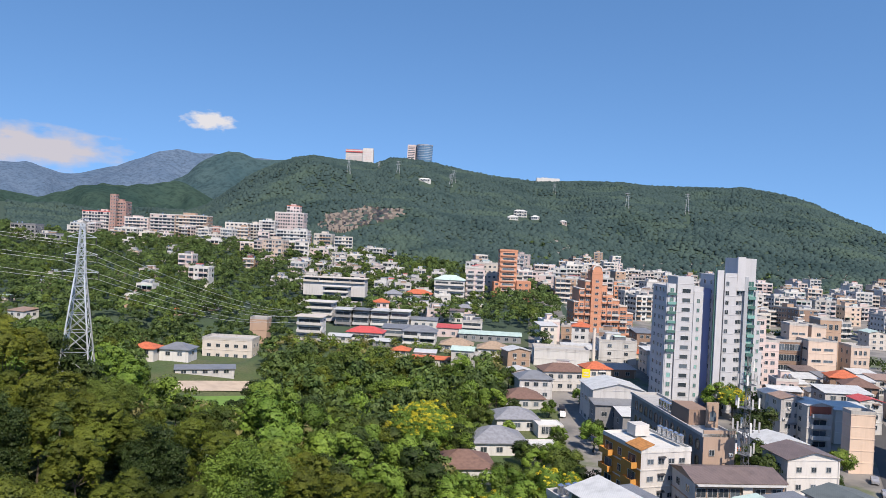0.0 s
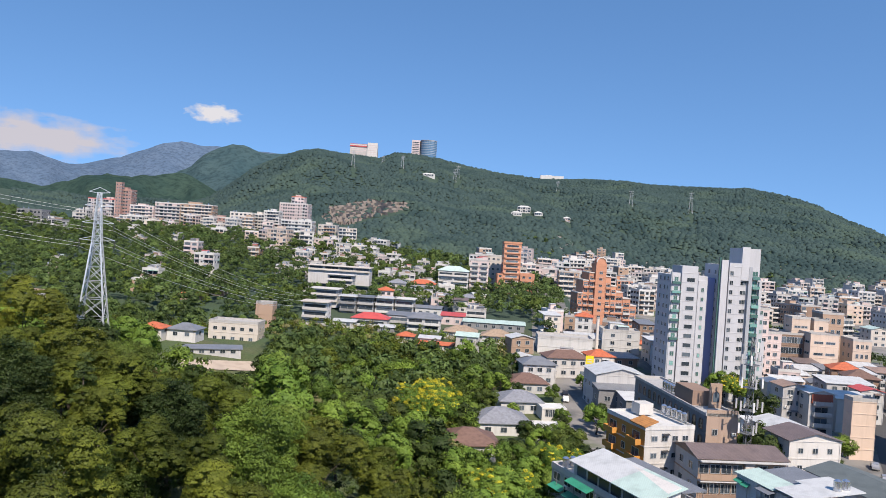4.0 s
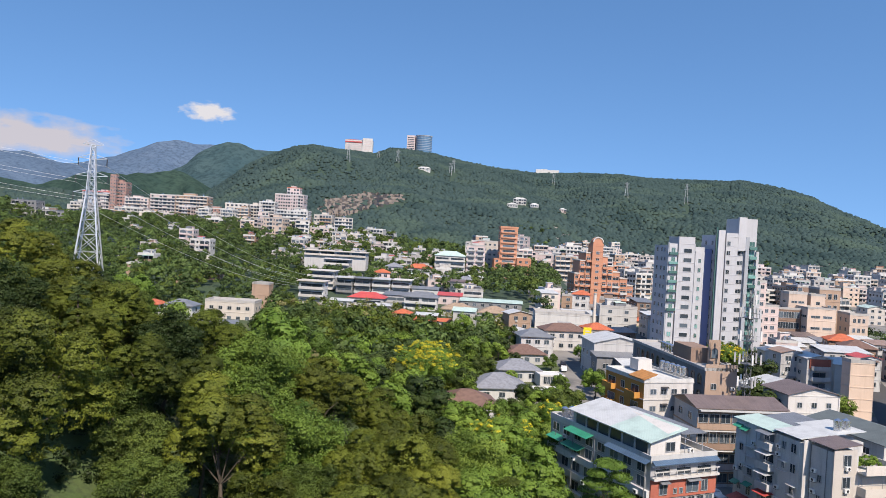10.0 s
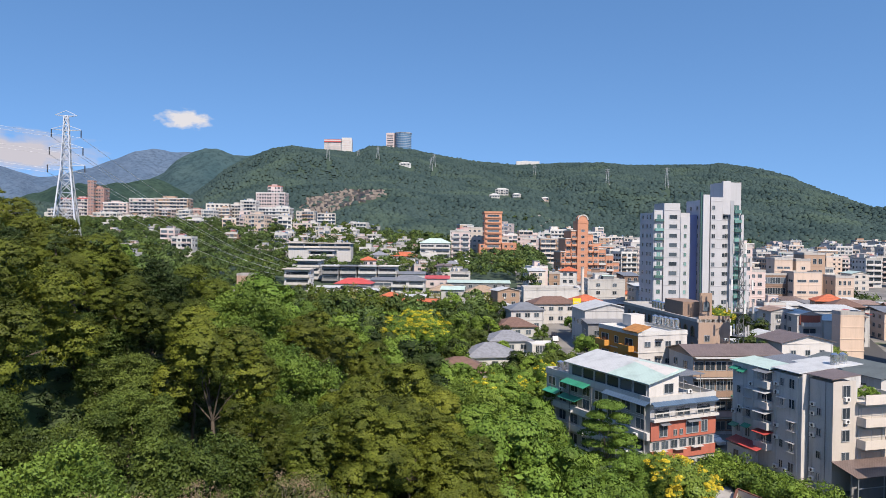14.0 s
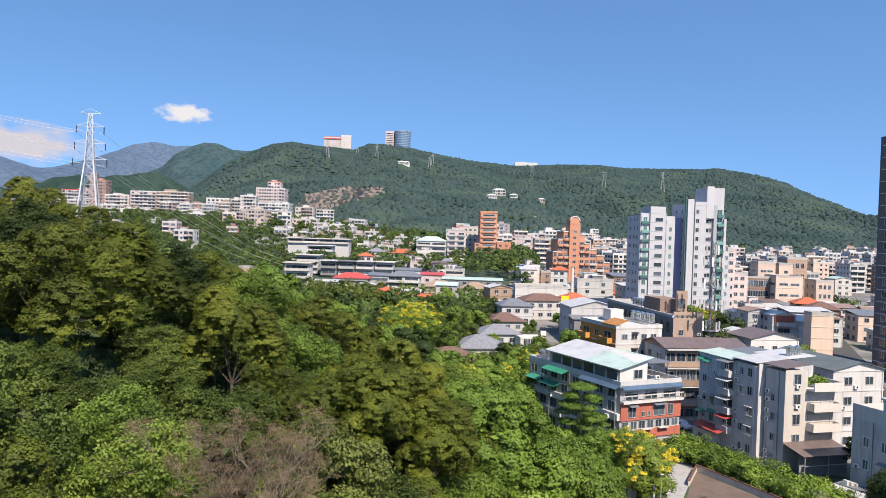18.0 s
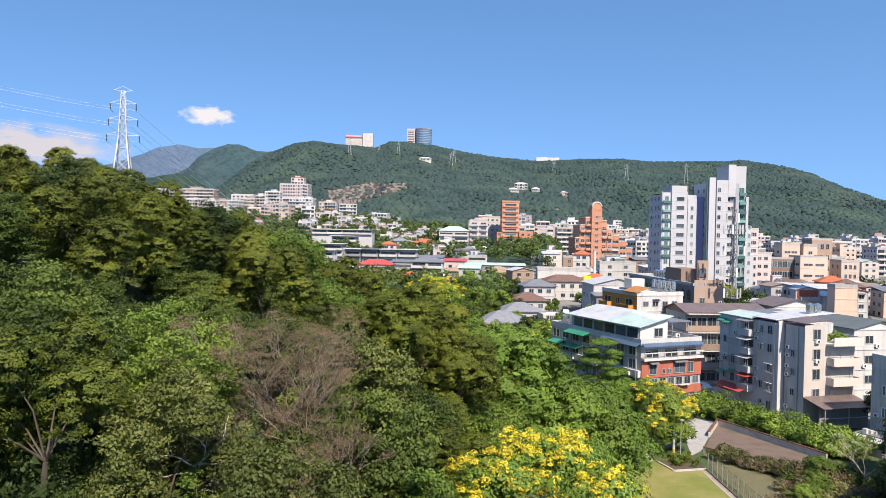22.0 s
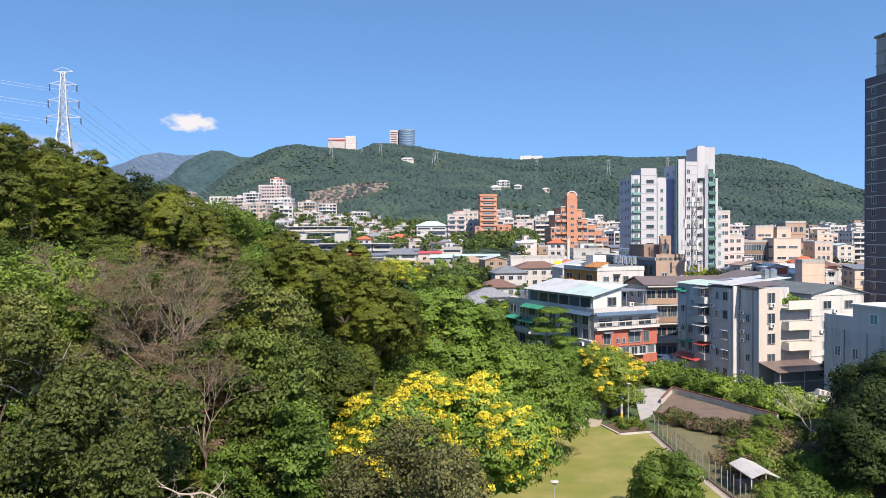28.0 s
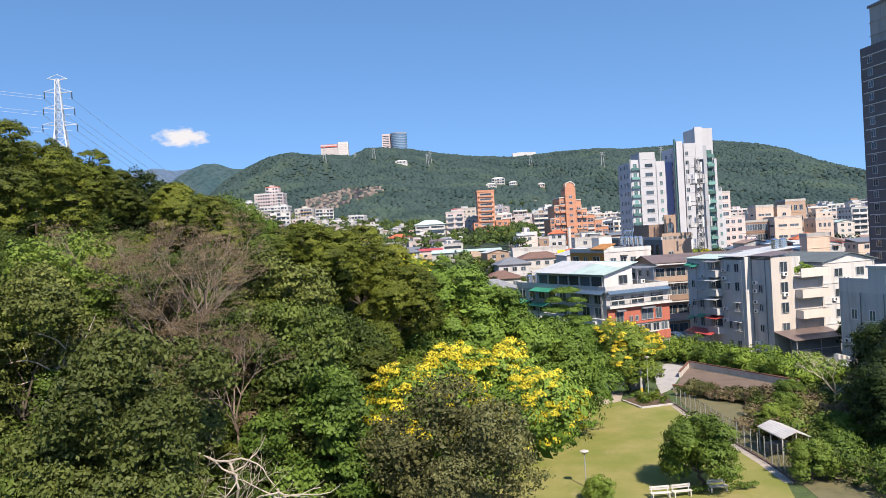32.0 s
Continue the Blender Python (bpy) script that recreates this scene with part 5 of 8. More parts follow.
def dark_tower():
    e = thing("apartment_tower", "dark brown-grey high-rise with white floor lines and bay balconies", "tower", 99.4, 176.5, 2.5, 12)
    H, w, d = 61.0, 20, 14
    volume(e, "wall", 0, 0, -3, w, d, H, M_NIGHT)
    volume(e, "upper_stage", 3.2, 3, H, w, d, H + 10.5, M_CONC, out=0.2, fh=3.4)
    volume(e, "edge_rib", -0.4, -0.5, -3, 0.5, -0.003, H + 0.6, M_NIGHT)
    volume(e, "edge_rib", 3.0, -0.9, -3, 4.0, -0.003, H + 2.0, M_DGREY)
    volume(e, "edge_rib", 8.6, -0.9, -3, 9.4, -0.003, H + 1.0, M_DGREY)
    volume(e, "crown_cap", 2.8, 2.6, H + 10.5, w + 0.4, d + 0.4, H + 11.1, M_DGREY)
    volume(e, "roof_cap", -0.3, -0.3, H, w, 2.9, H + 0.5, M_PALE)
    for k in range(22):
        z = 3.1 * k
        if z > H - 3:
            break
        Shape().box(0.55, -0.3, z + 2.75, 2.95, -0.003, z + 2.95).part("floor_line", M_PALE, e)
        put("window", window_mesh(1.5, 1.5, M_GLASS), e, 1.75, -0.01, z + 0.9)
        for x in (6.3, 11.5, 16.0):
            Shape().box(x - 1.9, -1.3, z, x + 1.9, -0.02, z + 1.0).part("balcony_front", M_TGLASS, e)
            put("window", band_mesh(3.2, 1.7, M_GLASS), e, x, -0.01, z + 1.05)
            Shape().box(x - 1.9, -1.35, z + 1.0, x + 1.9, -1.25, z + 1.08).part("rail", M_PALE, e)
        for y in (3.5, 10.5):
            put("window", window_mesh(1.6, 1.6, M_GLASS), e, -0.01, y, z + 0.9, -90)
        Shape().box(-0.3, 1.0, z + 2.75, -0.003, 13, z + 2.95).part("floor_line", M_PALE, e)
    for k in range(3):
        for x in (6, 10, 14, 18):
            put("window", window_mesh(1.8, 1.8, M_GLASS), e, x, 2.99, H + 1.3 + 3.3 * k)
    for x in (1.0, 2.4):
        Shape().bar((x, 1.5, H + 0.5), (x, 1.5, H + 3.4), 0.25).part("roof_post", M_NIGHT, e)


dark_tower()


def orange_tower_slim():
    e = thing("apartment_tower", "slim orange-tiled tower on a wider base", "tower", -10.5, 480, 17, 8)
    volume(e, "wall", -5.6, 0, -4, 5.6, 12, 33, M_ORANGE, out=0.12, fh=3.3)
    volume(e, "top_cap", -5.9, -0.3, 33, 5.9, 12.3, 34.2, M_ORANGE)
    volume(e, "base_wing", -9, -1.5, -4, -5.62, 10, 13, M_ORANGE, out=0.12, fh=3.3)
    volume(e, "base_wing", 5.62, -2, -4, 15, 10, 14, M_ORANGE, out=0.12, fh=3.3)
    volume(e, "white_column", 2.6, -1.0, -4, 4.4, -0.003, 9, M_WHITE)
    for k in range(10):
        put("window", band_mesh(7.5, 1.2, M_GLASS), e, 0, -0.01, 3.3 * k + 1.1)
        put("window", band_mesh(5.0, 1.2, M_GLASS), e, -5.61, 5, 3.3 * k + 1.1, -90)
        Shape().box(-5.0, -0.8, 3.3 * k, 5.0, -0.02, 3.3 * k + 0.9).part("balcony_front", M_ORANGE, e)
        Shape().box(-5.05, -0.86, 3.3 * k + 0.9, 5.05, -0.02, 3.3 * k + 1.02).part("coping", M_CREAM, e)
        if k < 4:
            for x in (-7.3, 8, 12):
                put("window", window_mesh(1.6, 1.4, M_GLASS), e, x, -1.51 if x < 0 else -2.01, 3.3 * k + 1.0)


def orange_tower_stepped():
    """Orange-tiled tower that steps down on both sides, with balconies set like stairs."""
    e = thing("apartment_tower", "stepped orange-tiled tower with white corner balconies and a white arched top", "tower", 35.5, 373, 12, 12)
    volume(e, "stair_tower", -2.6, -1.6, -4, 2.8, 6, 31, M_ORANGE, out=0.1)
    steps = ((-5.4, -2.62, 26), (-8.2, -5.42, 22), (-10.6, -8.22, 15.5), (2.82, 5.6, 24.5), (5.62, 8.4, 20), (8.42, 12.4, 17), (12.42, 16.4, 14), (16.42, 20.0, 10.5))
    rnd = random.Random(12)
    for x0, x1, h in steps:
        y0 = rnd.uniform(-1.2, 1.2)
        volume(e, "wall", x0, y0, -4, x1, 13, h, M_ORANGE, out=0.1)
        Shape().box(x0 - 0.1, y0 - 0.3, h, x1 + 0.1, 13.1, h + 0.5).part("coping", M_CREAM, e)
        for k in range(int(h / 3.1)):
            z = 3.1 * k
            put("window", window_mesh(round(x1 - x0 - 1.0, 1), 1.7, M_GLASS), e, (x0 + x1) / 2, y0 - 0.01, z + 0.9)
            if (k + int(x0)) % 3:
                Shape().box(x0 + 0.15, y0 - 1.2, z - 0.05, x1 - 0.15, y0 - 0.02, z + 0.95).part("balcony_front", M_WHITE if (k + int(x1)) % 3 == 0 else M_ORANGE, e)
                Shape().box(x0 + 0.1, y0 - 1.26, z + 0.95, x1 - 0.1, y0 - 1.0, z + 1.1).part("coping", M_WHITE, e)
    # white arched head
    n = 10
    pts = [(-2.4, 31), (2.6, 31)] + [(0.1 + 2.5 * math.cos(math.pi * q / n), 31.8 + 2.3 * math.sin(math.pi * q / n)) for q in range(n + 1)]
    m = len(pts)
    Shape().poly([(x, -1.4, z) for x, z in pts] + [(x, 3.0, z) for x, z in pts], [tuple(range(m)), tuple(range(m, 2 * m))[::-1]] + [(q, m + q, m + (q + 1) % m, (q + 1) % m) for q in range(m)]).part("arched_top", M_ORANGE, e)
    rim = Shape()
    for q in range(n):
        (ax, az), (bx, bz) = pts[2 + q], pts[3 + q]
        rim.bar((ax, -1.5, az), (bx, -1.5, bz), 0.35)
    rim.part("arch_rim", M_WHITE, e)
    for k in range(9):
        put("window", window_mesh(1.6, 1.3, M_GLASS), e, 0.1, -1.61, 3.1 * k + 1.0)
        for y in (3.0, 7.0, 11.0):
            if k < 4:
                put("window", window_mesh(1.3, 1.4, M_GLASS), e, -10.61, y, 3.1 * k + 1.0, -90)


orange_tower_slim()
orange_tower_stepped()


def pylon():
    """Lattice pylon on the wooded hill, with three pairs of cross-arms."""
    e = thing("power_pylon", "grey lattice power pylon with six cross-arms", "pylon", -76.7, 119.3, 24.7, 20)
    H = 30.0
    half = lambda z: 2.9 * (1 - z / 21) + 0.75 * (z / 21) if z < 21 else 0.75 - 0.45 * (z - 21) / 9
    lattice = Shape()
    for sx in (-1, 1):
        for sy in (-1, 1):
            leg = Shape()
            zs = (-2, 21, H)
            for a, b in zip(zs[:-1], zs[1:]):
                leg.bar((sx * half(a), sy * half(a), a), (sx * half(b), sy * half(b), b), 0.16 if a < 20 else 0.1)
            leg.part("pylon_leg", M_STEEL, e)
    zs = [0, 4.2, 8, 11.4, 14.4, 17, 19.2, 21, 22.5, 24, 25.5, 27, 28.5, 30]
    for a, b in zip(zs[:-1], zs[1:]):
        ha, hb = half(a), half(b)
        for sx, sy, tx, ty in ((-1, -1, 1, -1), (1, -1, 1, 1), (1, 1, -1, 1), (-1, 1, -1, -1)):
            lattice.bar((sx * ha, sy * ha, a), (tx * hb, ty * hb, b), 0.07)
            lattice.bar((tx * ha, ty * ha, a), (sx * hb, sy * hb, b), 0.07)
            lattice.bar((sx * hb, sy * hb, b), (tx * hb, ty * hb, b), 0.06)
    tagged(lattice.part("lattice_bracing", M_STEEL, e), kind="stuff")
    for z, r in ((21.5, 2.9), (24.5, 2.6), (27.5, 2.3), (29.9, 1.7)):
        for sg in (-1, 1):
            arm = Shape()
            arm.bar((0, -0.4, z), (sg * r, 0, z + 0.2), 0.07).bar((0, 0.4, z), (sg * r, 0, z + 0.2), 0.07).bar((0, 0, z + 1.0), (sg * r, 0, z + 0.2), 0.06)
            a = arm.part("cross_arm", M_STEEL, e)
            if z < 29:
                Shape().bar((sg * r, 0, z + 0.15), (sg * r, 0, z - 1.1), 0.09, sides=6).part("insulator", M_DARKM, a)
    return e


pylon()


def power_lines():
    """Six sagging conductors from the pylon out over the wood and away to the next hill."""
    c, s_ = math.cos(radians(20)), math.sin(radians(20))
    for z, r in ((21.5, 2.9), (24.5, 2.6), (27.5, 2.3)):
        for sg in (-1, 1):
            a = Vector((-76.7 + c * sg * r, 119.3 + s_ * sg * r, 24.7 + z - 1.1))
            for b, sag in ((Vector((-92 + sg * 3, 292 + sg * 2, 4 + z * 0.7)), 3.0), (Vector((-190, 60 + 6 * sg, 56 + z)), 5.0)):
                cu = bpy.data.curves.new("power_line", "CURVE")
                cu.dimensions = "3D"
                cu.bevel_depth = 0.035 if b.y > 100 else 0.018
                cu.bevel_resolution = 0
                sp = cu.splines.new("POLY")
                n = 24
                sp.points.add(n)
                for k in range(n + 1):
                    u = k / n
                    p = a.lerp(b, u)
                    sp.points[k].co = (p.x, p.y, p.z - 4 * sag * u * (1 - u), 1)
                cu.materials.append(M_WIRE)
                tagged(new("power_line", cu), "grey sagging power line strung from the pylon", "cable", "power lines")


power_lines()


def chimney_pole():
    e = thing("chimney", "tall pale chimney pole above the low houses", "chimney", 28.5, 298, 4)
    Shape().bar((0, 0, -2), (0, 0, 18.5), 0.75, 0.6, 12).part("shaft", M_CREAM, e)
    Shape().bar((0, 0, 18.5), (0, 0, 19.0), 0.7, 0.7, 12).part("rim", M_CONC, e)
    e = thing("roadside_sign", "bright yellow sign board above the roofs", "sign", 21.3, 245, 4.5)
    Shape().box(-1.3, -0.15, 7.6, 1.3, 0.15, 10.4).part("board", plain_mat("yellow_sign_paint", (0.75, 0.58, 0.02), 0.5), e)
    for z in (8.2, 9.0):
        Shape().box(-0.8, -0.17, z, 0.8, -0.153, z + 0.35).part("letter_bar", M_WHITE, e)
    Shape().bar((0, 0, -1), (0, 0, 7.6), 0.12).part("post", M_STEEL, e)


chimney_pole()

# ---------- the rest of the town ----------
PLOTS = [(16, 115, 30, 30), (43, 116, 22, 26), (52, 84, 24, 28), (36, 139, 22, 16), (22, 150, 18, 20), (32, 171, 24, 50), (51, 257, 20, 16), (69, 257, 20, 16),
         (104, 200, 26, 26), (-10, 486, 26, 16), (40, 380, 34, 18), (46, 151, 6, 6), (18, 190, 14, 70)]


def house(label, x, y, z, w, d, floors, yaw=0.0, **kw):
    PLOTS.append((x, y, max(w, d) * 1.05, max(w, d) * 1.05))
    side = ("front", "left") if x > 0.05 * y else ("front", "right")
    kw.setdefault("sides", side)
    kw.setdefault("ns", max(1, int(d / 4.5)))
    kw.setdefault("nf", max(2, int(w / 3.6)))
    return building(kw.pop("name", "house"), label, x, y, z, w, d, floors, yaw, **kw)


house("pale pink tower block with a rounded top", 84.8, 283, 4, 4.6, 10, 9, 8, wall=M_PINK, name="apartment_tower", nf=2, extras=False)
house("pink apartment block behind the white towers", 91.5, 292, 4, 7, 10, 6, 8, wall=M_PINK, name="apartment_block", extras=False)
house("beige tiled office block with deep square windows", 119.4, 316, 3, 11.4, 12, 4, 5, wall=M_BEIGE, fh=4.6, name="office_block", nf=2, ns=3, ww=3.6, wh=0.9, extras=False, parapet=0.6)
house("beige tiled stair head of the office block", 113.6, 324, 3, 7.6, 8, 5, 5, wall=M_BEIGE, fh=4.7, name="office_block", nf=2, ww=2.4, wh=0.8, extras=False)
house("beige tiled stair tower of the office block", 122.4, 326, 3, 6, 8, 5, 5, wall=M_BEIGE, fh=4.6, name="office_block", nf=1, extras=False)
house("tan office tower behind the beige block", 130.5, 336, 4, 9, 10, 5, 5, wall=M_TAN, fh=4.9, name="office_block", nf=3, ww=1.4, wh=2.2, extras=False)
house("dark brown low wing of the office block", 107.0, 320, 3, 12.5, 12, 4, 5, wall=M_BROWN, fh=4.3, name="office_block", nf=5, ww=2.2, wh=2.4, extras=False)
house("tan office block with small windows", 135.2, 318, 4, 7.5, 10, 4, 5, wall=M_BEIGE, fh=3.9, name="office_block", nf=3, ww=1.0, wh=1.6, extras=False)
for x, y, rm in ((104, 286, M_WTIN), (114, 290, M_GTIN), (124, 287, M_WTIN), (134, 292, M_RUST), (143, 288, M_WTIN), (109, 300, M_BTIN), (131, 301, M_WTIN)):
    building("house", "low town house with a weathered sheet roof", x, y, ground_z(x, y) - 0.4, 8.5, 8, 2, 6, M_GREY, 3.0, 2, 2, roof="shed", roof_mat=rm, group="town houses")
PLOTS.append((122, 300, 52, 34))
house("pale cement block with few windows", 38, 306, 5, 15, 10, 4, 4, wall=M_PALE, name="apartment_block", nf=2)
house("low blank concrete hall", 15, 291, 8.5, 21, 12, 2, 3, wall=M_PALE, nf=1, sides=(), extras=False, roof_mat=M_CONC)
house("low concrete shed with a white sheet roof", 24, 307, 9, 15, 10, 1, 3, wall=M_GREY, roof="shed", roof_mat=M_WTIN, fh=4.5)
house("warehouse with a broad white sheet roof", 27, 224, 3, 15, 14, 2, 10, wall=M_GREY, fh=5.4, roof="gable_y", roof_mat=M_WTIN, name="warehouse")
house("open shed with a white sheet roof", 31.5, 207, 2.5, 9, 8, 2, 10, wall=M_DGREY, fh=3.6, roof="shed", roof_mat=M_WTIN, name="shed")
house("open shed with a grey sheet roof", 28, 214, 2.5, 15, 6, 2, 10, wall=M_DGREY, fh=4.1, roof="shed", roof_mat=M_GTIN, name="shed")
house("workshop with a white sheet gable roof", 59.5, 178, 0.5, 10, 8, 3, 14, wall=M_PALE, fh=3.9, roof="gable_y", roof_mat=M_WTIN, name="workshop")
house("white block under a dark brown gable roof", 58.3, 160, 0, 11.5, 9, 4, 14, wall=M_WHITE, fh=3.5, roof="gable_y", roof_mat=M_BTIN, name="apartment_block", ww=1.0, wh=1.0)
house("white block under a large grey sheet roof", 57.9, 128.5, 0, 10.6, 17, 4, 20, wall=M_WHITE, fh=3.4, roof="gable_y", roof_mat=M_SLATE, name="apartment_block")
e = house("narrow house with a red gabled attic", 82, 217, 2, 7, 8, 4, 6, wall=M_PALE, fh=3.0, roof="gable_y", roof_mat=M_WTIN, bal=1, bal_mat=M_PALE)
Shape().box(-2.9, -4.35, 9.3, 2.9, -4.003, 11.9).part("attic_front", M_RED, e)
house("dark cement block with rusty balconies", 76.5, 222, 2, 7, 7, 4, 10, wall=M_GREY, fh=3.1, roof="gable_y", roof_mat=M_RUST, name="apartment_block")
house("block with a tall blank cream wall", 85.6, 197, 1, 6.2, 4, 5, 6, wall=M_PEACH, fh=3.0, sides=("right",), name="apartment_block", extras=False)
house("weathered pale block with a white sheet roof", 94.5, 226, 2, 10, 8, 3, 6, wall=M_OLDW, fh=3.2, roof="shed", roof_mat=M_WTIN, name="apartment_block")
house("low house with a pale ribbed roof", 61.5, 200, 1.5, 7, 5, 2, 10, wall=M_PALE, roof="shed", roof_mat=M_WTIN)
house("old house with a red tile roof", 56, 192, 1, 11, 7, 1, 12, wall=M_TAN, fh=4.2, roof="gable", roof_mat=M_ORROOF)
house("old house with a red tile roof", 66, 197, 1, 9, 7, 1, 100, wall=M_TAN, fh=4.0, roof="gable", roof_mat=M_ORROOF)
house("three-storey block with a white sheet roof", 103, 250, 3, 15, 9, 3, 6, wall=M_GREY, roof="shed", roof_mat=M_WTIN)
house("house with a red sheet roof", 105, 238, 3, 7, 7, 3, 6, wall=M_PALE, roof="gable_y", roof_mat=M_RTIN)
house("small flat-roofed white house", 78, 240, 3, 6, 6, 3, 6, wall=M_WHITE, roof="gable_y", roof_mat=M_WTIN)
for lab, x, y, w, d, fl, rm, wm in (("bungalow with a grey hipped tile roof", -1.5, 212, 12, 10, 1, M_GRROOF, M_PALE), ("bungalow with a broad grey hipped tile roof", -6, 190, 14, 12, 1, M_GRROOF, M_PALE),
                                    ("bungalow with a brown hipped tile roof", -12.5, 166, 13, 11, 1, M_BRROOF, M_PALE), ("house with a red-brown hipped tile roof", 0.6, 234, 12, 10, 1, M_BRROOF, M_PALE),
                                    ("house with a dark slate hipped roof", 4, 246, 11, 9, 2, M_GTIN, M_GREY), ("pale blue-white house with a brown hipped roof", 14, 258, 15, 9, 2, M_BRROOF, M_WHITE),
                                    ("house with an orange hipped roof", 26, 264, 9, 8, 2, M_ORROOF, M_CREAM)):
    house(lab, x, y, ground_z(x, y) - 0.2, w, d, fl, 14, wall=wm, roof="hip", roof_mat=rm, fh=3.3)
for x, y in ((8, 206), (6, 187)):
    house("flat white garden pavilion with thin posts", x, y, ground_z(x, y), 7, 6, 1, 14, wall=M_WHITE, roof_mat=M_CONCL, extras=False, parapet=0.3, nf=5, ww=0.8, wh=2.0, name="pavilion")
house("four-storey white house with tan roof slabs and deep balconies", -88.5, 303, 10.9, 10.5, 8, 3, 3, wall=M_PALE, fh=3.2, bal=1, bal_w=1.0, bal_mat=M_WHITE, roof="slab", roof_mat=M_CREAM)
house("white flat-roofed terrace house with a broad roof slab", -98, 352, 16.4, 13, 9, 2, 2, wall=M_GREY, fh=3.0, bal=1, bal_w=1.0, bal_mat=M_WHITE, roof="slab", roof_mat=M_OLDW)
for k, (x, w, rm, bm) in enumerate(((-84.5, 7.6, M_WTIN, M_DGREY), (-76.3, 7.6, M_GTIN, M_GREY), (-67.6, 8.6, M_WTIN, M_PALE), (-58.4, 8.8, M_CONCL, M_GREY))):
    house("narrow terrace house with long balconies and a sheet roof", x, 345 + 2 * k, 13.4, w, 9, 2, 2, wall=M_DGREY if k < 2 else M_GREY, fh=3.4, bal=1, bal_w=1.0, bal_mat=bm, roof="slab", roof_mat=rm, group="hillside terrace")
house("two-storey house with a bright red hipped roof", -66.5, 311, 11.2, 15.0, 9, 1, 2, wall=M_GREY, fh=3.3, roof="hip", roof_mat=M_RTIN, bal=1, bal_w=0.96, bal_mat=M_PALE)
house("low white lean-to before the red-roofed house", -76, 302.5, 10.4, 9.5, 5, 1, 2, wall=M_GREY, fh=2.6, roof="shed", roof_mat=M_WTIN, extras=False)
house("low white lean-to with a bulging awning", -57.5, 300, 9.9, 7.0, 5, 1, 2, wall=M_DGREY, fh=2.4, roof="shed", roof_mat=M_WTIN, extras=False)
house("grey terrace house with a dark sheet roof", -56, 326, 11.8, 11.5, 8, 1, 2, wall=M_GREY, fh=3.2, roof="shed", roof_mat=M_GTIN, bal=1, bal_w=0.96, bal_mat=M_GREY)
house("grey house with a dark slate roof and glazed front", -43.5, 313, 10.6, 14, 9, 2, 2, wall=M_GREY, fh=2.7, roof="hip", roof_mat=M_GTIN, bal=2, bal_w=0.95, bal_mat=M_PALE)
house("grey house above the slate roof", -46.9, 352, 13.0, 12.5, 8, 1, 2, wall=M_PALE, fh=3.6, roof="gable", roof_mat=M_GTIN)
house("pinkish house with a red sheet roof", -33, 333, 11.8, 10.5, 8, 1, 2, wall=M_PINK, fh=3.9, roof="shed", roof_mat=M_RTIN)
house("white house with a roof terrace", -23.5, 346, 12.4, 9.4, 8, 2, 2, wall=M_WHITE, fh=2.6, bal=1, bal_w=1.0, bal_mat=M_WHITE)
house("long shed under a pale mint sheet roof", -14, 326, 11.5, 27, 7, 1, 2, wall=M_DGREY, fh=3.0, roof="shed", roof_mat=M_MINT, name="shed")
house("old house with a broad brown hipped roof", -26.5, 301, 10.0, 13, 10, 1, 2, wall=M_PALE, fh=2.9, roof="hip", roof_mat=M_TANROOF)
house("old house with a broad brown hipped roof", -11.5, 297, 9.8, 12, 10, 1, 2, wall=M_PALE, fh=3.1, roof="hip", roof_mat=M_TANROOF)
house("white three-storey house with an orange hipped roof", -62.5, 437, 15.6, 15.5, 10, 2, 2, wall=M_WHITE, fh=3.6, roof="hip", roof_mat=M_ORROOF, bal=2, bal_w=0.96, bal_mat=M_WHITE)
house("low house with an orange tile roof", -47, 286, 9.0, 6.5, 6, 1, 2, wall=M_WHITE, roof="hip", roof_mat=M_ORROOF, fh=2.4)
house("long low house with an orange tile roof", -33.5, 276, 8.0, 14, 7, 1, 2, wall=M_WHITE, roof="gable", roof_mat=M_ORROOF, fh=2.3)
house("small shed with a white sheet roof", -37, 283, 8.6, 8, 5, 1, 2, wall=M_GREY, roof="shed", roof_mat=M_WTIN, fh=2.8, name="shed", extras=False)
house("cream school building with a flat roof", -116.5, 286, 3.6, 20, 10, 2, 4, wall=M_CREAM, fh=3.9, nf=5, extras=False, name="school_building")
house("long low shed with a grey sheet roof", -101, 227, 8.0, 18, 5, 1, 24, wall=M_GREY, fh=2.2, roof="shed", roof_mat=M_GTIN, name="shed")
house("small house with an orange tile roof", -126, 236, 11.5, 8, 7, 1, 4, wall=M_WHITE, roof="hip", roof_mat=M_ORROOF, fh=2.8)
house("small house with a dark slate roof", -117, 241, 10.8, 10, 8, 1, 4, wall=M_PALE, roof="hip", roof_mat=M_GTIN)
house("square weathered concrete water reservoir", -114, 312, 8, 7.5, 7, 2, 4, wall=M_TAN, fh=4.5, sides=(), extras=False, name="reservoir")
house("long hillside block with wide flat roofs", -112, 432, 27.2, 37, 10, 1, 3, wall=M_GREY, fh=2.6, bal=4, bal_w=0.98, bal_mat=M_CREAM, roof="slab", roof_mat=M_CREAM, extras=False, sink=8)
house("white two-storey house with long balconies", -106, 412, 20.0, 14.5, 8, 2, 3, wall=M_GREY, fh=3.0, bal=1, bal_w=1.0, bal_mat=M_WHITE, roof="slab", roof_mat=M_WHITE)
house("long retaining terrace below the white house", -108, 404, 14.6, 36, 5, 1, 3, wall=M_CONC, fh=3.2, sides=(), extras=False, parapet=0.6)
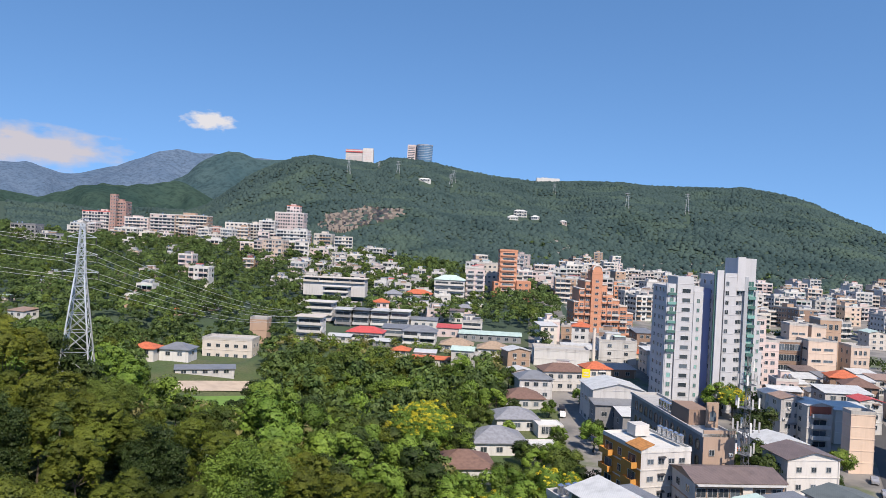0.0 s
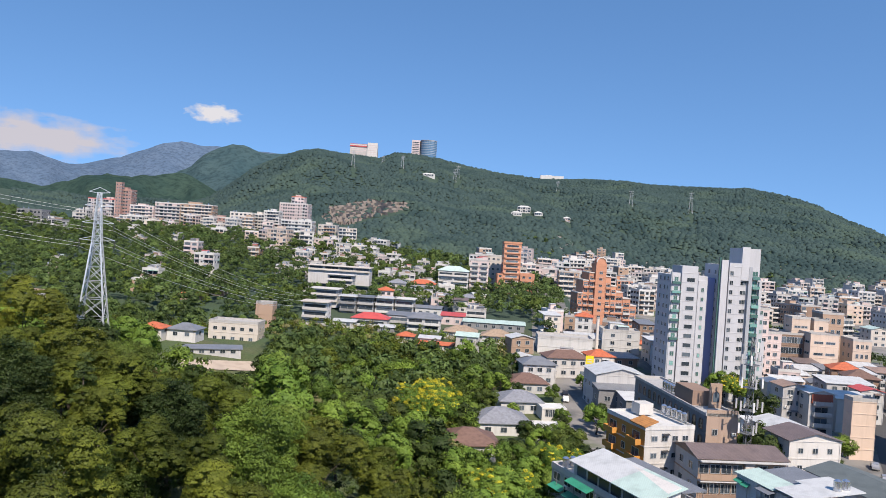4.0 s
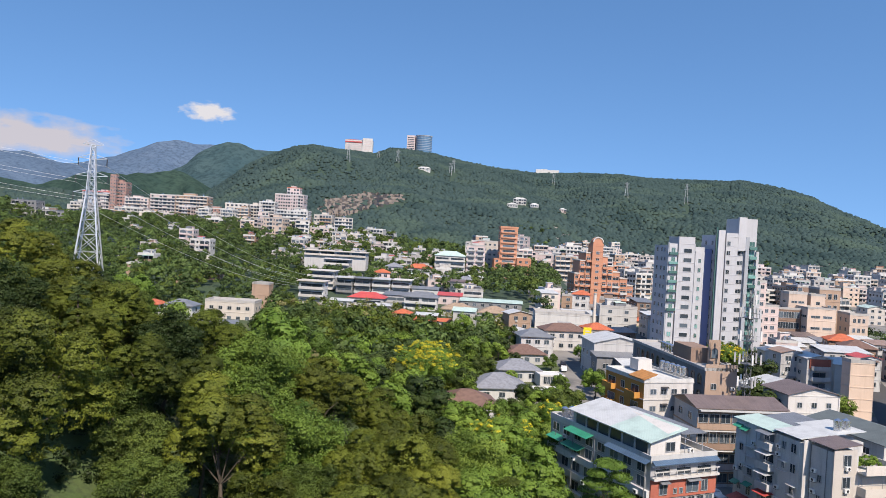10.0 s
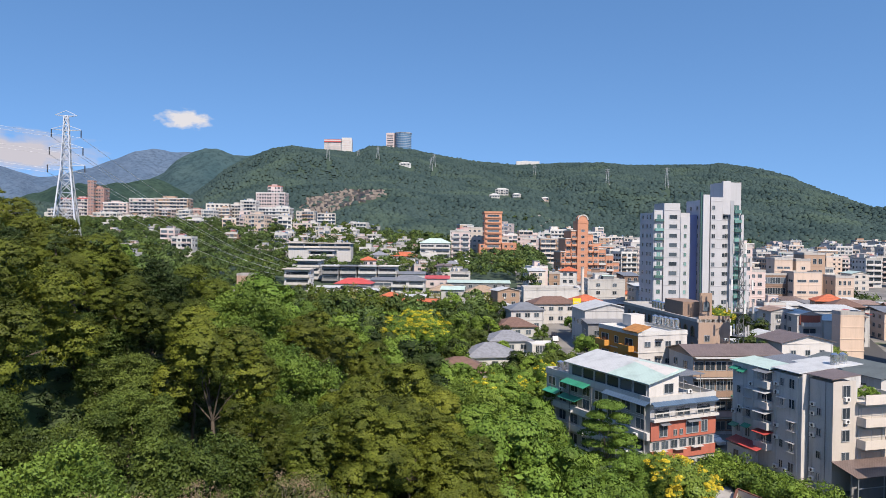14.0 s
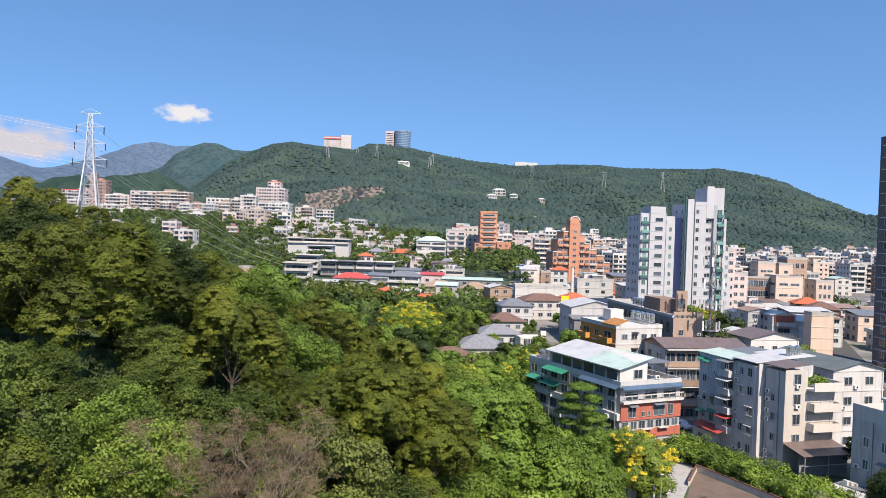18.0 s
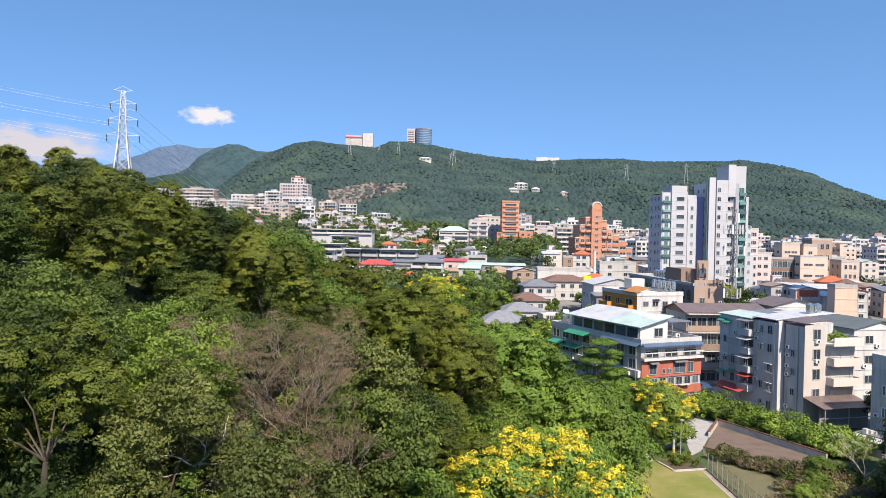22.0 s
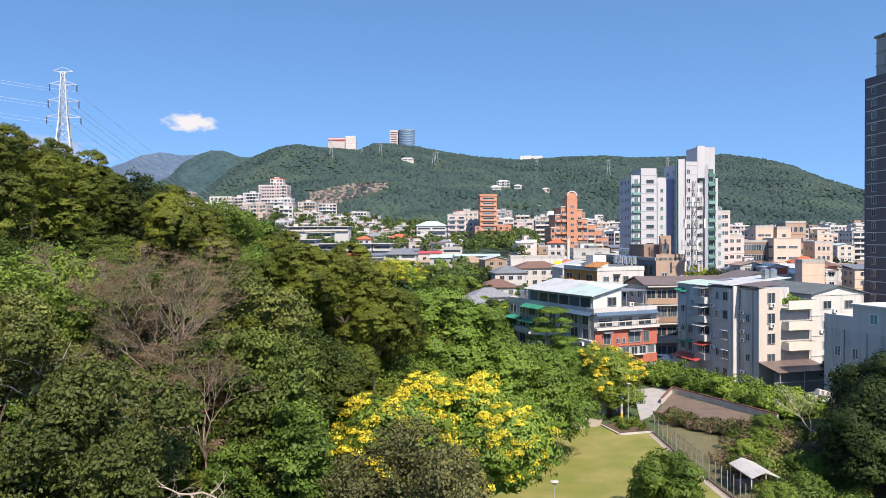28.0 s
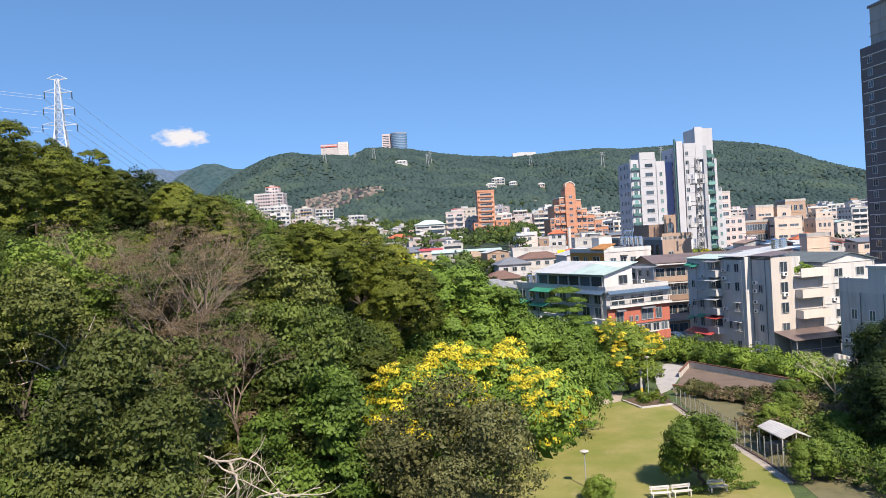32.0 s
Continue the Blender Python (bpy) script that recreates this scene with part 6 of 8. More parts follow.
house("white four-storey block with deep balconies and a green roof", -47, 468, 16.5, 19, 12, 4, 3, wall=M_PALE, fh=3.5, bal=2, bal_w=0.98, bal_mat=M_WHITE, roof="hip", roof_mat=M_MINT, name="apartment_block")
house("grey-pink six-storey apartment block", -31.5, 480, 17, 12, 12, 6, 3, wall=M_PINK, fh=3.4, bal=2, bal_w=0.8, bal_mat=M_GREY, name="apartment_block")
house("cream and grey stepped apartment block", -24, 512, 20, 18, 14, 6, 3, wall=M_CREAM, fh=3.4, nf=5, name="apartment_block")


def far_flats(label, x, y, z, w, d, floors, wall, fh=3.3, name="apartment_block", rows=2, bal=None, yaw=3, roof_mat=None):
    """A far block of flats: window bands on each floor between piers, balcony fronts, roof huts."""
    PLOTS.append((x, y, max(w, d), max(w, d)))
    e = building(name, label, x, y, z, w, d, floors, yaw, wall, fh, sides=(), roof_mat=roof_mat or M_CONCL, group="hillside apartments", sink=8)
    pane_rows(e, w, d, floors, fh, ("front", "right"), round(x * 3 + y))
    for k in range(floors):
        if bal:
            Shape().box(-w * 0.46, -d / 2 - 1.2, k * fh - 0.1, w * 0.46, -d / 2 - 0.12, k * fh + 0.85).part("balcony", bal, e)
    return e


far_flats("pink stepped apartment building on the hillside", -235, 720, 53, 29, 16, 7, M_PINK, 3.2)
far_flats("pink lift tower of the hillside apartments", -235, 729, 53, 13, 10, 9, M_PINK, 3.3, "apartment_tower", roof_mat=M_RED)
far_flats("reddish-brown spired apartment tower", -414, 720, 52, 12, 12, 8, M_BRICKP, 3.4, "apartment_tower", roof_mat=M_BRICKP)
far_flats("reddish-brown stair turret beside the tower", -419, 712, 52, 6, 6, 10, M_BRICKP, 3.4, "apartment_tower", roof_mat=M_BRICKP)
far_flats("pinkish white apartment block under a red roof", -437, 716, 48, 29, 14, 6, M_PINK, 3.4, bal=M_OLDW, roof_mat=M_RTIN)
far_flats("pinkish brown apartment block with long balconies", -379, 690, 41, 24, 14, 7, M_PINK, 3.2, bal=M_CREAM)
far_flats("brown and white apartment block with deep balconies", -353, 692, 42, 26, 14, 8, M_PINK, 3.2, bal=M_OLDW)
far_flats("brown and white apartment block with deep balconies", -322, 688, 42, 32, 14, 8, M_TAN, 3.2, bal=M_CREAM)
far_flats("low reddish block between the flats", -295, 686, 44, 17, 12, 4, M_BRICKP, 3.2)
far_flats("cream apartment block on the hillside", -277, 688, 44, 22, 12, 6, M_CREAM, 3.1)
far_flats("cream stair block on the hillside", -259, 690, 44, 10, 12, 6, M_CREAM, 3.0)
far_flats("white apartment block on the hillside", -246, 686, 44, 15, 12, 7, M_OLDW, 3.1)
far_flats("grey and white terraced flats below the pink tower", -206, 640, 39, 28, 14, 6, M_PALE, 3.1, bal=M_OLDW)
far_flats("long low white house before the flats", -267, 620, 36, 19, 10, 3, M_OLDW, 3.4, bal=M_OLDW)
far_flats("dark slate-roofed block on the wooded slope", -404, 560, 32, 21, 12, 6, M_DGREY, 3.4, roof_mat=M_GTIN)
far_flats("white house with a dark roof on the wooded slope", -382, 556, 38, 18, 10, 2, M_OLDW, 3.8, roof_mat=M_GTIN)
far_flats("grey and white block among the trees", -340, 600, 33, 16, 12, 3, M_PALE, 3.2, bal=M_OLDW)
far_flats("small pinkish house among the trees", -228, 480, 31, 10, 9, 2, M_PINK, 3.1)
far_flats("small white house among the trees", -191, 420, 26, 12, 9, 2, M_OLDW, 3.1)
far_flats("small white house among the trees", -203, 380, 17, 9, 8, 2, M_OLDW, 3.3)


_hill = random.Random(44)
for k in range(22):
    far_flats("stepped apartment house wedged between the hillside flats", -432 + 9.6 * k + _hill.uniform(-3, 3), _hill.uniform(655, 676), _hill.uniform(37, 41), _hill.uniform(7, 13), 9, _hill.randint(3, 6), _hill.choice((M_PINK, M_OLDW, M_WHITE, M_CREAM, M_TAN, M_OLDW)), 3.1, bal=_hill.choice((None, M_OLDW, M_CREAM)), yaw=_hill.uniform(-10, 14))
for k in range(20):
    far_flats("white stepped house on the slope below the bare terraces", -205 + 5.6 * k + _hill.uniform(-3, 3), 640 - 3.2 * k + _hill.uniform(-14, 14), 36 - 0.75 * k + _hill.uniform(-1, 2), _hill.uniform(7, 12), 9, _hill.randint(2, 4), _hill.choice((M_WHITE, M_OLDW, M_WHITE, M_PINK, M_CREAM)), 3.1, yaw=_hill.uniform(-10, 14))


def far_block(x, y, rnd, floors, walls, w=None, d=None, roofs=(None,)):
    w = w or rnd.uniform(9, 17)
    d = d or rnd.uniform(9, 14)
    if not clear(x, y, max(w, d)):
        return False
    PLOTS.append((x, y, max(w, d), max(w, d)))
    wall = rnd.choice(walls)
    rm = rnd.choice(roofs)
    label = {"white_render": "white", "weathered_white": "weathered white", "pale_grey_render": "pale grey", "grey_cement": "grey cement", "dark_cement": "dark cement", "cream_tile": "cream-tiled", "beige_tile": "beige-tiled",
             "pink_tile": "pink-tiled", "brown_tile": "brown-tiled", "tan_tile": "tan", "orange_tile": "orange-tiled", "red_brick_tile": "red-brick"}[wall.name]
    z = ground_z(x, y) - 0.5
    yaw = rnd.uniform(-12, 22)
    fh = 3.2
    if y > 430 or floors > 4:
        e = building("apartment_block", f"{label} apartment block among the town buildings", x, y, z, w, d, floors, yaw, wall, fh, sides=(), roof_mat=rnd.choice((M_CONC, M_CONCL, M_CONC)), group="town blocks", sink=6)
        side = "left" if x > 0 else "right"
        pane_rows(e, w, d, floors, fh, ("front", side) if y < 640 else ("front",), rnd.randrange(9999))
        for k in range(1, floors if y < 700 else 1):
            if rnd.random() < 0.5:
                Shape().box(-w * 0.42, -d / 2 - 1.1, k * fh - 0.1, w * 0.42, -d / 2 - 0.12, k * fh + 0.8).part("balcony", rnd.choice((wall, M_OLDW, M_PALE)), e)
    else:
        roof = rnd.choice(("flat", "flat", "shed", "gable", "gable_y", "hip"))
        mats = {"flat": (M_CONC, M_CONCL), "hip": (M_BRROOF, M_GRROOF, M_ORROOF)}.get(roof, (M_WTIN, M_GTIN, M_BTIN, M_WTIN, M_RTIN, M_RUST, M_WTIN, M_GTIN, M_MINT))
        building("house", f"{label} low town house with a weathered roof", x, y, z, w, d, floors, yaw, wall, 3.1, max(2, int(w / 4)), 2,
                 sides=("front", "left") if x > 0 else ("front", "right"), roof=roof, roof_mat=rnd.choice(mats), group="town houses")
    return True


def clear(x, y, size):
    return all(abs(x - a) > (w + size) / 2 + 0.8 or abs(y - b) > (d + size) / 2 + 0.8 for a, b, w, d in PLOTS)


def quarter(seed, count, x0, x1, y0, y1, floors, walls, small=False):
    rnd = random.Random(seed)
    made = tries = 0
    while made < count and tries < count * 14:
        tries += 1
        x, y = rnd.uniform(x0, x1), rnd.uniform(y0, y1)
        size = (rnd.uniform(7, 11), rnd.uniform(7, 10)) if small else (None, None)
        made += far_block(x, y, rnd, rnd.randint(*floors), walls, *size)


LIGHTS = (M_OLDW, M_PALE, M_BEIGE, M_CREAM, M_PINK, M_PINK, M_TAN)
MIXED = (M_OLDW, M_PALE, M_GREY, M_CREAM, M_TAN, M_PINK, M_BROWN, M_BEIGE)
quarter(2, 16, -250, -120, 560, 690, (3, 5), LIGHTS)
quarter(3, 34, -160, -62, 450, 600, (2, 3), (M_OLDW, M_OLDW, M_PALE, M_PINK, M_GREY), True)
quarter(4, 26, -40, 40, 500, 660, (3, 6), (M_OLDW, M_PALE, M_PINK, M_CREAM, M_TAN, M_PINK))
quarter(5, 18, 42, 130, 480, 600, (4, 6), (M_ORANGE, M_PINK, M_OLDW, M_BROWN, M_PALE))
quarter(6, 34, 40, 150, 560, 800, (4, 6), MIXED)
quarter(7, 62, 140, 330, 400, 640, (3, 5), MIXED)
quarter(8, 64, 170, 440, 620, 800, (3, 5), LIGHTS + (M_GREY, M_PALE))
quarter(9, 32, -22, 62, 262, 345, (1, 3), MIXED, True)
quarter(10, 32, 84, 170, 226, 318, (2, 3), MIXED, True)
quarter(11, 12, -75, -25, 345, 420, (2, 3), LIGHTS, True)
quarter(12, 22, -320, -130, 300, 560, (1, 2), MIXED, True)
quarter(13, 12, 60, 110, 800, 880, (3, 5), LIGHTS, True)


# ---------- hilltop ----------
def hilltop():
    building("hotel", "white hilltop hotel with a red-trimmed roof", -456, 1965, 259, 74, 26, 7, 8, M_WHITE, 4.4, 0, 0, sides=(), extras=False, roof_mat=M_RTIN, sink=30)
    e = bpy.context.scene.objects["hotel"]
    Shape().box(-37.4, -14.5, 24, 8, -13.2, 27).part("red_fascia", M_RTIN, e)
    Shape().box(10, -18, -30, 37, -13.003, 36).part("wing", M_WHITE, e)
    for k in range(6):
        put("window", band_mesh(40, 1.6, M_PINK), e, -14, -13.02, 2 + 4.2 * k)
        put("window", band_mesh(20, 1.6, M_PINK), e, 23, -18.02, 5 + 4.6 * k)
    e = thing("hotel_tower", "round blue-glass hilltop tower beside a pinkish slab", "tower", -286, 2010, 272)
    Shape().bar((0, 0, -30), (0, 0, 42), 22, sides=28).part("drum", plain_mat("blue_glass_wall", (0.10, 0.20, 0.30), 0.25, 0.2), e)
    for k in range(9):
        Shape().bar((0, 0, 3 + 4.6 * k), (0, 0, 4 + 4.6 * k), 22.4, sides=28).part("floor_ring", M_TOWERG, e)
    Shape().bar((0, 0, 42), (0, 0, 43.5), 22.8, sides=28).part("rim", M_TOWERG, e)
    Shape().box(-46, -8, -30, -24, 14, 43).part("slab_block", M_PINK, e)
    for k in range(8):
        put("window", band_mesh(18, 2.0, M_GLASS), e, -35, -8.02, 2 + 4.8 * k)
    for name, label, az, el, w, d, fl, wall in (("villa", "white villa on the wooded slope", -0.95, 2.5, 15, 10, 1, M_OLDW), ("villa", "white villa on the wooded slope", -0.4, 2.72, 19, 10, 2, M_OLDW),
                                                ("villa", "pale villa on the wooded slope", 0.75, 2.55, 12, 9, 1, M_PALE), ("villa", "pinkish villa on the wooded slope", 2.9, 2.3, 10, 8, 1, M_PINK),
                                                ("villa", "small white house high on the wooded slope", -7.9, 5.0, 22, 10, 1, M_PALE)):
        x, y, z = on_slope(az, el)
        CLEARINGS.append((az, math.hypot(x, y), w))
        e = building(name, label, x, y, z, w, d, fl, 4, wall, 4, 0, 0, sides=(), sink=25, extras=False, parapet=0.4, roof="hip", roof_mat=M_CONCL)
        pane_rows(e, w, d, fl, 4, ("front",), round(w * 10 + az * 7))
    building("hill_station", "long pale building on the ridge", 52, 1945, 227, 60, 14, 1, 4, M_PALE, 3.4, 0, 0, sides=(), sink=25, roof_mat=M_CONCL)
    # small pylons along the slope
    for az, el, h in ((-13.8, 5.3, 30), (-11.5, 5.75, 15), (-10.0, 5.5, 24), (-5.88, 4.7, 24), (-5.65, 5.0, 24), (2.1, 4.4, 22), (7.6, 3.6, 26), (11.9, 3.3, 34)):
        x, y, z = on_slope(az, el)
        CLEARINGS.append((az, math.hypot(x, y), 7))
        p = thing("power_pylon", "small grey lattice pylon on the far slope", "pylon", x, y, z, 0, "far pylons")
        for sx in (-1, 1):
            for sy in (-1, 1):
                Shape().bar((sx * 3.2, sy * 3.2, -4), (sx * 0.5, sy * 0.5, h), 0.28, 0.18).part("pylon_leg", M_TOWERG, p)
        for zz in (h * 0.72, h * 0.84, h * 0.95):
            Shape().bar((-4, 0, zz), (4, 0, zz), 0.24).part("cross_arm", M_TOWERG, p)
    # terraced bare slope
    mat = plain_mat("bare_terrace_earth", (0.20, 0.17, 0.15), 0.95, 0, 0.12, 0.75)
    rows = 16
    for k in range(rows):
        u = k / rows
        el = 1.0 + 2.0 * u
        a0 = lerp(el, (0.9, 1.3, 2.15, 2.9, 3.1), (-14.3, -16.0, -15.4, -12.6, -11.0))
        a1 = lerp(el, (0.9, 1.45, 2.5, 3.1), (-13.9, -12.7, -9.3, -9.5))
        n = 26
        v, f = [], []
        for j in range(n + 1):
            az = a0 + (a1 - a0) * j / n
            x, y, z = on_slope(az, el + 0.10 * noise.noise((j * 0.35, k * 1.7, 0)))
            r = math.hypot(x, y)
            bump = 1.6 * noise.noise((j * 0.9, k * 2.3, 3))
            for dr, dz in ((-1, -6), (0, 2.6), (16, 3.0), (16, -8)):
                v.append((x * (r + dr) / r, y * (r + dr) / r, z + dz + bump))
        for j in range(n):
            f += [(4 * j + q, 4 * j + 4 + q, 4 * j + 5 + q, 4 * j + 1 + q) for q in range(3)]
        tagged(link_mesh("hillside_terrace", v, f, mat), "bare brown terraced cut in the wooded slope", "terrace", kind="structure")


CLEARINGS = []


def on_slope(az, el):
    """Place on the mountain's face seen at this bearing and height from over the garden."""
    sa, ca, te = math.sin(radians(az)), math.cos(radians(az)), math.tan(radians(el))
    for k in range(1, 300):
        r = 560 + 5 * k
        x, y = r * sa - 1.7, r * ca - 1.1
        z = ground_z(x, y)
        if z > 43.4 + r * te:
            return x, y, z
    return 1950 * sa, 1950 * ca, 43.4 + 1950 * te


hilltop()


def clouds():
    """Soft cloud backdrops, far behind the mountains."""
    for label, az, el, w, h, seed in (("small white cumulus cloud", -24.2, 8.2, 390, 140, 1.0), ("low bank of pale cloud over the range", -36.0, 5.2, 1250, 300, 4.0)):
        m = bpy.data.materials.new("cloud_vapour")
        m.use_nodes = True
        t = m.node_tree
        t.nodes.clear()
        co = t.nodes.new("ShaderNodeTexCoord").outputs["Object"]
        sx = t.nodes.new("ShaderNodeMapping")
        sx.inputs["Scale"].default_value = (2 / w, 2 / h, 1)
        t.links.new(co, sx.inputs["Vector"])
        gr = t.nodes.new("ShaderNodeTexGradient")
        gr.gradient_type = "SPHERICAL"
        wn = t.nodes.new("ShaderNodeTexNoise")
        wn.inputs["Scale"].default_value, wn.inputs["Detail"].default_value = 2.1, 5.0
        sh = t.nodes.new("ShaderNodeMapping")
        sh.inputs["Location"].default_value = (seed * 3.1, seed * 1.7, 0)
        t.links.new(sx.outputs[0], sh.inputs["Vector"])
        t.links.new(sh.outputs[0], wn.inputs["Vector"])
        ctr = t.nodes.new("ShaderNodeVectorMath")
        ctr.operation = "MULTIPLY_ADD"
        ctr.inputs[1].default_value = (0.9, 0.9, 0)
        ctr.inputs[2].default_value = (-0.45, -0.45, 0)
        t.links.new(wn.outputs["Color"], ctr.inputs[0])
        wv = t.nodes.new("ShaderNodeVectorMath")
        wv.operation = "ADD"
        t.links.new(sx.outputs[0], wv.inputs[0])
        t.links.new(ctr.outputs[0], wv.inputs[1])
        t.links.new(wv.outputs[0], gr.inputs["Vector"])
        off = t.nodes.new("ShaderNodeMapping")
        off.inputs["Location"].default_value = (seed * 100, seed * 37, 0)
        off.inputs["Scale"].default_value = (1, 1.5, 1)
        t.links.new(co, off.inputs["Vector"])
        n = _noise(t, off.outputs[0], 0.016 if w < 500 else 0.006, 7, 0.6)
        add = t.nodes.new("ShaderNodeMath")
        add.operation = "MULTIPLY_ADD"
        t.links.new(n, add.inputs[0])
        add.inputs[1].default_value = 0.9
        t.links.new(gr.outputs["Fac"], add.inputs[2])
        alpha = _ramp(t, add.outputs[0], 0.6, 1.05, 0.0, 0.92)
        # the card glows by itself, in place of sunlight on vapour
        em = t.nodes.new("ShaderNodeEmission")
        em.inputs["Strength"].default_value = 0.5 if w < 500 else 0.42
        em.inputs["Color"].default_value = (0.90, 0.93, 1.0, 1) if w < 500 else (0.84, 0.84, 0.95, 1)
        tr = t.nodes.new("ShaderNodeBsdfTransparent")
        mx = t.nodes.new("ShaderNodeMixShader")
        out = t.nodes.new("ShaderNodeOutputMaterial")
        t.links.new(alpha, mx.inputs[0])
        t.links.new(tr.outputs[0], mx.inputs[1])
        t.links.new(em.outputs[0], mx.inputs[2])
        t.links.new(mx.outputs[0], out.inputs["Surface"])
        r = 4650
        c = Vector((r * math.sin(radians(az)), r * math.cos(radians(az)), 43 + r * math.tan(radians(el))))
        ob = link_mesh("cloud", [(-w / 2, -h / 2, 0), (w / 2, -h / 2, 0), (w / 2, h / 2, 0), (-w / 2, h / 2, 0)], [(0, 1, 2, 3)], m)
        ob.matrix_world = look(c, c + (c - Vector((0, 0, 43))))
        tagged(ob, label, "cloud", kind="structure")


clouds()

# ---------- garden, plot and lanes ----------
def sheet(name, pts, z, mat, label, cat, thick=0.3):
    v = [(x, y, z) for x, y in pts] + [(x, y, z - thick) for x, y in pts]
    n = len(pts)
    f = [tuple(range(n)), tuple(range(n, 2 * n))[::-1]] + [(k, n + k, n + (k + 1) % n, (k + 1) % n) for k in range(n)]
    return tagged(link_mesh(name, v, f, mat), label, cat, kind="structure")


def garden():
    sheet("lawn", [(-3, 40), (24.5, 47), (25.6, 53), (25.0, 60), (24.0, 68), (22.6, 79.8), (18.6, 78.4), (16.8, 82.6), (13.2, 80.4), (9.0, 76.2), (0, 72)], 0.08, M_LAWN, "short sunlit lawn with worn yellowish patches", "lawn")
    sheet("path", [(7.5, 76.4), (9.0, 76.3), (13.2, 80.5), (16.7, 82.7), (17.8, 88), (14, 93), (8, 84)], 0.06, M_PAVE, "pale paved terrace at the lawn's edge", "paving")
    sheet("path", [(1.5, 40), (3.0, 40), (5.2, 56), (3.4, 56)], 0.06, M_PAVE, "narrow pale garden path", "paving")
    sheet("path", [(22.0, 79.2), (22.9, 79.4), (23.5, 74), (24.2, 68), (25.1, 62), (25.8, 57), (26.2, 52), (25.2, 52), (24.8, 57), (24.1, 62), (23.2, 68), (22.5, 74)], 0.095, M_PAVE, "trodden tan strip beside the fence", "paving", 0.2)
    sheet("plot", [(24.3, 88.0), (26.7, 95.0), (29.5, 102.6), (39.0, 86.6), (31.6, 80.6)], 0.05, plain_mat("dry_soil", (0.145, 0.105, 0.085), 1.0, 0, 0.5, 0.7), "bare brown plot inside concrete walls", "plot")
    conc = plain_mat("weathered_concrete", (0.52, 0.48, 0.44), 0.9, 0, 0.9, 0.5)
    cope = plain_mat("red_brown_coping", (0.16, 0.07, 0.05), 0.9, 0, 1.5, 0.4)
    for (ax, ay), (bx, by), h in (((29.7, 103.0), (39.4, 86.6), 0.9), ((29.6, 102.8), (26.7, 95.6), 0.8), ((24.2, 88.2), (31.4, 80.8), 0.6)):
        e = thing("plot_wall", "low weathered concrete wall with a red-brown coping", "wall", ax, ay, 0, math.degrees(math.atan2(by - ay, bx - ax)), "plot walls")
        ln = math.hypot(bx - ax, by - ay)
        n = int(ln / 3)
        for k in range(n):
            Shape().box(ln * k / n + 0.015, -0.1, -0.3, ln * (k + 1) / n - 0.015, 0.1, h).part("wall_panel", conc, e)
        Shape().box(0, -0.16, h, ln, 0.16, h + 0.12).part("coping", cope, e)
    sheet("yard", [(22.2, 86), (24.0, 88.4), (26.5, 95.2), (29.3, 103.0), (30.5, 109), (24, 104)], 0.055, M_CONC, "pale concrete yard between the hut and the plot", "paving")
    sheet("verge", [(26.5, 44), (26.5, 52), (25.4, 62), (23.6, 79), (24, 88), (31.5, 80.4), (39.6, 86), (47, 78), (47, 44)], 0.03, plain_mat("rough_verge", (0.13, 0.12, 0.06), 1.0, 0, 0.8, 0.7), "rough weedy ground beyond the fence", "ground")
    # wire fence
    e = thing("fence", "rusty wire fence on thin posts along the lawn", "fence", 0, 0, 0)
    rail = Shape()
    pts = [(22.9, 80.2), (23.6, 74), (24.3, 68), (25.2, 62), (26.0, 57), (26.4, 52)]
    for (ax, ay), (bx, by) in zip(pts[:-1], pts[1:]):
        n = 4
        for k in range(n):
            x, y = ax + (bx - ax) * k / n, ay + (by - ay) * k / n
            Shape().bar((x, y, -0.2), (x, y, 2.1), 0.045, sides=6).part("post", M_STEEL, e)
        for z in (0.3, 1.1, 2.0):
            rail.bar((ax, ay, z), (bx, by, z), 0.02)
        m = int(math.hypot(bx - ax, by - ay) / 0.5)
        for k in range(m):
            x0, y0 = ax + (bx - ax) * k / m, ay + (by - ay) * k / m
            x1, y1 = ax + (bx - ax) * (k + 1) / m, ay + (by - ay) * (k + 1) / m
            rail.bar((x0, y0, 0.3), (x1, y1, 2.0), 0.008, sides=3).bar((x1, y1, 0.3), (x0, y0, 2.0), 0.008, sides=3)
    tagged(rail.part("wire_mesh", M_DARKM, e), kind="stuff")
    k = thing("kerb", "dark edging kerb along the fence", "kerb", 0, 0, 0)
    for (ax, ay), (bx, by) in zip(pts[:-1], pts[1:]):
        Shape().bar((ax - 0.3, ay, 0.1), (bx - 0.3, by, 0.1), 0.16).part("kerb_stone", M_BRROOF, k)
    # flower bed with a white kerb
    b = thing("flower_bed", "planted bed with a white painted kerb", "flower bed", 0, 0, 0)
    for a, c in (((16.9, 82.7), (18.5, 78.6)), ((18.5, 78.6), (22.6, 80.0))):
        Shape().bar((*a, 0.12), (*c, 0.12), 0.17).part("kerb_stone", M_WHITE, b)
    sheet("bed_soil", [(17.1, 83.2), (18.6, 79.0), (22.5, 80.3), (22.4, 85.5)], 0.16, plain_mat("bed_earth", (0.09, 0.06, 0.04), 1.0), "dark soil of the planted bed", "soil")
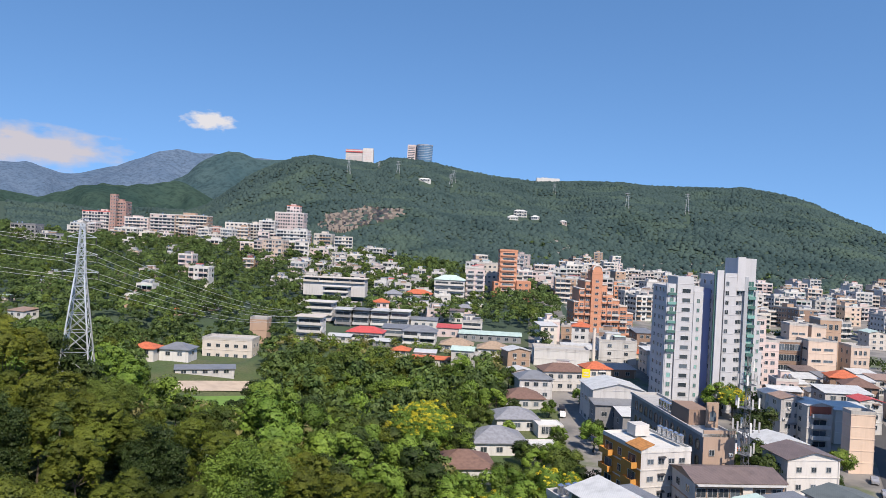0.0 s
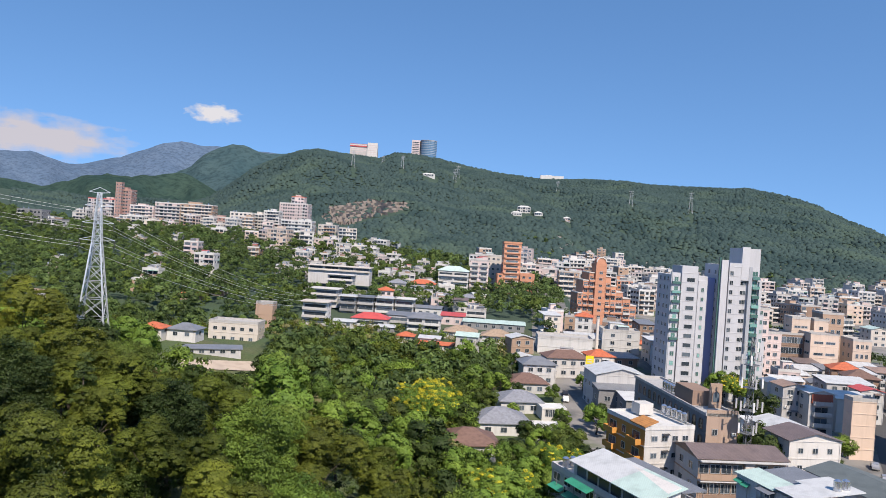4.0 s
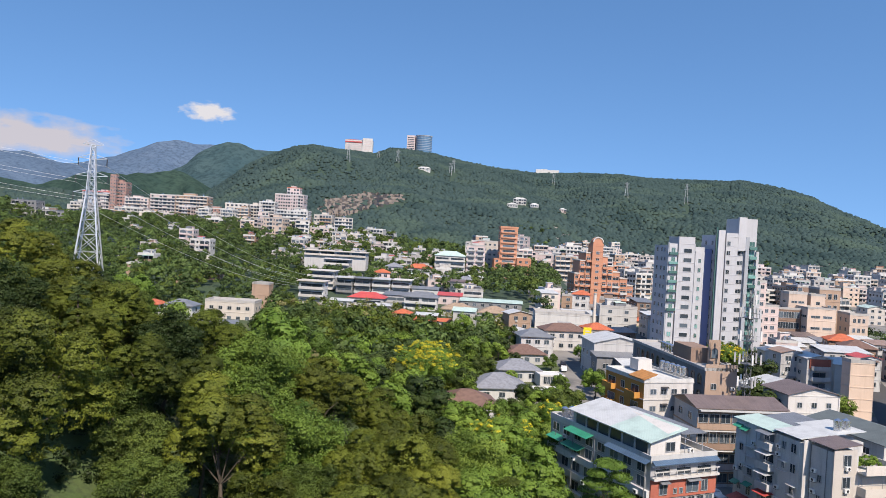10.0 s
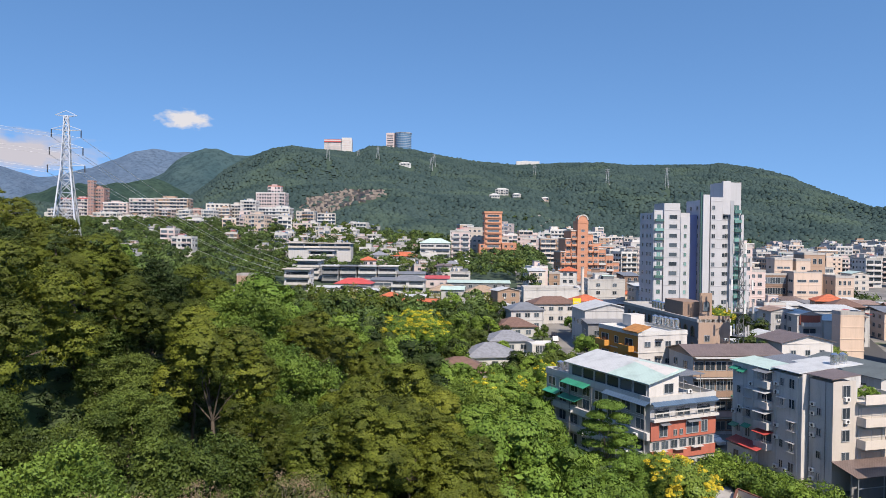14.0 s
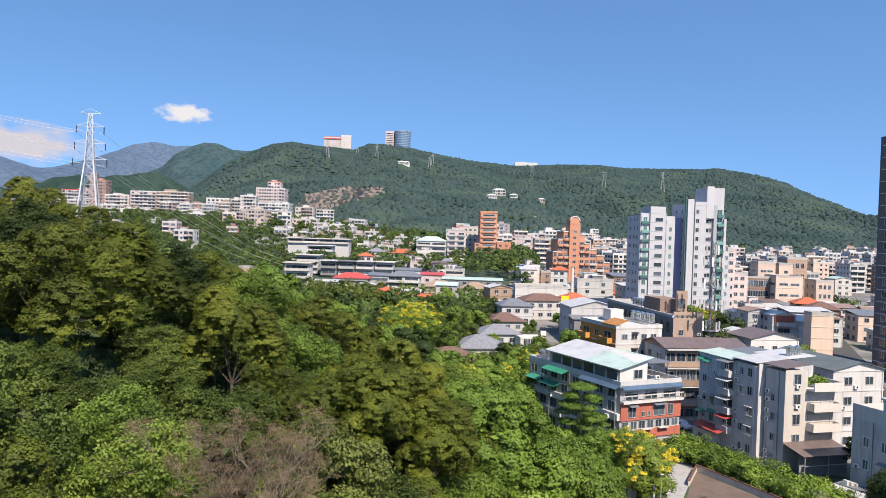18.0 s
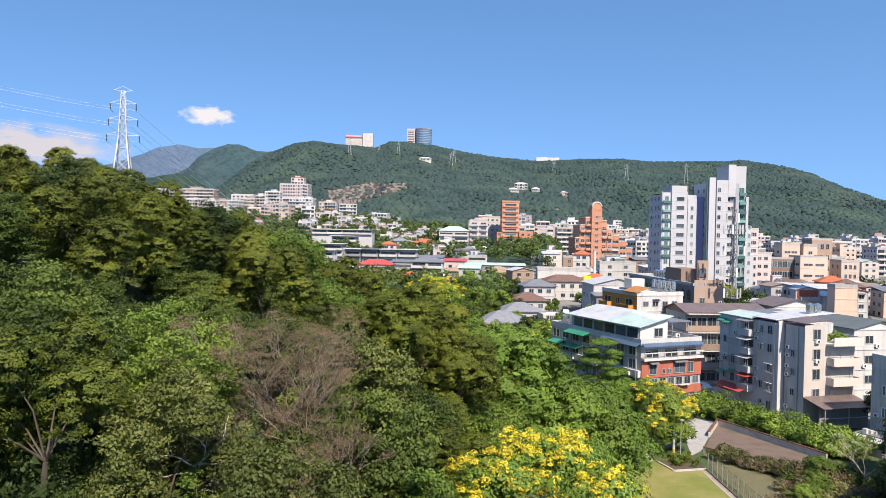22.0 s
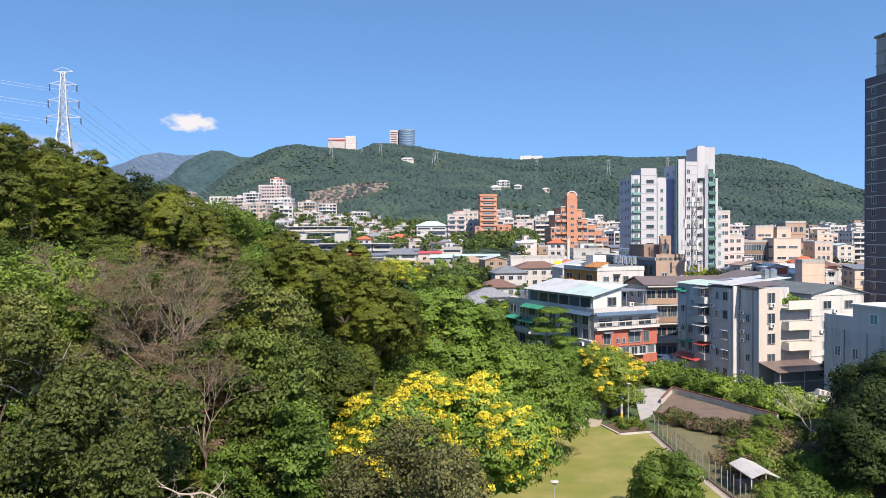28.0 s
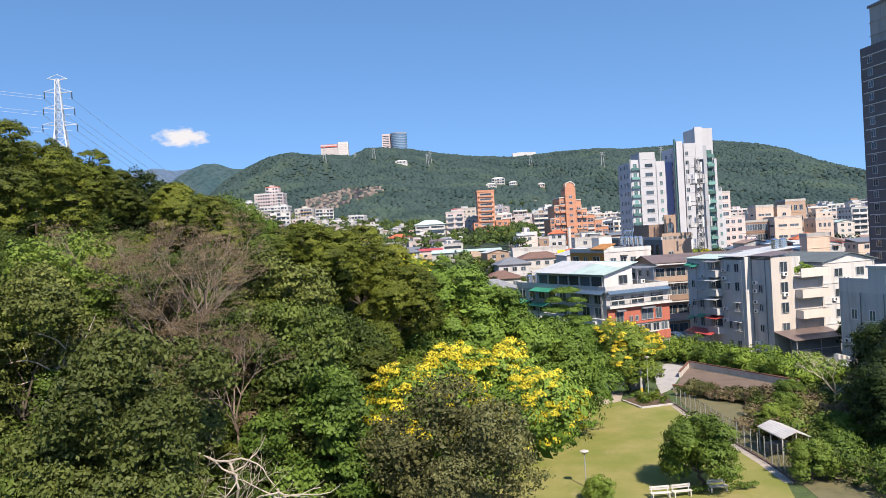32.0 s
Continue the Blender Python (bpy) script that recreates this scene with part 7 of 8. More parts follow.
    # lamps and pole
    for x, y, h, r in ((9.4, 52.2, 3.1, 0.34), (20.3, 83.8, 5.2, 0.3)):
        e = thing("lamp_post", "slim garden lamp post with a white disc shade", "lamp", x, y, 0, 0, "garden lamps")
        Shape().bar((0, 0, 0), (0, 0, h - 0.25), 0.06, 0.05, 8).part("post", M_STEEL, e)
        Shape().bar((0, 0, h - 0.25), (0, 0, h), 0.14, r, 12).part("shade", M_WHITE, e)
        Shape().bar((0, 0, h), (0, 0, h + 0.08), r * 1.15, r * 0.6, 12).part("cap", M_CREAM, e)
    e = thing("utility_pole", "pale concrete pole with a painted foot", "pole", 19.6, 84.6, 0)
    Shape().bar((0, 0, -0.3), (0, 0, 7.0), 0.17, 0.12, 10).part("shaft", M_PALE, e)
    Shape().bar((0, 0, 0), (0, 0, 1.2), 0.19, 0.185, 10).part("painted_foot", plain_mat("yellow_paint", (0.55, 0.38, 0.05), 0.6), e)
    # benches
    for x, y, yaw in ((14.9, 49.2, 8), (16.6, 49.5, 12), (19.6, 50.4, 14), (10.6, 79.4, -25)):
        e = thing("garden_bench", "white slatted garden bench on the lawn", "bench", x, y, 0.08, yaw, "garden benches")
        for k in range(3):
            Shape().box(-0.8, -0.2 + 0.16 * k, 0.42, 0.8, -0.07 + 0.16 * k, 0.46).part("seat_slat", M_WHITE, e)
        for k in range(2):
            Shape().box(-0.8, 0.27, 0.6 + 0.17 * k, 0.8, 0.31, 0.73 + 0.17 * k).part("back_slat", M_WHITE, e)
        for sx in (-0.65, 0.65):
            Shape().box(sx - 0.04, -0.2, 0, sx + 0.04, -0.12, 0.42).part("leg", M_WHITE, e)
            Shape().box(sx - 0.04, 0.24, 0, sx + 0.04, 0.27, 0.95).part("leg", M_WHITE, e)
    # open shelter with a weathered sheet roof
    e = thing("garden_shelter", "open shelter with white posts and a weathered sheet roof", "shelter", 27.9, 59.5, 0, 10)
    pts = [(-1.3, -2.2, 2.1), (-1.3, 2.2, 2.1), (0, 2.2, 2.6), (0, -2.2, 2.6), (1.3, 2.2, 2.1), (1.3, -2.2, 2.1)]
    for a in ((0, 1, 2, 3), (3, 2, 4, 5)):
        q = [pts[i] for i in a]
        q += [(x, y, z + 0.08) for x, y, z in q]
        Shape().poly(q, QUADS).part("roof_sheet", tin_mat("old_pale_sheet", (0.52, 0.50, 0.48)), e)
    for x in (-1.2, 1.2):
        for y in (-2.0, 0, 2.0):
            Shape().bar((x, y, 0), (x, y, 2.12), 0.06).part("post", M_WHITE, e)
    Shape().box(-1.0, 0.8, 0, 1.0, 1.5, 0.9).part("counter", M_DGREY, e)
    # small hut and white doorway by the terrace
    e = thing("garden_hut", "small dark hut with a grey sheet roof and white door", "hut", 18.2, 90.5, 0, 20)
    Shape().box(-2.4, -1.6, -0.2, 2.4, 1.6, 2.3).part("wall", M_DGREY, e)
    Shape().box(-2.8, -2.1, 2.3, 2.8, 2.0, 2.42).part("roof", M_GTIN, e)
    Shape().box(-1.9, -1.72, 0, -0.6, -1.62, 2.1).part("door", M_WHITE, e)
    for k in range(3):
        Shape().box(-3.6, -1.4 + k, 0, -2.6, -1.3 + k, 1.4).part("side_screen", M_WHITE, e)
    # terrace shed under the trees
    e = thing("terrace_shed", "low shaded lean-to with a bench front beside the terrace", "shed", 9.2, 84.5, 0, -20)
    Shape().box(-3, 0, 0, 3, 3, 2.3).part("wall", M_BROWN, e)
    Shape().box(-3.3, -1.6, 2.3, 3.3, 3.2, 2.42).part("roof", M_RTIN, e)
    for x in (-2.9, 0, 2.9):
        Shape().bar((x, -1.4, 0), (x, -1.4, 2.3), 0.06).part("post", M_STEEL, e)

    # low shed below the grey block
    e = thing("yard_shed", "low sheet-roofed shed with stacked clutter beside the grey block", "shed", 47.4, 91.8, 0, -58)
    Shape().box(-2.6, -2.0, -0.4, 2.6, 2.0, 1.9).part("wall", M_DGREY, e)
    Shape().box(-2.9, 0.1, 2.05, 2.9, 2.3, 2.15).part("roof_sheet", M_GTIN, e)
    Shape().box(-2.9, -2.3, 1.9, 2.9, 0.3, 2.0).part("roof_sheet", M_WTIN, e)
    for k, (x, y) in enumerate(((-1.9, 1.4), (-1.2, 1.0), (-1.6, 0.6), (-0.8, 1.5))):
        Shape().box(x - 0.3, y - 0.25, 2.15, x + 0.3, y + 0.25, 2.5 + 0.15 * (k % 3)).part("stacked_crate", (M_WHITE, M_CREAM, M_PALE)[k % 3], e)


garden()


def drape(name, corners, mat, label, cat):
    """A patch of ground cover laid over the slope."""
    a, b, c, d = corners
    n = 8
    v, f = [], []
    for j in range(n + 1):
        for i in range(n + 1):
            u, w = i / n, j / n
            x = (a[0] * (1 - u) + b[0] * u) * (1 - w) + (d[0] * (1 - u) + c[0] * u) * w
            y = (a[1] * (1 - u) + b[1] * u) * (1 - w) + (d[1] * (1 - u) + c[1] * u) * w
            v.append((x, y, ground_z(x, y) + 0.3))
    for j in range(n):
        for i in range(n):
            f.append((j * (n + 1) + i, j * (n + 1) + i + 1, (j + 1) * (n + 1) + i + 1, (j + 1) * (n + 1) + i))
    tagged(link_mesh(name, v, f, mat, smooth=True), label, cat, kind="structure")


drape("sports_ground", ((-100, 203), (-83, 219), (-86.9, 229), (-104.3, 211.5)), plain_mat("pale_bare_earth", (0.42, 0.34, 0.27), 1.0, 0, 0.3, 0.5), "pale bare sports ground below the school", "field")
drape("grass_strip", ((-86, 184), (-75, 197), (-82.2, 214), (-95.2, 201)), plain_mat("bright_grass", (0.11, 0.20, 0.04), 1.0, 0, 0.5, 0.5), "bright green grass strip below the sports ground", "lawn")


def lanes():
    sheet("lane", [(17, 120), (22, 122), (19, 160), (17.5, 176), (15.5, 215), (15, 238), (11.5, 238), (11, 214), (13, 176), (14, 150)], 1.9 - 1.2, M_ASPH, "grey asphalt lane between the houses", "road", 1.2)
    v, f = [], []
    path = [(58, 96, 6), (66, 118, 7), (74, 146, 9), (82, 172, 9), (94, 205, 9), (108, 250, 8), (122, 300, 8)]
    for x, y, w in path:
        v += [(x, y, ground_z(x, y) + 0.12), (x + w, y - 1, ground_z(x + w, y) + 0.12)]
    f = [(2 * k, 2 * k + 1, 2 * k + 3, 2 * k + 2) for k in range(len(path) - 1)]
    tagged(link_mesh("main_road", v, f, M_ASPH), "dark asphalt street along the shops", "road", kind="structure")


lanes()


def car(x, y, yaw, paint, label):
    e = thing("car", label, "car", x, y, ground_z(x, y) + 0.14, yaw, "parked cars")
    prof = [(-2.1, 0.35), (-2.1, 0.8), (-1.2, 0.92), (-0.6, 1.42), (1.0, 1.45), (1.7, 0.95), (2.1, 0.85), (2.1, 0.35)]
    n = len(prof)
    s = Shape()
    pts = [(-0.82, a, b) for a, b in prof] + [(0.82, a, b) for a, b in prof]
    s.poly(pts, [tuple(range(n))[::-1], tuple(range(n, 2 * n))] + [(k, (k + 1) % n, n + (k + 1) % n, n + k) for k in range(n)])
    body = s.part("body", paint, e)
    Shape().box(-0.84, -0.75, 0.95, 0.84, 1.15, 1.34).part("side_glass", M_GLASS, e)
    for sx in (-0.8, 0.8):
        for sy in (-1.35, 1.35):
            Shape().bar((sx - 0.08, sy, 0.32), (sx + 0.08, sy, 0.32), 0.32, sides=12).part("wheel", M_DARKM, e)


P_WHITE, P_SILV, P_BLK, P_YEL = plain_mat("white_car_paint", (0.75, 0.75, 0.75), 0.25), plain_mat("silver_car_paint", (0.4, 0.4, 0.42), 0.3, 0.5), plain_mat("black_car_paint", (0.02, 0.02, 0.025), 0.25), plain_mat("yellow_car_paint", (0.75, 0.45, 0.02), 0.3)
for x, y, yaw, p, lab in ((16.2, 170, 5, P_WHITE, "white car parked in the lane"), (15.6, 160, 5, P_SILV, "silver car parked in the lane"), (13, 224, 0, P_WHITE, "white car parked in the lane"), (13.1, 231, 0, P_BLK, "black car parked in the lane"),
                          (79, 161, -18, P_YEL, "yellow taxi on the street"), (80.5, 170, -18, P_WHITE, "white car on the street"), (84, 178, -18, P_SILV, "silver car on the street"), (85, 168, -18, P_BLK, "black car on the street"), (78, 152, -18, P_WHITE, "white car on the street"),
                          (33, 127, 30, P_WHITE, "white car behind the red block"), (86, 188, -18, P_SILV, "silver car on the street")):
    car(x, y, yaw, p, lab)

# ---------- trees ----------
def crown(seed, rad, height, clumps, n, leaf, mat, flat=0.75, loose=0.0, domed=False):
    """A crown: a few domed boughs set apart over an uneven egg, each a heap of rounded sprays, with shaded hollows between. Its foot is the top of the trunk."""
    rng = np.random.default_rng(seed)
    boughs = clumps // 6 if domed else max(6, clumps // 5)
    k = np.arange(boughs)
    u = np.clip((k + 0.5) / boughs + rng.normal(0, 0.05, boughs), 0.02, 1)
    a = k * 2.4 + rng.normal(0, 0.4, boughs)
    wide = rad * 0.72 * np.sqrt(np.clip(1 - (1.25 * u - 0.42) ** 2 / 0.72, 0.0, 1)) * rng.uniform(0.7, 1.15, boughs)
    c = np.stack([wide * np.cos(a), wide * np.sin(a), height * (0.08 + 0.8 * u)], 1)
    r = rad * (rng.uniform(0.36, 0.54, boughs) if domed else rng.uniform(0.3, 0.5, boughs))
    m = 70 if domed else 30
    d = rng.normal(size=(boughs, m, 3))
    out = np.stack([np.cos(a), np.sin(a), (1.3 if domed else 0.6) + 0 * a], 1)
    d += out[:, None] * 0.6
    d /= np.linalg.norm(d, axis=2)[:, :, None]
    pc = (c[:, None] + d * (r[:, None] * rng.uniform(0.84 if domed else 0.72, 0.98, (boughs, m)))[:, :, None] * (1, 1, flat)).reshape(-1, 3)
    pr = (r[:, None] * rng.uniform(0.12, 0.24, (boughs, m)) if domed else r[:, None] * rng.uniform(0.2, 0.42, (boughs, m))).ravel()
    v, f = leaf_cloud(rng, pc, pr, int(n * 1.3), leaf, 0.95, 0 if loose else 2, d.reshape(-1, 3) * (1 - 0.65 * loose), 0.28 + 0.47 * loose, 0.72 - 0.42 * loose)
    # shaded leaves in the heart of each bough
    j = np.repeat(k, 380 if loose else 70)
    q = c[j] + rng.normal(size=(len(j), 3)) * (r[j] * 0.3)[:, None]
    e1, e2 = rng.normal(size=(len(j), 3)), rng.normal(size=(len(j), 3))
    e1 /= np.linalg.norm(e1, axis=1)[:, None]
    e2 = np.cross(e1, e2)
    e2 /= np.linalg.norm(e2, axis=1)[:, None]
    w = (r[j] * rng.uniform(0.05, 0.1, len(j)) if loose else r[j] * rng.uniform(0.12, 0.24, len(j)))[:, None]
    v = np.concatenate([v, np.stack([q - e1 * w, q - e2 * w * 0.6, q + e1 * w, q + e2 * w * 0.6], 1).reshape(-1, 3)])
    return mesh_np("crown", v, np.arange(len(v)).reshape(-1, 4), mat), c, pc


def trunk(seed, height, rad, ends, mat):
    """A tapered, leaning trunk with limbs that reach into the clumps."""
    rng = random.Random(seed)
    s = Shape()
    p, r = Vector((0, 0, -1.0)), rad
    for k in range(4):
        q = Vector((rng.uniform(-0.25, 0.25), rng.uniform(-0.25, 0.25), height * (k + 1) / 4))
        s.bar(p, q, r, r * 0.82, 7)
        p, r = q, r * 0.82
    for c in ends:
        mid = p.lerp(Vector(c) + Vector((0, 0, height)), 0.5) + Vector((rng.uniform(-0.3, 0.3), rng.uniform(-0.3, 0.3), 0.2))
        s.bar(p, mid, r * 0.55, r * 0.35, 5)
        s.bar(mid, Vector(c) + Vector((0, 0, height)), r * 0.35, r * 0.1, 4)
    me = bpy.data.meshes.new("trunk")
    me.from_pydata([tuple(v) for v in s.v], [], s.f)
    me.materials.append(mat)
    return me


def tree_kind(seed, rad, ch, th, clumps, n, leaf, mat, bark=None, flat=0.75, loose=0.0, domed=False):
    cm, c, _ = crown(seed, rad, ch, clumps, n, leaf, mat, flat, loose, domed)
    return trunk(seed, th, 0.06 * rad + 0.05, c[:7], bark or M_BARK), cm, th


def plant(kind, label, x, y, scale=1.0, yaw=0.0, z=None, group="trees of the wood"):
    e = thing("tree", label, "tree", x, y, ground_z(x, y) if z is None else z, yaw, group)
    e.scale = (scale, scale, scale * 1.0)
    put("trunk", kind[0], e, 0, 0, 0)
    put("crown", kind[1], e, 0, 0, kind[2])
    return e


NEAR = [tree_kind(11, 3.9, 6.4, 2.8, 52, 38000, 0.07, M_LEAF, flat=1.0, loose=0.3, domed=True), tree_kind(12, 3.4, 7.0, 3.2, 46, 36000, 0.068, M_LEAF, flat=1.0, loose=0.3, domed=True), tree_kind(13, 4.2, 5.6, 2.8, 60, 18000, 0.105, M_LEAFB, flat=0.85, loose=1.0),
        tree_kind(14, 3.6, 6.2, 2.8, 56, 22000, 0.1, M_LEAFD, flat=1.0, loose=1.0), tree_kind(15, 4.3, 6.6, 2.8, 56, 42000, 0.07, M_LEAF, flat=1.0, loose=0.3, domed=True), tree_kind(16, 3.6, 5.4, 2.2, 52, 22000, 0.095, M_LEAFM, flat=1.0, loose=1.0), tree_kind(17, 3.4, 6.0, 2.4, 52, 22000, 0.09, M_LEAFG, flat=0.9, loose=1.0)]
MID = [tree_kind(21, 4.2, 5.0, 2.6, 44, 5200, 0.17, M_LEAFV, flat=0.9), tree_kind(22, 4.0, 4.8, 2.6, 42, 5000, 0.17, M_LEAFB, flat=0.9), tree_kind(23, 4.2, 4.8, 2.6, 44, 5000, 0.18, M_LEAFD, flat=0.9), tree_kind(24, 4.0, 5.2, 2.8, 42, 5000, 0.17, M_LEAFM, flat=0.9)]


def wood():
    rng = random.Random(5)
    done = []
    tries = 0
    while tries < 6000 and len(done) < 340:
        tries += 1
        x, y = rng.uniform(-110, 16), rng.uniform(18, 160)
        if x > 3 and y < 95:
            continue
        if x > lerp(y, (18, 30, 48, 60, 95, 130, 160, 200, 235), (-9, -7, -7, -4, 0, 9, -4, -16, -20)):
            continue
        if x < -28 - 0.72 * y:
            continue
        if abs(x + 76.7) < 5 and abs(y - 117) < 9:
            continue
        if -21 < x < -5 and 146 < y < 176:
            continue
        gap = 7.0 if y < 110 else 6.6
        if any((x - a) ** 2 + (y - b) ** 2 < r * r for a, b, r in ((-17, 30, 4.5), (-12.6, 28, 4), (-8, 26, 4), (1.5, 39.5, 7))):
            continue
        if any((x - a) ** 2 + (y - b) ** 2 < gap * gap for a, b in done):
            continue
        done.append((x, y))
        kinds = NEAR if y < 105 else MID
        if y < 42 and x > -34:
            k = NEAR[rng.choice((0, 5, 6, 5, 6, 2, 1))]
        else:
            k = kinds[rng.choice((0, 1, 4, 0, 1, 4, 3, 5, 5, 2)) if y < 105 else rng.randrange(4)]
        grown = rng.choice((0.85, 0.95, 1.05, 1.15, 1.25, 1.4)) * rng.uniform(0.94, 1.06)
        if y > 96 and -0.53 < (x + 5) / y < -0.33:
            grown *= 0.52
        plant(k, "leafy broadleaf tree in the hillside wood", x, y, grown, rng.uniform(0, 360))


wood()


def dome():
    """A rough crown of fifteen faces."""
    q = 2 * math.pi / 5
    v = [(math.cos(k * q), math.sin(k * q), -0.4) for k in range(5)]
    v += [(0.74 * math.cos((k + 0.5) * q), 0.74 * math.sin((k + 0.5) * q), 0.5) for k in range(5)] + [(0.1, 0, 0.95)]
    f = []
    for k in range(5):
        j = (k + 1) % 5
        f += [(k, j, 5 + k), (j, 5 + j, 5 + k), (5 + k, 5 + j, 10)]
    return np.array(v), np.array(f)


def canopy(name, label, n, region, size, mat, seed):
    """Many uneven crowns seen from afar, as one mesh. region(rng) gives a place."""
    bv, bf = dome()
    rng = np.random.default_rng(seed)
    pts = [p for p in (region(rng) for _ in range(n)) if p is not None]
    m = len(pts)
    c = np.array([(x, y, ground_z(x, y)) for x, y in pts])
    r = rng.uniform(size[0], size[1], m)
    v = bv[None] * rng.uniform(0.7, 1.3, (m, len(bv), 1)) * np.stack([r, r, r * rng.uniform(0.5, 0.95, m)], 1)[:, None]
    v += c[:, None]
    v[:, :, 2] += (r * 0.35)[:, None]
    f = bf[None] + (np.arange(m) * len(bv))[:, None, None]
    tagged(new(name, mesh_np(name, v.reshape(-1, 3), f.reshape(-1, 3), mat)), label, "woods", kind="stuff")


def mountain_place(rng):
    az = rng.uniform(-37, 34)
    r = 600 + 1390 * rng.uniform() ** 0.85
    x, y = r * math.sin(radians(az)), r * math.cos(radians(az))
    foot = lerp(az, (-40, -20, -8, 5, 25), (900, 720, 590, 660, 820))
    if r < foot:
        return None
    el = math.degrees(math.atan2(ground_z(x, y) - 43.4, r))
    if -16.2 < az < -9.2 and el > lerp(az, (-16.2, -14.3, -12.7, -9.3), (1.2, 0.75, 1.25, 2.2)) and el < lerp(az, (-16.2, -15.4, -12.6, -9.3), (1.3, 2.1, 2.95, 3.05)) and rng.uniform() < 0.93:
        return None
    for a, rc, w in CLEARINGS:
        if abs(az - a) * 0.01745 * rc < w * 0.7 and rc - 60 < r < rc + 14:
            return None
    return x, y


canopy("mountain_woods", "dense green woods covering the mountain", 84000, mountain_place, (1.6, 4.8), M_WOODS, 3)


def leafy_stuff(name, label, n, region, size, leaves, leaf, mats, seed):
    """Crowns of real leaves for the woods between the houses, as one mesh for each green."""
    rng = np.random.default_rng(seed)
    pts = [p for p in (region(rng) for _ in range(n)) if p is not None]
    c = np.array([(x, y, ground_z(x, y)) for x, y in pts])
    r = rng.uniform(size[0], size[1], len(pts))
    c[:, 2] += r * rng.uniform(0.5, 1.5, len(pts))
    pick = rng.integers(0, len(mats), len(pts))
    for k, mat in enumerate(mats):
        cc, rr = c[pick == k], r[pick == k]
        sub = cc + rng.normal(size=cc.shape) * rr[:, None] * 0.45
        cc, rr = np.concatenate([cc, sub]), np.concatenate([rr, rr * 0.7])
        v, f = leaf_cloud(rng, cc, rr, leaves * len(rr) // 2, leaf, 0.85, 7)
        tagged(new(name, mesh_np(name, v, f, mat)), label, "woods", kind="stuff")


def crown_stuff(name, label, n, region, size, clumps, leaves, leaf, mats, seed, inner, gap=0.0):
    """Whole domed crowns of leaf clumps for woods too far to be told apart, as one mesh for each green."""
    rng = np.random.default_rng(seed)
    pts = []
    cell = {}
    for _ in range(n):
        p = region(rng)
        if p is None:
            continue
        key = (int(p[0] // 12), int(p[1] // 12))
        near = [q for a in (-1, 0, 1) for b in (-1, 0, 1) for q in cell.get((key[0] + a, key[1] + b), ())]
        if gap and any((p[0] - q[0]) ** 2 + (p[1] - q[1]) ** 2 < gap * gap for q in near):
            continue
        cell.setdefault(key, []).append(p)
        pts.append(p)
    base = np.array([(x, y, ground_z(x, y)) for x, y in pts])
    rad = rng.uniform(size[0], size[1], len(pts))
    pick = rng.integers(0, len(mats), len(pts))
    for k, mat in enumerate(mats):
        b, r = base[pick == k], rad[pick == k]
        m = len(b)
        a = rng.uniform(0, 2 * math.pi, (m, clumps))
        s = np.sqrt(rng.uniform(0, 1, (m, clumps)))
        tall = r[:, None] * rng.uniform(1.2, 1.7, (m, 1))
        z = 1.2 + tall * (0.25 + 0.75 * (1 - s**2.3)) + rng.normal(0, 0.08, (m, clumps)) * r[:, None]
        c = np.stack([b[:, :1] + r[:, None] * 0.8 * s * np.cos(a), b[:, 1:2] + r[:, None] * 0.8 * s * np.sin(a), b[:, 2:3] + z], 2).reshape(-1, 3)
        cr = (r[:, None] * rng.uniform(0.22, 0.44, (m, clumps))).ravel()
        v, f = leaf_cloud(rng, c, cr, leaves * m, leaf, 0.9, inner)
        tagged(new(name, mesh_np(name, v, f, mat)), label, "woods", kind="stuff")


def clear_of_houses(x, y, gap=1.5):
    return all(abs(x - a) > w / 2 + gap or abs(y - b) > d / 2 + gap for a, b, w, d in PLOTS)


def in_clearing(x, y):
    """The open ground below the school, with only low growth before it."""
    return -0.53 < (x + 5) / y < -0.335 and 135 < y < 284


def by_terraces(x, y):
    """The built-up foot of the slope, where nothing tall grows before the houses."""
    return -98 < x < 4 and 258 < y < 362 or -132 < x < -88 and 385 < y < 436 or -72 < x < -20 and 436 < y < 472


def valley_place(rng):
    x, y = rng.uniform(-480, 20), rng.uniform(150, 680)
    if x > lerp(y, (150, 190, 215, 262, 300, 450, 640), (-15, -17, -12, -6, 10, 20, 10)) or x < -0.8 * y - 30:
        return None
    if -134 < x < -97 and 245 < y < 300 or in_clearing(x, y) or by_terraces(x, y):
        return None
    return (x, y) if clear_of_houses(x, y) else None


def town_place(rng):
    x, y = rng.uniform(-20, 420), rng.uniform(150, 900)
    if x > 0.55 * y or (y < 330 and rng.uniform() < 0.75):
        return None
    if noise.noise((x / 60, y / 60, 9)) < 0.12:
        return None
    return (x, y) if clear_of_houses(x, y, 3) else None


crown_stuff("valley_woods", "mixed green woods between the hillside houses", 6200, valley_place, (2.6, 6.2), 9, 210, 0.6, (M_WOODN, M_WOODD, M_WOODN, M_WOODD, M_LEAFM, M_WOODD), 8, 4, 3.8)


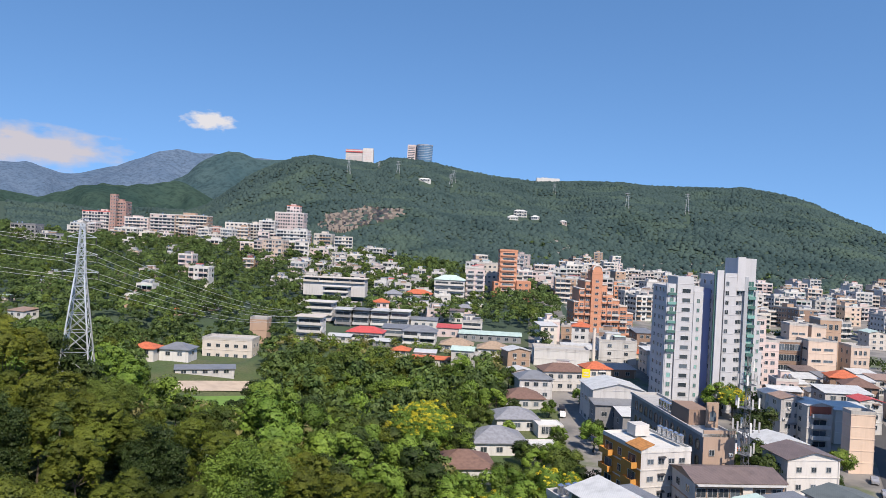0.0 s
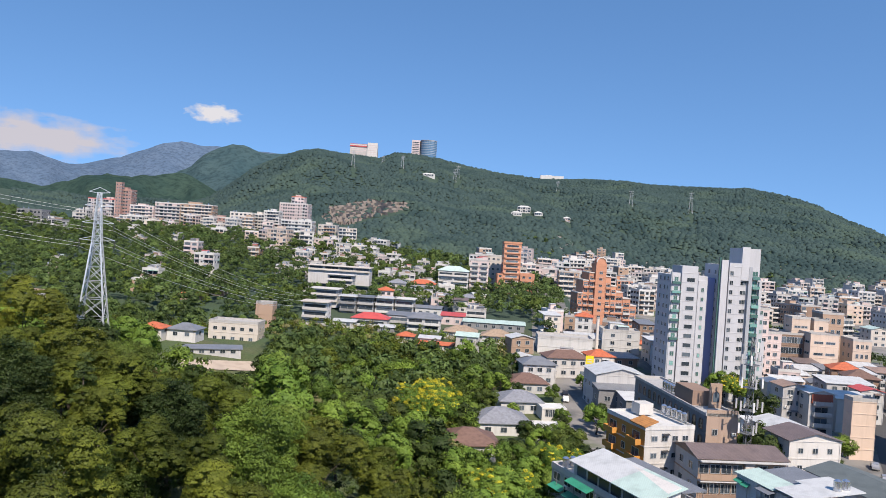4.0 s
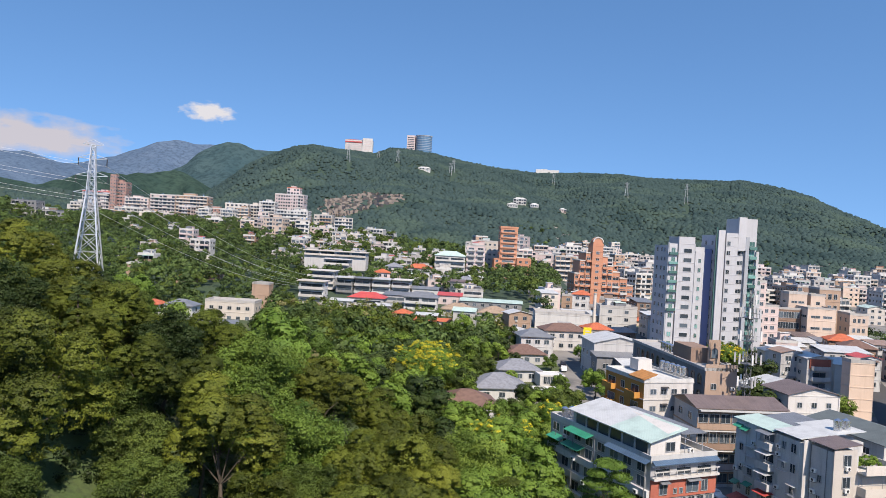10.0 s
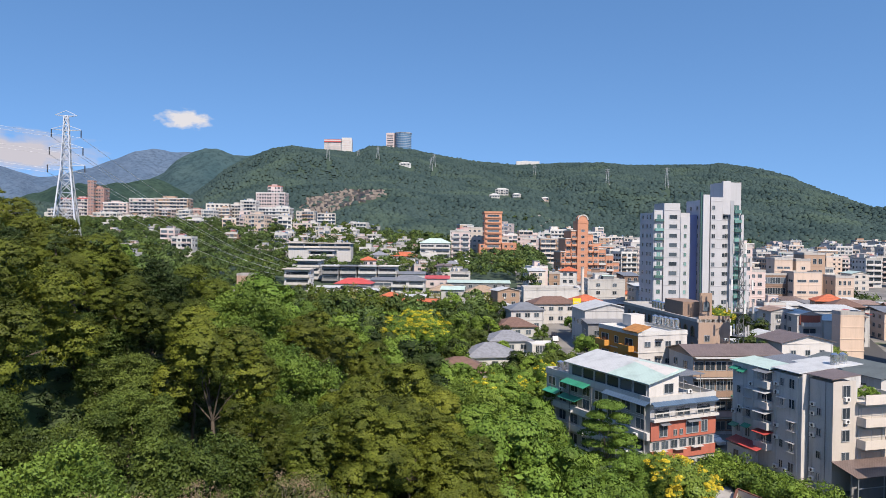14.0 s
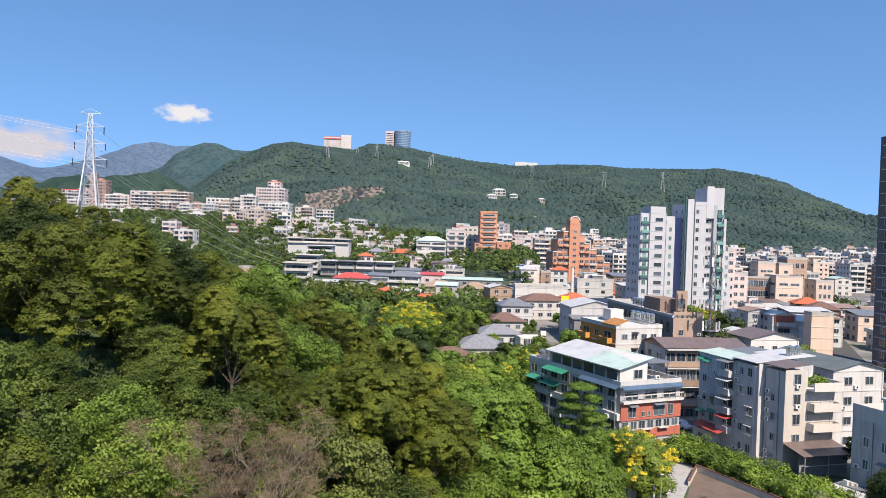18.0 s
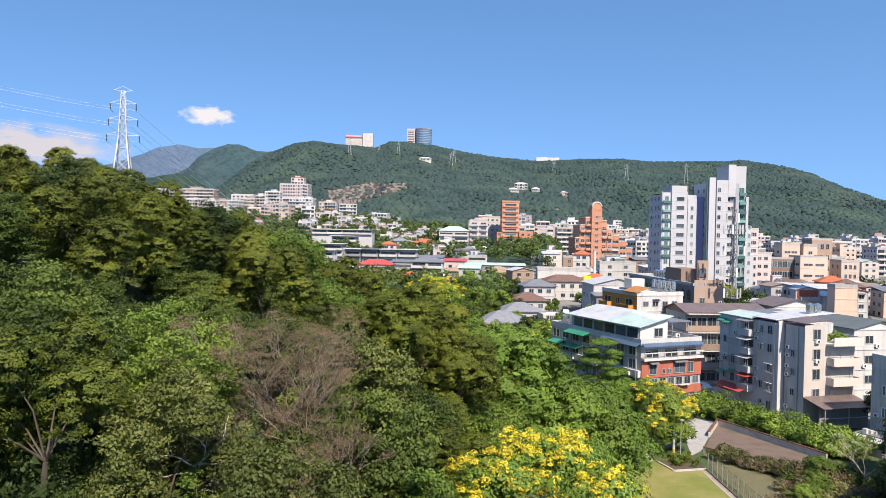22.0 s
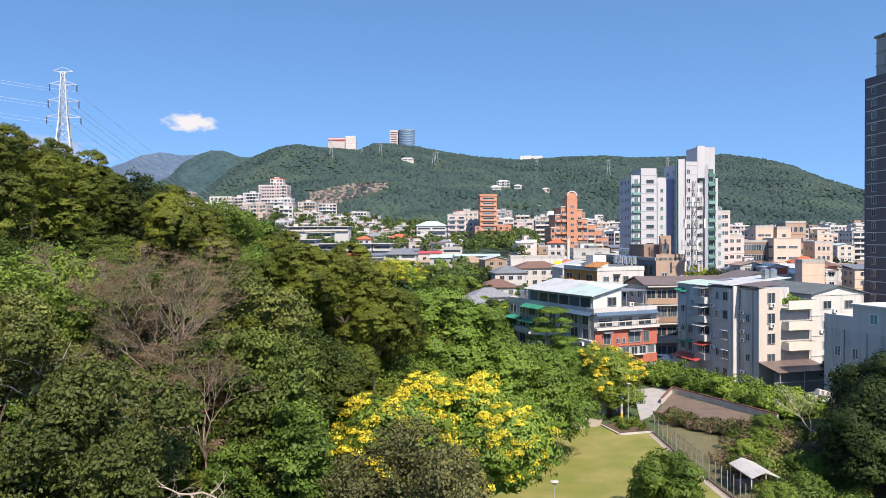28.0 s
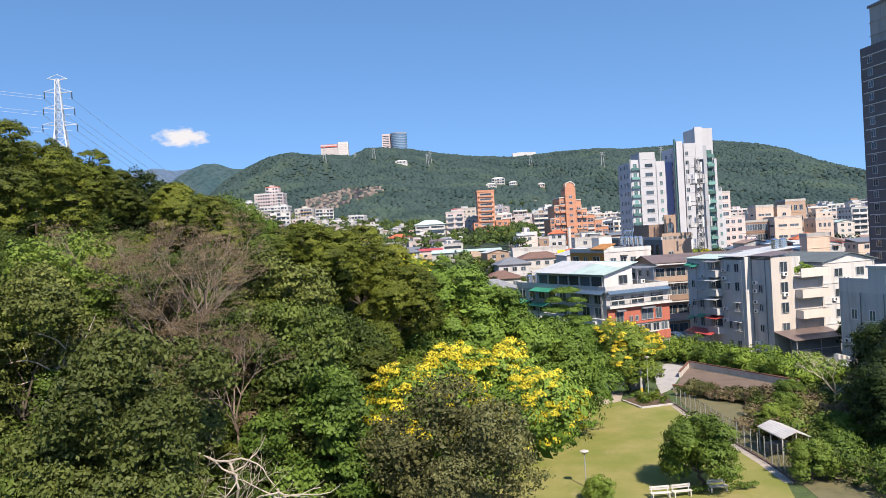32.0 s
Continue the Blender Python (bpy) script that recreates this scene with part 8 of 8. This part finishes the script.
def near_valley_place(rng):
    x, y = rng.uniform(-190, 12), rng.uniform(128, 275)
    if x > lerp(y, (128, 150, 190, 215, 275), (8, -9, -15, -10, -6)) or x < -0.72 * y - 25:
        return None
    if in_clearing(x, y) or by_terraces(x, y) or -21 < x < -5 and 148 < y < 176 or math.hypot(x + 22, y - 158) < 9 or (y < 160 and x < 0 and rng.uniform() < 0.6):
        return None
    return (x, y) if clear_of_houses(x, y, 2.5) else None


crown_stuff("valley_crowns", "rounded leafy crowns of the lower wood", 900, near_valley_place, (3.0, 5.4), 18, 1150, 0.25, (M_LEAFV, M_LEAFB, M_LEAFM, M_LEAFV, M_LEAF), 18, 10, 6.0)


def low_place(rng):
    x, y = rng.uniform(-190, 10), rng.uniform(112, 300)
    if x > lerp(y, (112, 150, 190, 215, 300), (6, -9, -15, -10, -6)) or x < -0.72 * y - 25:
        return None
    if in_clearing(x, y) and y > 176:
        return None
    return (x, y) if clear_of_houses(x, y, 1) else None


leafy_stuff("undergrowth", "low green shrubs and creepers under the valley trees", 3400, low_place, (1.3, 2.6), 34, 0.42, (M_LEAFB, M_LEAFM, M_LEAF, M_DRYG), 21)
leafy_stuff("town_trees", "green trees and shrubs between the town buildings", 1500, town_place, (1.8, 3.6), 40, 0.65, (M_LEAFD, M_WOODN), 9)


for i, (x, y, s) in enumerate(((19.5, 193, 0.75), (20.5, 201, 0.6), (8.5, 178, 0.62), (11, 169, 0.7), (5, 172, 0.6), (1, 178, 0.55), (10.5, 197, 0.5), (9.5, 160, 0.75), (-3, 200.5, 0.45), (-14, 180, 0.7), (-14, 190, 0.75), (-10.5, 203, 0.7), (-9, 222, 0.75), (-7, 229, 0.7),
                               (-8.5, 240, 0.8), (-4, 250, 0.75), (19, 238, 0.5), (-2, 223, 0.45), (3, 158, 0.6), (-2, 155, 0.7))):
    plant(MID[(0, 2, 1, 3)[i % 4]], "rounded green tree between the tiled bungalows", x, y, s * 1.3, i * 67, group="trees by the bungalows")

# ---------- single plants round the garden ----------
def blossom_tree(x, y, z, rad, ch, th, seed, share, label, mat=None):
    """Broad crown with yellow blossom sprays standing on the green boughs."""
    e = thing("flowering_tree", label, "tree", x, y, z)
    cm, c, sprays = crown(seed, rad, ch, 80, 20000, 0.12, mat or M_LEAFV, 0.85)
    put("trunk", trunk(seed, th, 0.08 * rad, c[:9], M_BARK), e, 0, 0, 0)
    put("crown", cm, e, 0, 0, th)
    rng = np.random.default_rng(seed + 1)
    high = sprays[sprays[:, 2] > np.quantile(sprays[:, 2], 0.22)]
    pick = rng.choice(len(high), int(len(high) * min(0.9, 0.55 * share)), replace=False)
    n = 3 * len(pick)
    cc = np.repeat(high[pick], 3, 0) + rng.normal(size=(n, 3)) * rad * 0.045
    cc *= 1 + 0.05 * (cc[:, :1] ** 2 + cc[:, 1:2] ** 2) ** 0.5 / rad
    cc[:, 2] += rad * 0.045
    v, f = leaf_cloud(rng, cc, rng.uniform(0.04, 0.085, n) * rad, int(42000 * share), 0.085, 0.8)
    put("blossom", mesh_np("blossom", v, f, M_YELLOW), e, 0, 0, th)


blossom_tree(1.0, 39.5, 0.4, 6.8, 6.4, 6.0, 51, 0.85, "broad tree covered in bright yellow blossom")
blossom_tree(18.4, 88.5, 0, 5.0, 6.6, 1.8, 52, 0.5, "green tree with some yellow blossom beside the pole", M_LEAFB)
blossom_tree(-23, 163, ground_z(-23, 163), 7.5, 5.5, 7.4, 53, 0.8, "tree with yellow blossom in the wood")
blossom_tree(-3, 128, 1, 5.5, 4.5, 4.5, 54, 0.3, "tree with sparse yellow blossom in the wood")
blossom_tree(8, 150, 1, 5.0, 4.0, 3.5, 55, 0.3, "tree with sparse yellow blossom by the lane")
blossom_tree(66, 238, 3, 4.5, 4.0, 5.0, 56, 0.6, "yellow blossoming tree below the towers")

BROAD = tree_kind(61, 5.4, 6.8, 4.0, 85, 17000, 0.13, M_LEAFV, flat=0.85)
ROUND = tree_kind(62, 3.2, 4.6, 1.4, 100, 12000, 0.1, M_LEAFB, flat=0.85)
BIGD = tree_kind(63, 5.0, 7.5, 2.0, 95, 20000, 0.12, M_LEAFD, flat=0.9)
TALLB = tree_kind(64, 4.6, 8.5, 7.6, 85, 17000, 0.13, M_LEAFV, flat=0.85)
for x, y, s in ((-2.0, 68, 1.08), (2.6, 68, 0.92), (-4.5, 78, 1.0), (1.5, 80, 0.9)):
    plant(TALLB, "tall bright green tree at the edge of the garden", x, y, s, x * 40, z=0.3, group="bright garden trees")
for x, y, s in ((-6.0, 47.5, 0.95), (-9.2, 46.0, 0.95), (-3.4, 51, 0.8), (-12.5, 42, 0.9), (-9.6, 42.5, 1.2), (-11.0, 45.6, 1.15)):
    plant(NEAR[5], "dense green tree under the feathery ones", x, y, s, x * 33, group="trees of the wood")
TALLO = tree_kind(65, 3.6, 6.2, 8.6, 50, 40000, 0.068, M_LEAF, flat=0.98, loose=0.3, domed=True)
for x, y, s in ((-6.2, 53, 1.0), (-9.5, 57, 1.0), (-6, 60, 0.95), (-11, 49, 0.95), (-8.5, 66, 1.0)):
    plant(TALLO, "tall olive-green tree with feathery domes", x, y, s, x * 70, group="feathery trees")
for x, y, top in ((-52, 74, 36.5), (-45, 70, 35.0), (-58, 79, 37.0), (-38, 67, 33.0), (-65, 86, 38.0), (-31, 66, 28.5), (-47, 78, 35.5), (-34, 72, 30.5)):
    plant(TALLO, "tall feathery tree standing up on the hill's skyline", x, y, (top - 2.6 - ground_z(x, y)) / 14.8, x * 70, group="feathery trees")
for x, y, s in ((6.3, 67, 1.1), (9.4, 68, 0.82), (7.5, 76, 0.95), (3.5, 88, 0.9), (12.0, 82.5, 0.62), (4, 60, 0.8), (14.2, 92, 0.75)):
    plant(BROAD, "broad bright green tree at the edge of the garden", x, y, s, x * 40, group="bright garden trees")
plant(ROUND, "round green tree on the lawn", 18.4, 51.0, 0.98, 20, group="")
for x, y, s in ((45, 71, 1.1), (41, 63, 0.95), (47.5, 79, 0.85), (50, 66, 1.1), (37.5, 58, 0.85), (44, 58, 1.1)):
    plant(BIGD, "large dark green tree beside the plot", x, y, s, x * 30, group="dark trees by the plot")
for x, y, s in ((27.5, 52.5, 0.62), (31.5, 56.5, 0.55), (10.2, 48.8, 0.4), (33.5, 61.5, 0.6), (30, 68, 0.5), (33, 73, 0.5), (35, 78, 0.55)):
    plant(ROUND, "rounded green shrub by the garden shelter", x, y, s, x * 50, z=-0.4, group="garden shrubs")
for x, y, s in ((14.5, 156, 0.8), (11, 166, 0.9), (64, 244, 1.2), (75, 246, 1.0), (66, 186, 0.8), (66, 213, 1.25), (77, 187, 0.9), (70, 176, 0.7), (3, 176, 0.7), (10, 192, 0.5), (9, 222, 0.6), (51.6, 163, 1.5), (54.5, 105.5, 0.62)):
    plant(MID[int(x) % 4], "leafy street tree between the houses", x, y, s * 1.1, x * 20, group="street trees")


def layered_tree():
    """Feathery tree with flat tiers of foliage."""
    e = thing("layered_tree", "feathery tree with flat tiers of foliage before the red block", "tree", 11.8, 99.5, 0)
    rng = np.random.default_rng(71)
    c = np.array([(rng.uniform(-4.6, 4.6), rng.uniform(-3.2, 3.2), z + rng.normal(0, 0.15)) for z in (5.5, 7.0, 8.5, 10.0, 11.4, 12.6) for _ in range(7)])
    c[:, :2] *= (1.25 - 0.075 * c[:, 2:3])
    put("trunk", trunk(71, 4.5, 0.22, c[::4] - (0, 0, 4.5), M_BARK), e, 0, 0, 0)
    v, f = leaf_cloud(rng, c, rng.uniform(0.9, 1.7, len(c)), 17000, 0.13, 0.36)
    put("crown", mesh_np("crown", v, f, M_LEAFV), e, 0, 0, 0)


layered_tree()
plant(NEAR[6], "tan-green bushy tree under the dead ones", -7.4, 29.5, 1.0, 0, group="")
DRYB = tree_kind(91, 4.1, 7.5, 6.4, 60, 22000, 0.085, M_DRYG, flat=0.9, loose=1.0)
plant(DRYB, "sparse grey-green tree in front of the blossoming one", 1.6, 24.5, 1.0, 30, group="")
plant(NEAR[2], "bright green low tree beside the blossoming one", -4.8, 29.0, 0.95, 10, group="")


def bare_tree(x, y, z, h, spread, seed, label, mat, twigs=True, withered=False):
    """Leafless tree: trunk, forking limbs and many twigs."""
    rnd = random.Random(seed)
    e = thing("bare_tree", label, "tree", x, y, z, 0, "bare trees")
    limbs, fine, ends = Shape(), Shape(), []

    def grow(p, d, ln, r, level):
        q = p + d * ln
        mid = p.lerp(q, 0.5) + Vector((rnd.uniform(-1, 1), rnd.uniform(-1, 1), rnd.uniform(-0.5, 0.5))) * ln * 0.1
        tgt = limbs if level < 3 else fine
        sides = 6 if level < 2 else 3
        tgt.bar(p, mid, r, r * 0.85, sides).bar(mid, q, r * 0.85, r * 0.6, sides)
        if level >= (5 if twigs else 4):
            ends.append(tuple(q))
            return
        for _ in range(3 if level else 4):
            nd = (d + Vector((rnd.uniform(-1, 1), rnd.uniform(-1, 1), rnd.uniform(-0.35, 0.6))) * spread).normalized()
            grow(q, nd, ln * rnd.uniform(0.6, 0.82), r * 0.58, level + 1)

    grow(Vector((0, 0, -0.5)), Vector((rnd.uniform(-0.15, 0.15), rnd.uniform(-0.15, 0.15), 1)).normalized(), h * 0.32, h * 0.0105, 0)
    limbs.part("branching_crown", mat, e)
    tagged(fine.part("twig_haze", mat, e), kind="stuff")
    if withered:
        rng = np.random.default_rng(seed)
        tips = np.array(ends)
        tips = tips[rng.random(len(tips)) < 0.55]
        v, f = leaf_cloud(rng, tips, rng.uniform(0.2, 0.5, len(tips)), 11000, 0.035, 0.9, 0, None, 1.0, 0.1)
        tagged(put("withered_leaves", mesh_np("withered_leaves", v, f, M_DRY), e, 0, 0, 0), kind="stuff")


for x, y, h, sd in ((-17.6, 31.5, 10.4, 1), (-15.2, 30.5, 11.0, 2), (-13.0, 30, 10.8, 3), (-10.4, 28.5, 9.4, 4)):
    bare_tree(x, y, ground_z(x, y) + 1.6, h, 0.75, sd, "dry tree with greyish-brown twigs and a few withered leaves", M_TWIG, True, True)
    plant(tree_kind(80 + sd, 2.4, 4.2, 4.5, 22, 3600, 0.085, M_DRY), "withered tree with thin brown leaves", x + 1.0, y + 0.8, h / 12, 40 * sd, group="withered trees")
bare_tree(38.5, 74, 0, 8, 0.95, 5, "pale leafless tree with crooked branches beside the plot", M_BARKP)
bare_tree(-9.5, 22.5, ground_z(-9.5, 22.5), 7.0, 1.0, 7, "dead pale tree leaning out of the thicket", M_BARKP, False)
for x, y, h, sd in ((-15.5, 24, 7.0, 11), (-11.5, 23, 7.0, 12)):
    bare_tree(x, y, ground_z(x, y), h, 1.15, sd, "dead pale tree with crooked branches over the thicket", M_BARKP, False)
bare_tree(-18, 25, ground_z(-18, 25), 7.5, 1.0, 8, "dead pale tree leaning out of the thicket", M_BARKP, False)


def snag(x, y, z, reach, seed):
    """Dead pale trunk out of the thicket that ends in a few long crooked branches."""
    rnd = random.Random(seed)
    e = thing("dead_tree", "dead pale tree with long crooked bare branches", "tree", x, y, ground_z(x, y), 0, "dead trees")
    top = z - ground_z(x, y)
    s = Shape()
    p, r = Vector((rnd.uniform(-0.6, 0.6), 2.2, -0.5)), 0.085
    for k in range(1, 6):
        q = Vector((rnd.uniform(-0.55, 0.55) * (5 - k), rnd.uniform(0, 0.4) * (5 - k), top * k / 5))
        s.bar(p, q, r, r * 0.92, 6)
        p, r = q, r * 0.92
    s.part("trunk", M_BARKP, e)
    for k in range(5):
        a = math.pi * (k % 2) + rnd.uniform(-0.7, 0.7)
        d = Vector((math.cos(a), math.sin(a) * 0.6 - 0.2, rnd.uniform(-0.25, 0.7))).normalized()
        b, q, r = Shape(), Vector((0, 0, top - rnd.uniform(0, 0.25) * reach)), 0.05
        for i in range(6):
            d = (d + Vector((rnd.uniform(-0.5, 0.5), rnd.uniform(-0.4, 0.4), rnd.uniform(-0.45, 0.4)))).normalized()
            n = q + d * reach * rnd.uniform(0.14, 0.26)
            b.bar(q, n, r, r * 0.82, 5)
            if i in (2, 4):
                t = (d + Vector((rnd.uniform(-0.8, 0.8), rnd.uniform(-0.6, 0.6), rnd.uniform(-0.3, 0.8)))).normalized()
                b.bar(n, n + t * reach * 0.3, r * 0.55, r * 0.25, 4)
            q, r = n, r * 0.82
        b.part("branch", M_BARKP, e)


for x, y, z, reach, sd in ((-8.5, 21.6, 12.3, 2.2, 1), (-12.2, 22.0, 14.2, 2.0, 2), (-17.3, 22.0, 11.2, 1.8, 3), (-16.8, 22.4, 16.6, 2.4, 4), (-6.6, 22.2, 10.8, 2.2, 5)):
    snag(x, y, z, reach, sd)


HUNG = [tree_kind(95, 2.3, 5.6, 1.4, 40, 17000, 0.07, M_LEAFB, flat=1.15, loose=1.0), tree_kind(96, 2.2, 5.0, 1.2, 40, 17000, 0.07, M_LEAFM, flat=1.15, loose=1.0), tree_kind(97, 2.0, 5.2, 1.2, 36, 15000, 0.065, M_LEAF, flat=1.15, loose=1.0),
        tree_kind(98, 2.3, 5.0, 1.2, 40, 9000, 0.11, M_LEAFV, flat=1.0, loose=1.0)]
for i, (x, y, top) in enumerate(((-16.8, 26.5, 11.8), (-13.6, 25.0, 11.0), (-10.8, 25.4, 12.4), (-8.4, 24.4, 12.2), (-5.6, 26.0, 14.2), (-3.6, 27.5, 13.4), (-19.8, 27.5, 14.2), (-12.2, 22.0, 10.6), (-7.2, 21.5, 9.8), (-15.6, 22.5, 11.0))):
    plant(HUNG[(1, 0, 2, 1, 0, 1, 2, 0, 1, 3)[i]], "creeper-hung tree with small green leaves below the dry ones", x, y, max(0.6, (top - ground_z(x, y)) / 6.6), i * 50, group="creeper-hung trees")


def vines_place(rng):
    u, w = rng.uniform(-0.55, 1), rng.uniform(0.2, 5.5)
    return 30.4 + 10.3 * u + 0.86 * w, 103.4 - 16.6 * u + 0.51 * w


leafy_stuff("wall_vines", "bright green creepers spilling over the plot wall", 530, vines_place, (0.7, 1.6), 130, 0.17, (M_LEAFV, M_LEAFB, M_LEAFV), 31)
leafy_stuff("dry_scrub", "dry brownish scrub growing over the plot edge", 170, lambda rng: (lambda y: (rng.uniform(27.0 + max(0, y - 70) * 0.55, 41), y))(rng.uniform(61, 80)), (0.45, 1.15), 130, 0.13, (M_DRY, M_LEAFM, M_DRYG), 32)
leafy_stuff("plot_scrub", "dry brownish weeds in front of the plot's low wall", 90, lambda rng: (lambda u, w: (23.6 + 8.6 * u - 0.75 * w, 87.6 - 7.4 * u - 0.65 * w))(rng.uniform(0.25, 1.15), rng.uniform(-1.2, 2.4)), (0.4, 0.9), 120, 0.12, (M_DRY, M_LEAFM, M_DRYG), 39)
leafy_stuff("plot_shrubs", "leafy shrubs below the trees beside the fence", 90, lambda rng: (rng.uniform(29.5, 43), rng.uniform(46, 64)), (0.7, 1.6), 160, 0.12, (M_LEAFM, M_LEAFB), 36)
leafy_stuff("bed_flowers", "low shrubs in the planted bed", 36, lambda rng: (rng.uniform(18.3, 22), rng.uniform(80.4, 85)), (0.25, 0.5), 70, 0.1, (M_LEAFB, M_LEAF), 33)
leafy_stuff("undergrowth", "dense undergrowth below the hillside trees", 1500, lambda rng: (lambda x, y: (x, y) if x < lerp(y, (10, 40, 60, 95, 130), (1, 1, -1, 6, 8)) and x > -20 - 0.7 * y else None)(rng.uniform(-85, 10), rng.uniform(8, 120)), (0.8, 1.6), 110, 0.13, (M_LEAFD, M_LEAFD, M_LEAFM), 34)


def hedge(x, y, yaw, ln, label):
    rng = np.random.default_rng(int(x * 10))
    e = thing("hedge", label, "hedge", x, y, 0.05, yaw)
    n = int(ln * 5)
    c = np.stack([rng.uniform(-ln / 2, ln / 2, n), rng.uniform(-0.25, 0.25, n), rng.uniform(0.2, 0.6, n)], 1)
    v, f = leaf_cloud(rng, c, rng.uniform(0.22, 0.36, n), n * 60, 0.07, 0.9)
    put("foliage", mesh_np("foliage", v, f, M_LEAFB), e, 0, 0, 0)


hedge(18.2, 50.0, 10, 1.6, "clipped bright green hedge between the benches")
hedge(21.6, 50.6, 12, 2.4, "clipped bright green hedge beside the benches")


def conifer(x, y, z, h, label):
    """Dark pointed tree with whorls of drooping boughs."""
    e = thing("conifer", label, "tree", x, y, z, 0, "skyline conifers")
    rng = np.random.default_rng(int(abs(x) * 10))
    n = 70
    u = rng.uniform(0.15, 1, n)
    a = rng.uniform(0, 2 * math.pi, n)
    rad = (1 - u) * h * 0.2 + 0.25
    c = np.stack([rad * np.cos(a), rad * np.sin(a), u * h], 1)
    put("trunk", trunk(3, h * 0.9, 0.2, [], M_BARK), e, 0, 0, 0)
    v, f = leaf_cloud(rng, c, rng.uniform(0.3, 0.7, n), 7000, 0.1, 0.6)
    put("crown", mesh_np("crown", v, f, M_LEAFD), e, 0, 0, 0)


conifer(-48.2, 72, ground_z(-48.2, 72), 35.6 - ground_z(-48.2, 72), "dark pointed conifer on the hill's skyline")
conifer(-45.5, 74, ground_z(-45.5, 74), 31.5 - ground_z(-45.5, 74), "dark pointed conifer on the hill's skyline")


def vine_drapes():
    """Creepers hanging down the front of the thicket in narrow curtains."""
    rng = np.random.default_rng(77)
    for k in range(12):
        x, y = rng.uniform(-19, -3), rng.uniform(21, 27)
        e = thing("climbing_vine", "yellow-green creeper hanging in a curtain over the thicket", "vine", x, y, ground_z(x, y), 0, "hanging creepers")
        n = 22
        h = rng.uniform(4.5, 8.0)
        c = np.stack([rng.normal(0, 0.35, n), rng.normal(0, 0.3, n), rng.uniform(0, h, n)], 1)
        v, f = leaf_cloud(rng, c, rng.uniform(0.3, 0.6, n), 3000, 0.07, 1.4, 6)
        put("foliage", mesh_np("foliage", v, f, (M_LEAFB, M_DRYG, M_LEAFG)[k % 3]), e, 0, 0, 0)
        Shape().bar((0, 0, -0.3), (0.2, 0.1, h), 0.07, 0.03, 5).part("stem", M_BARK, e)


vine_drapes()

leafy_stuff("thicket", "dense green thicket with creepers below the dead trees", 130, lambda rng: (rng.uniform(-22, -9.5), rng.uniform(15.5, 27)), (0.8, 1.8), 420, 0.1, (M_LEAFM, M_LEAFG, M_LEAFM), 41)
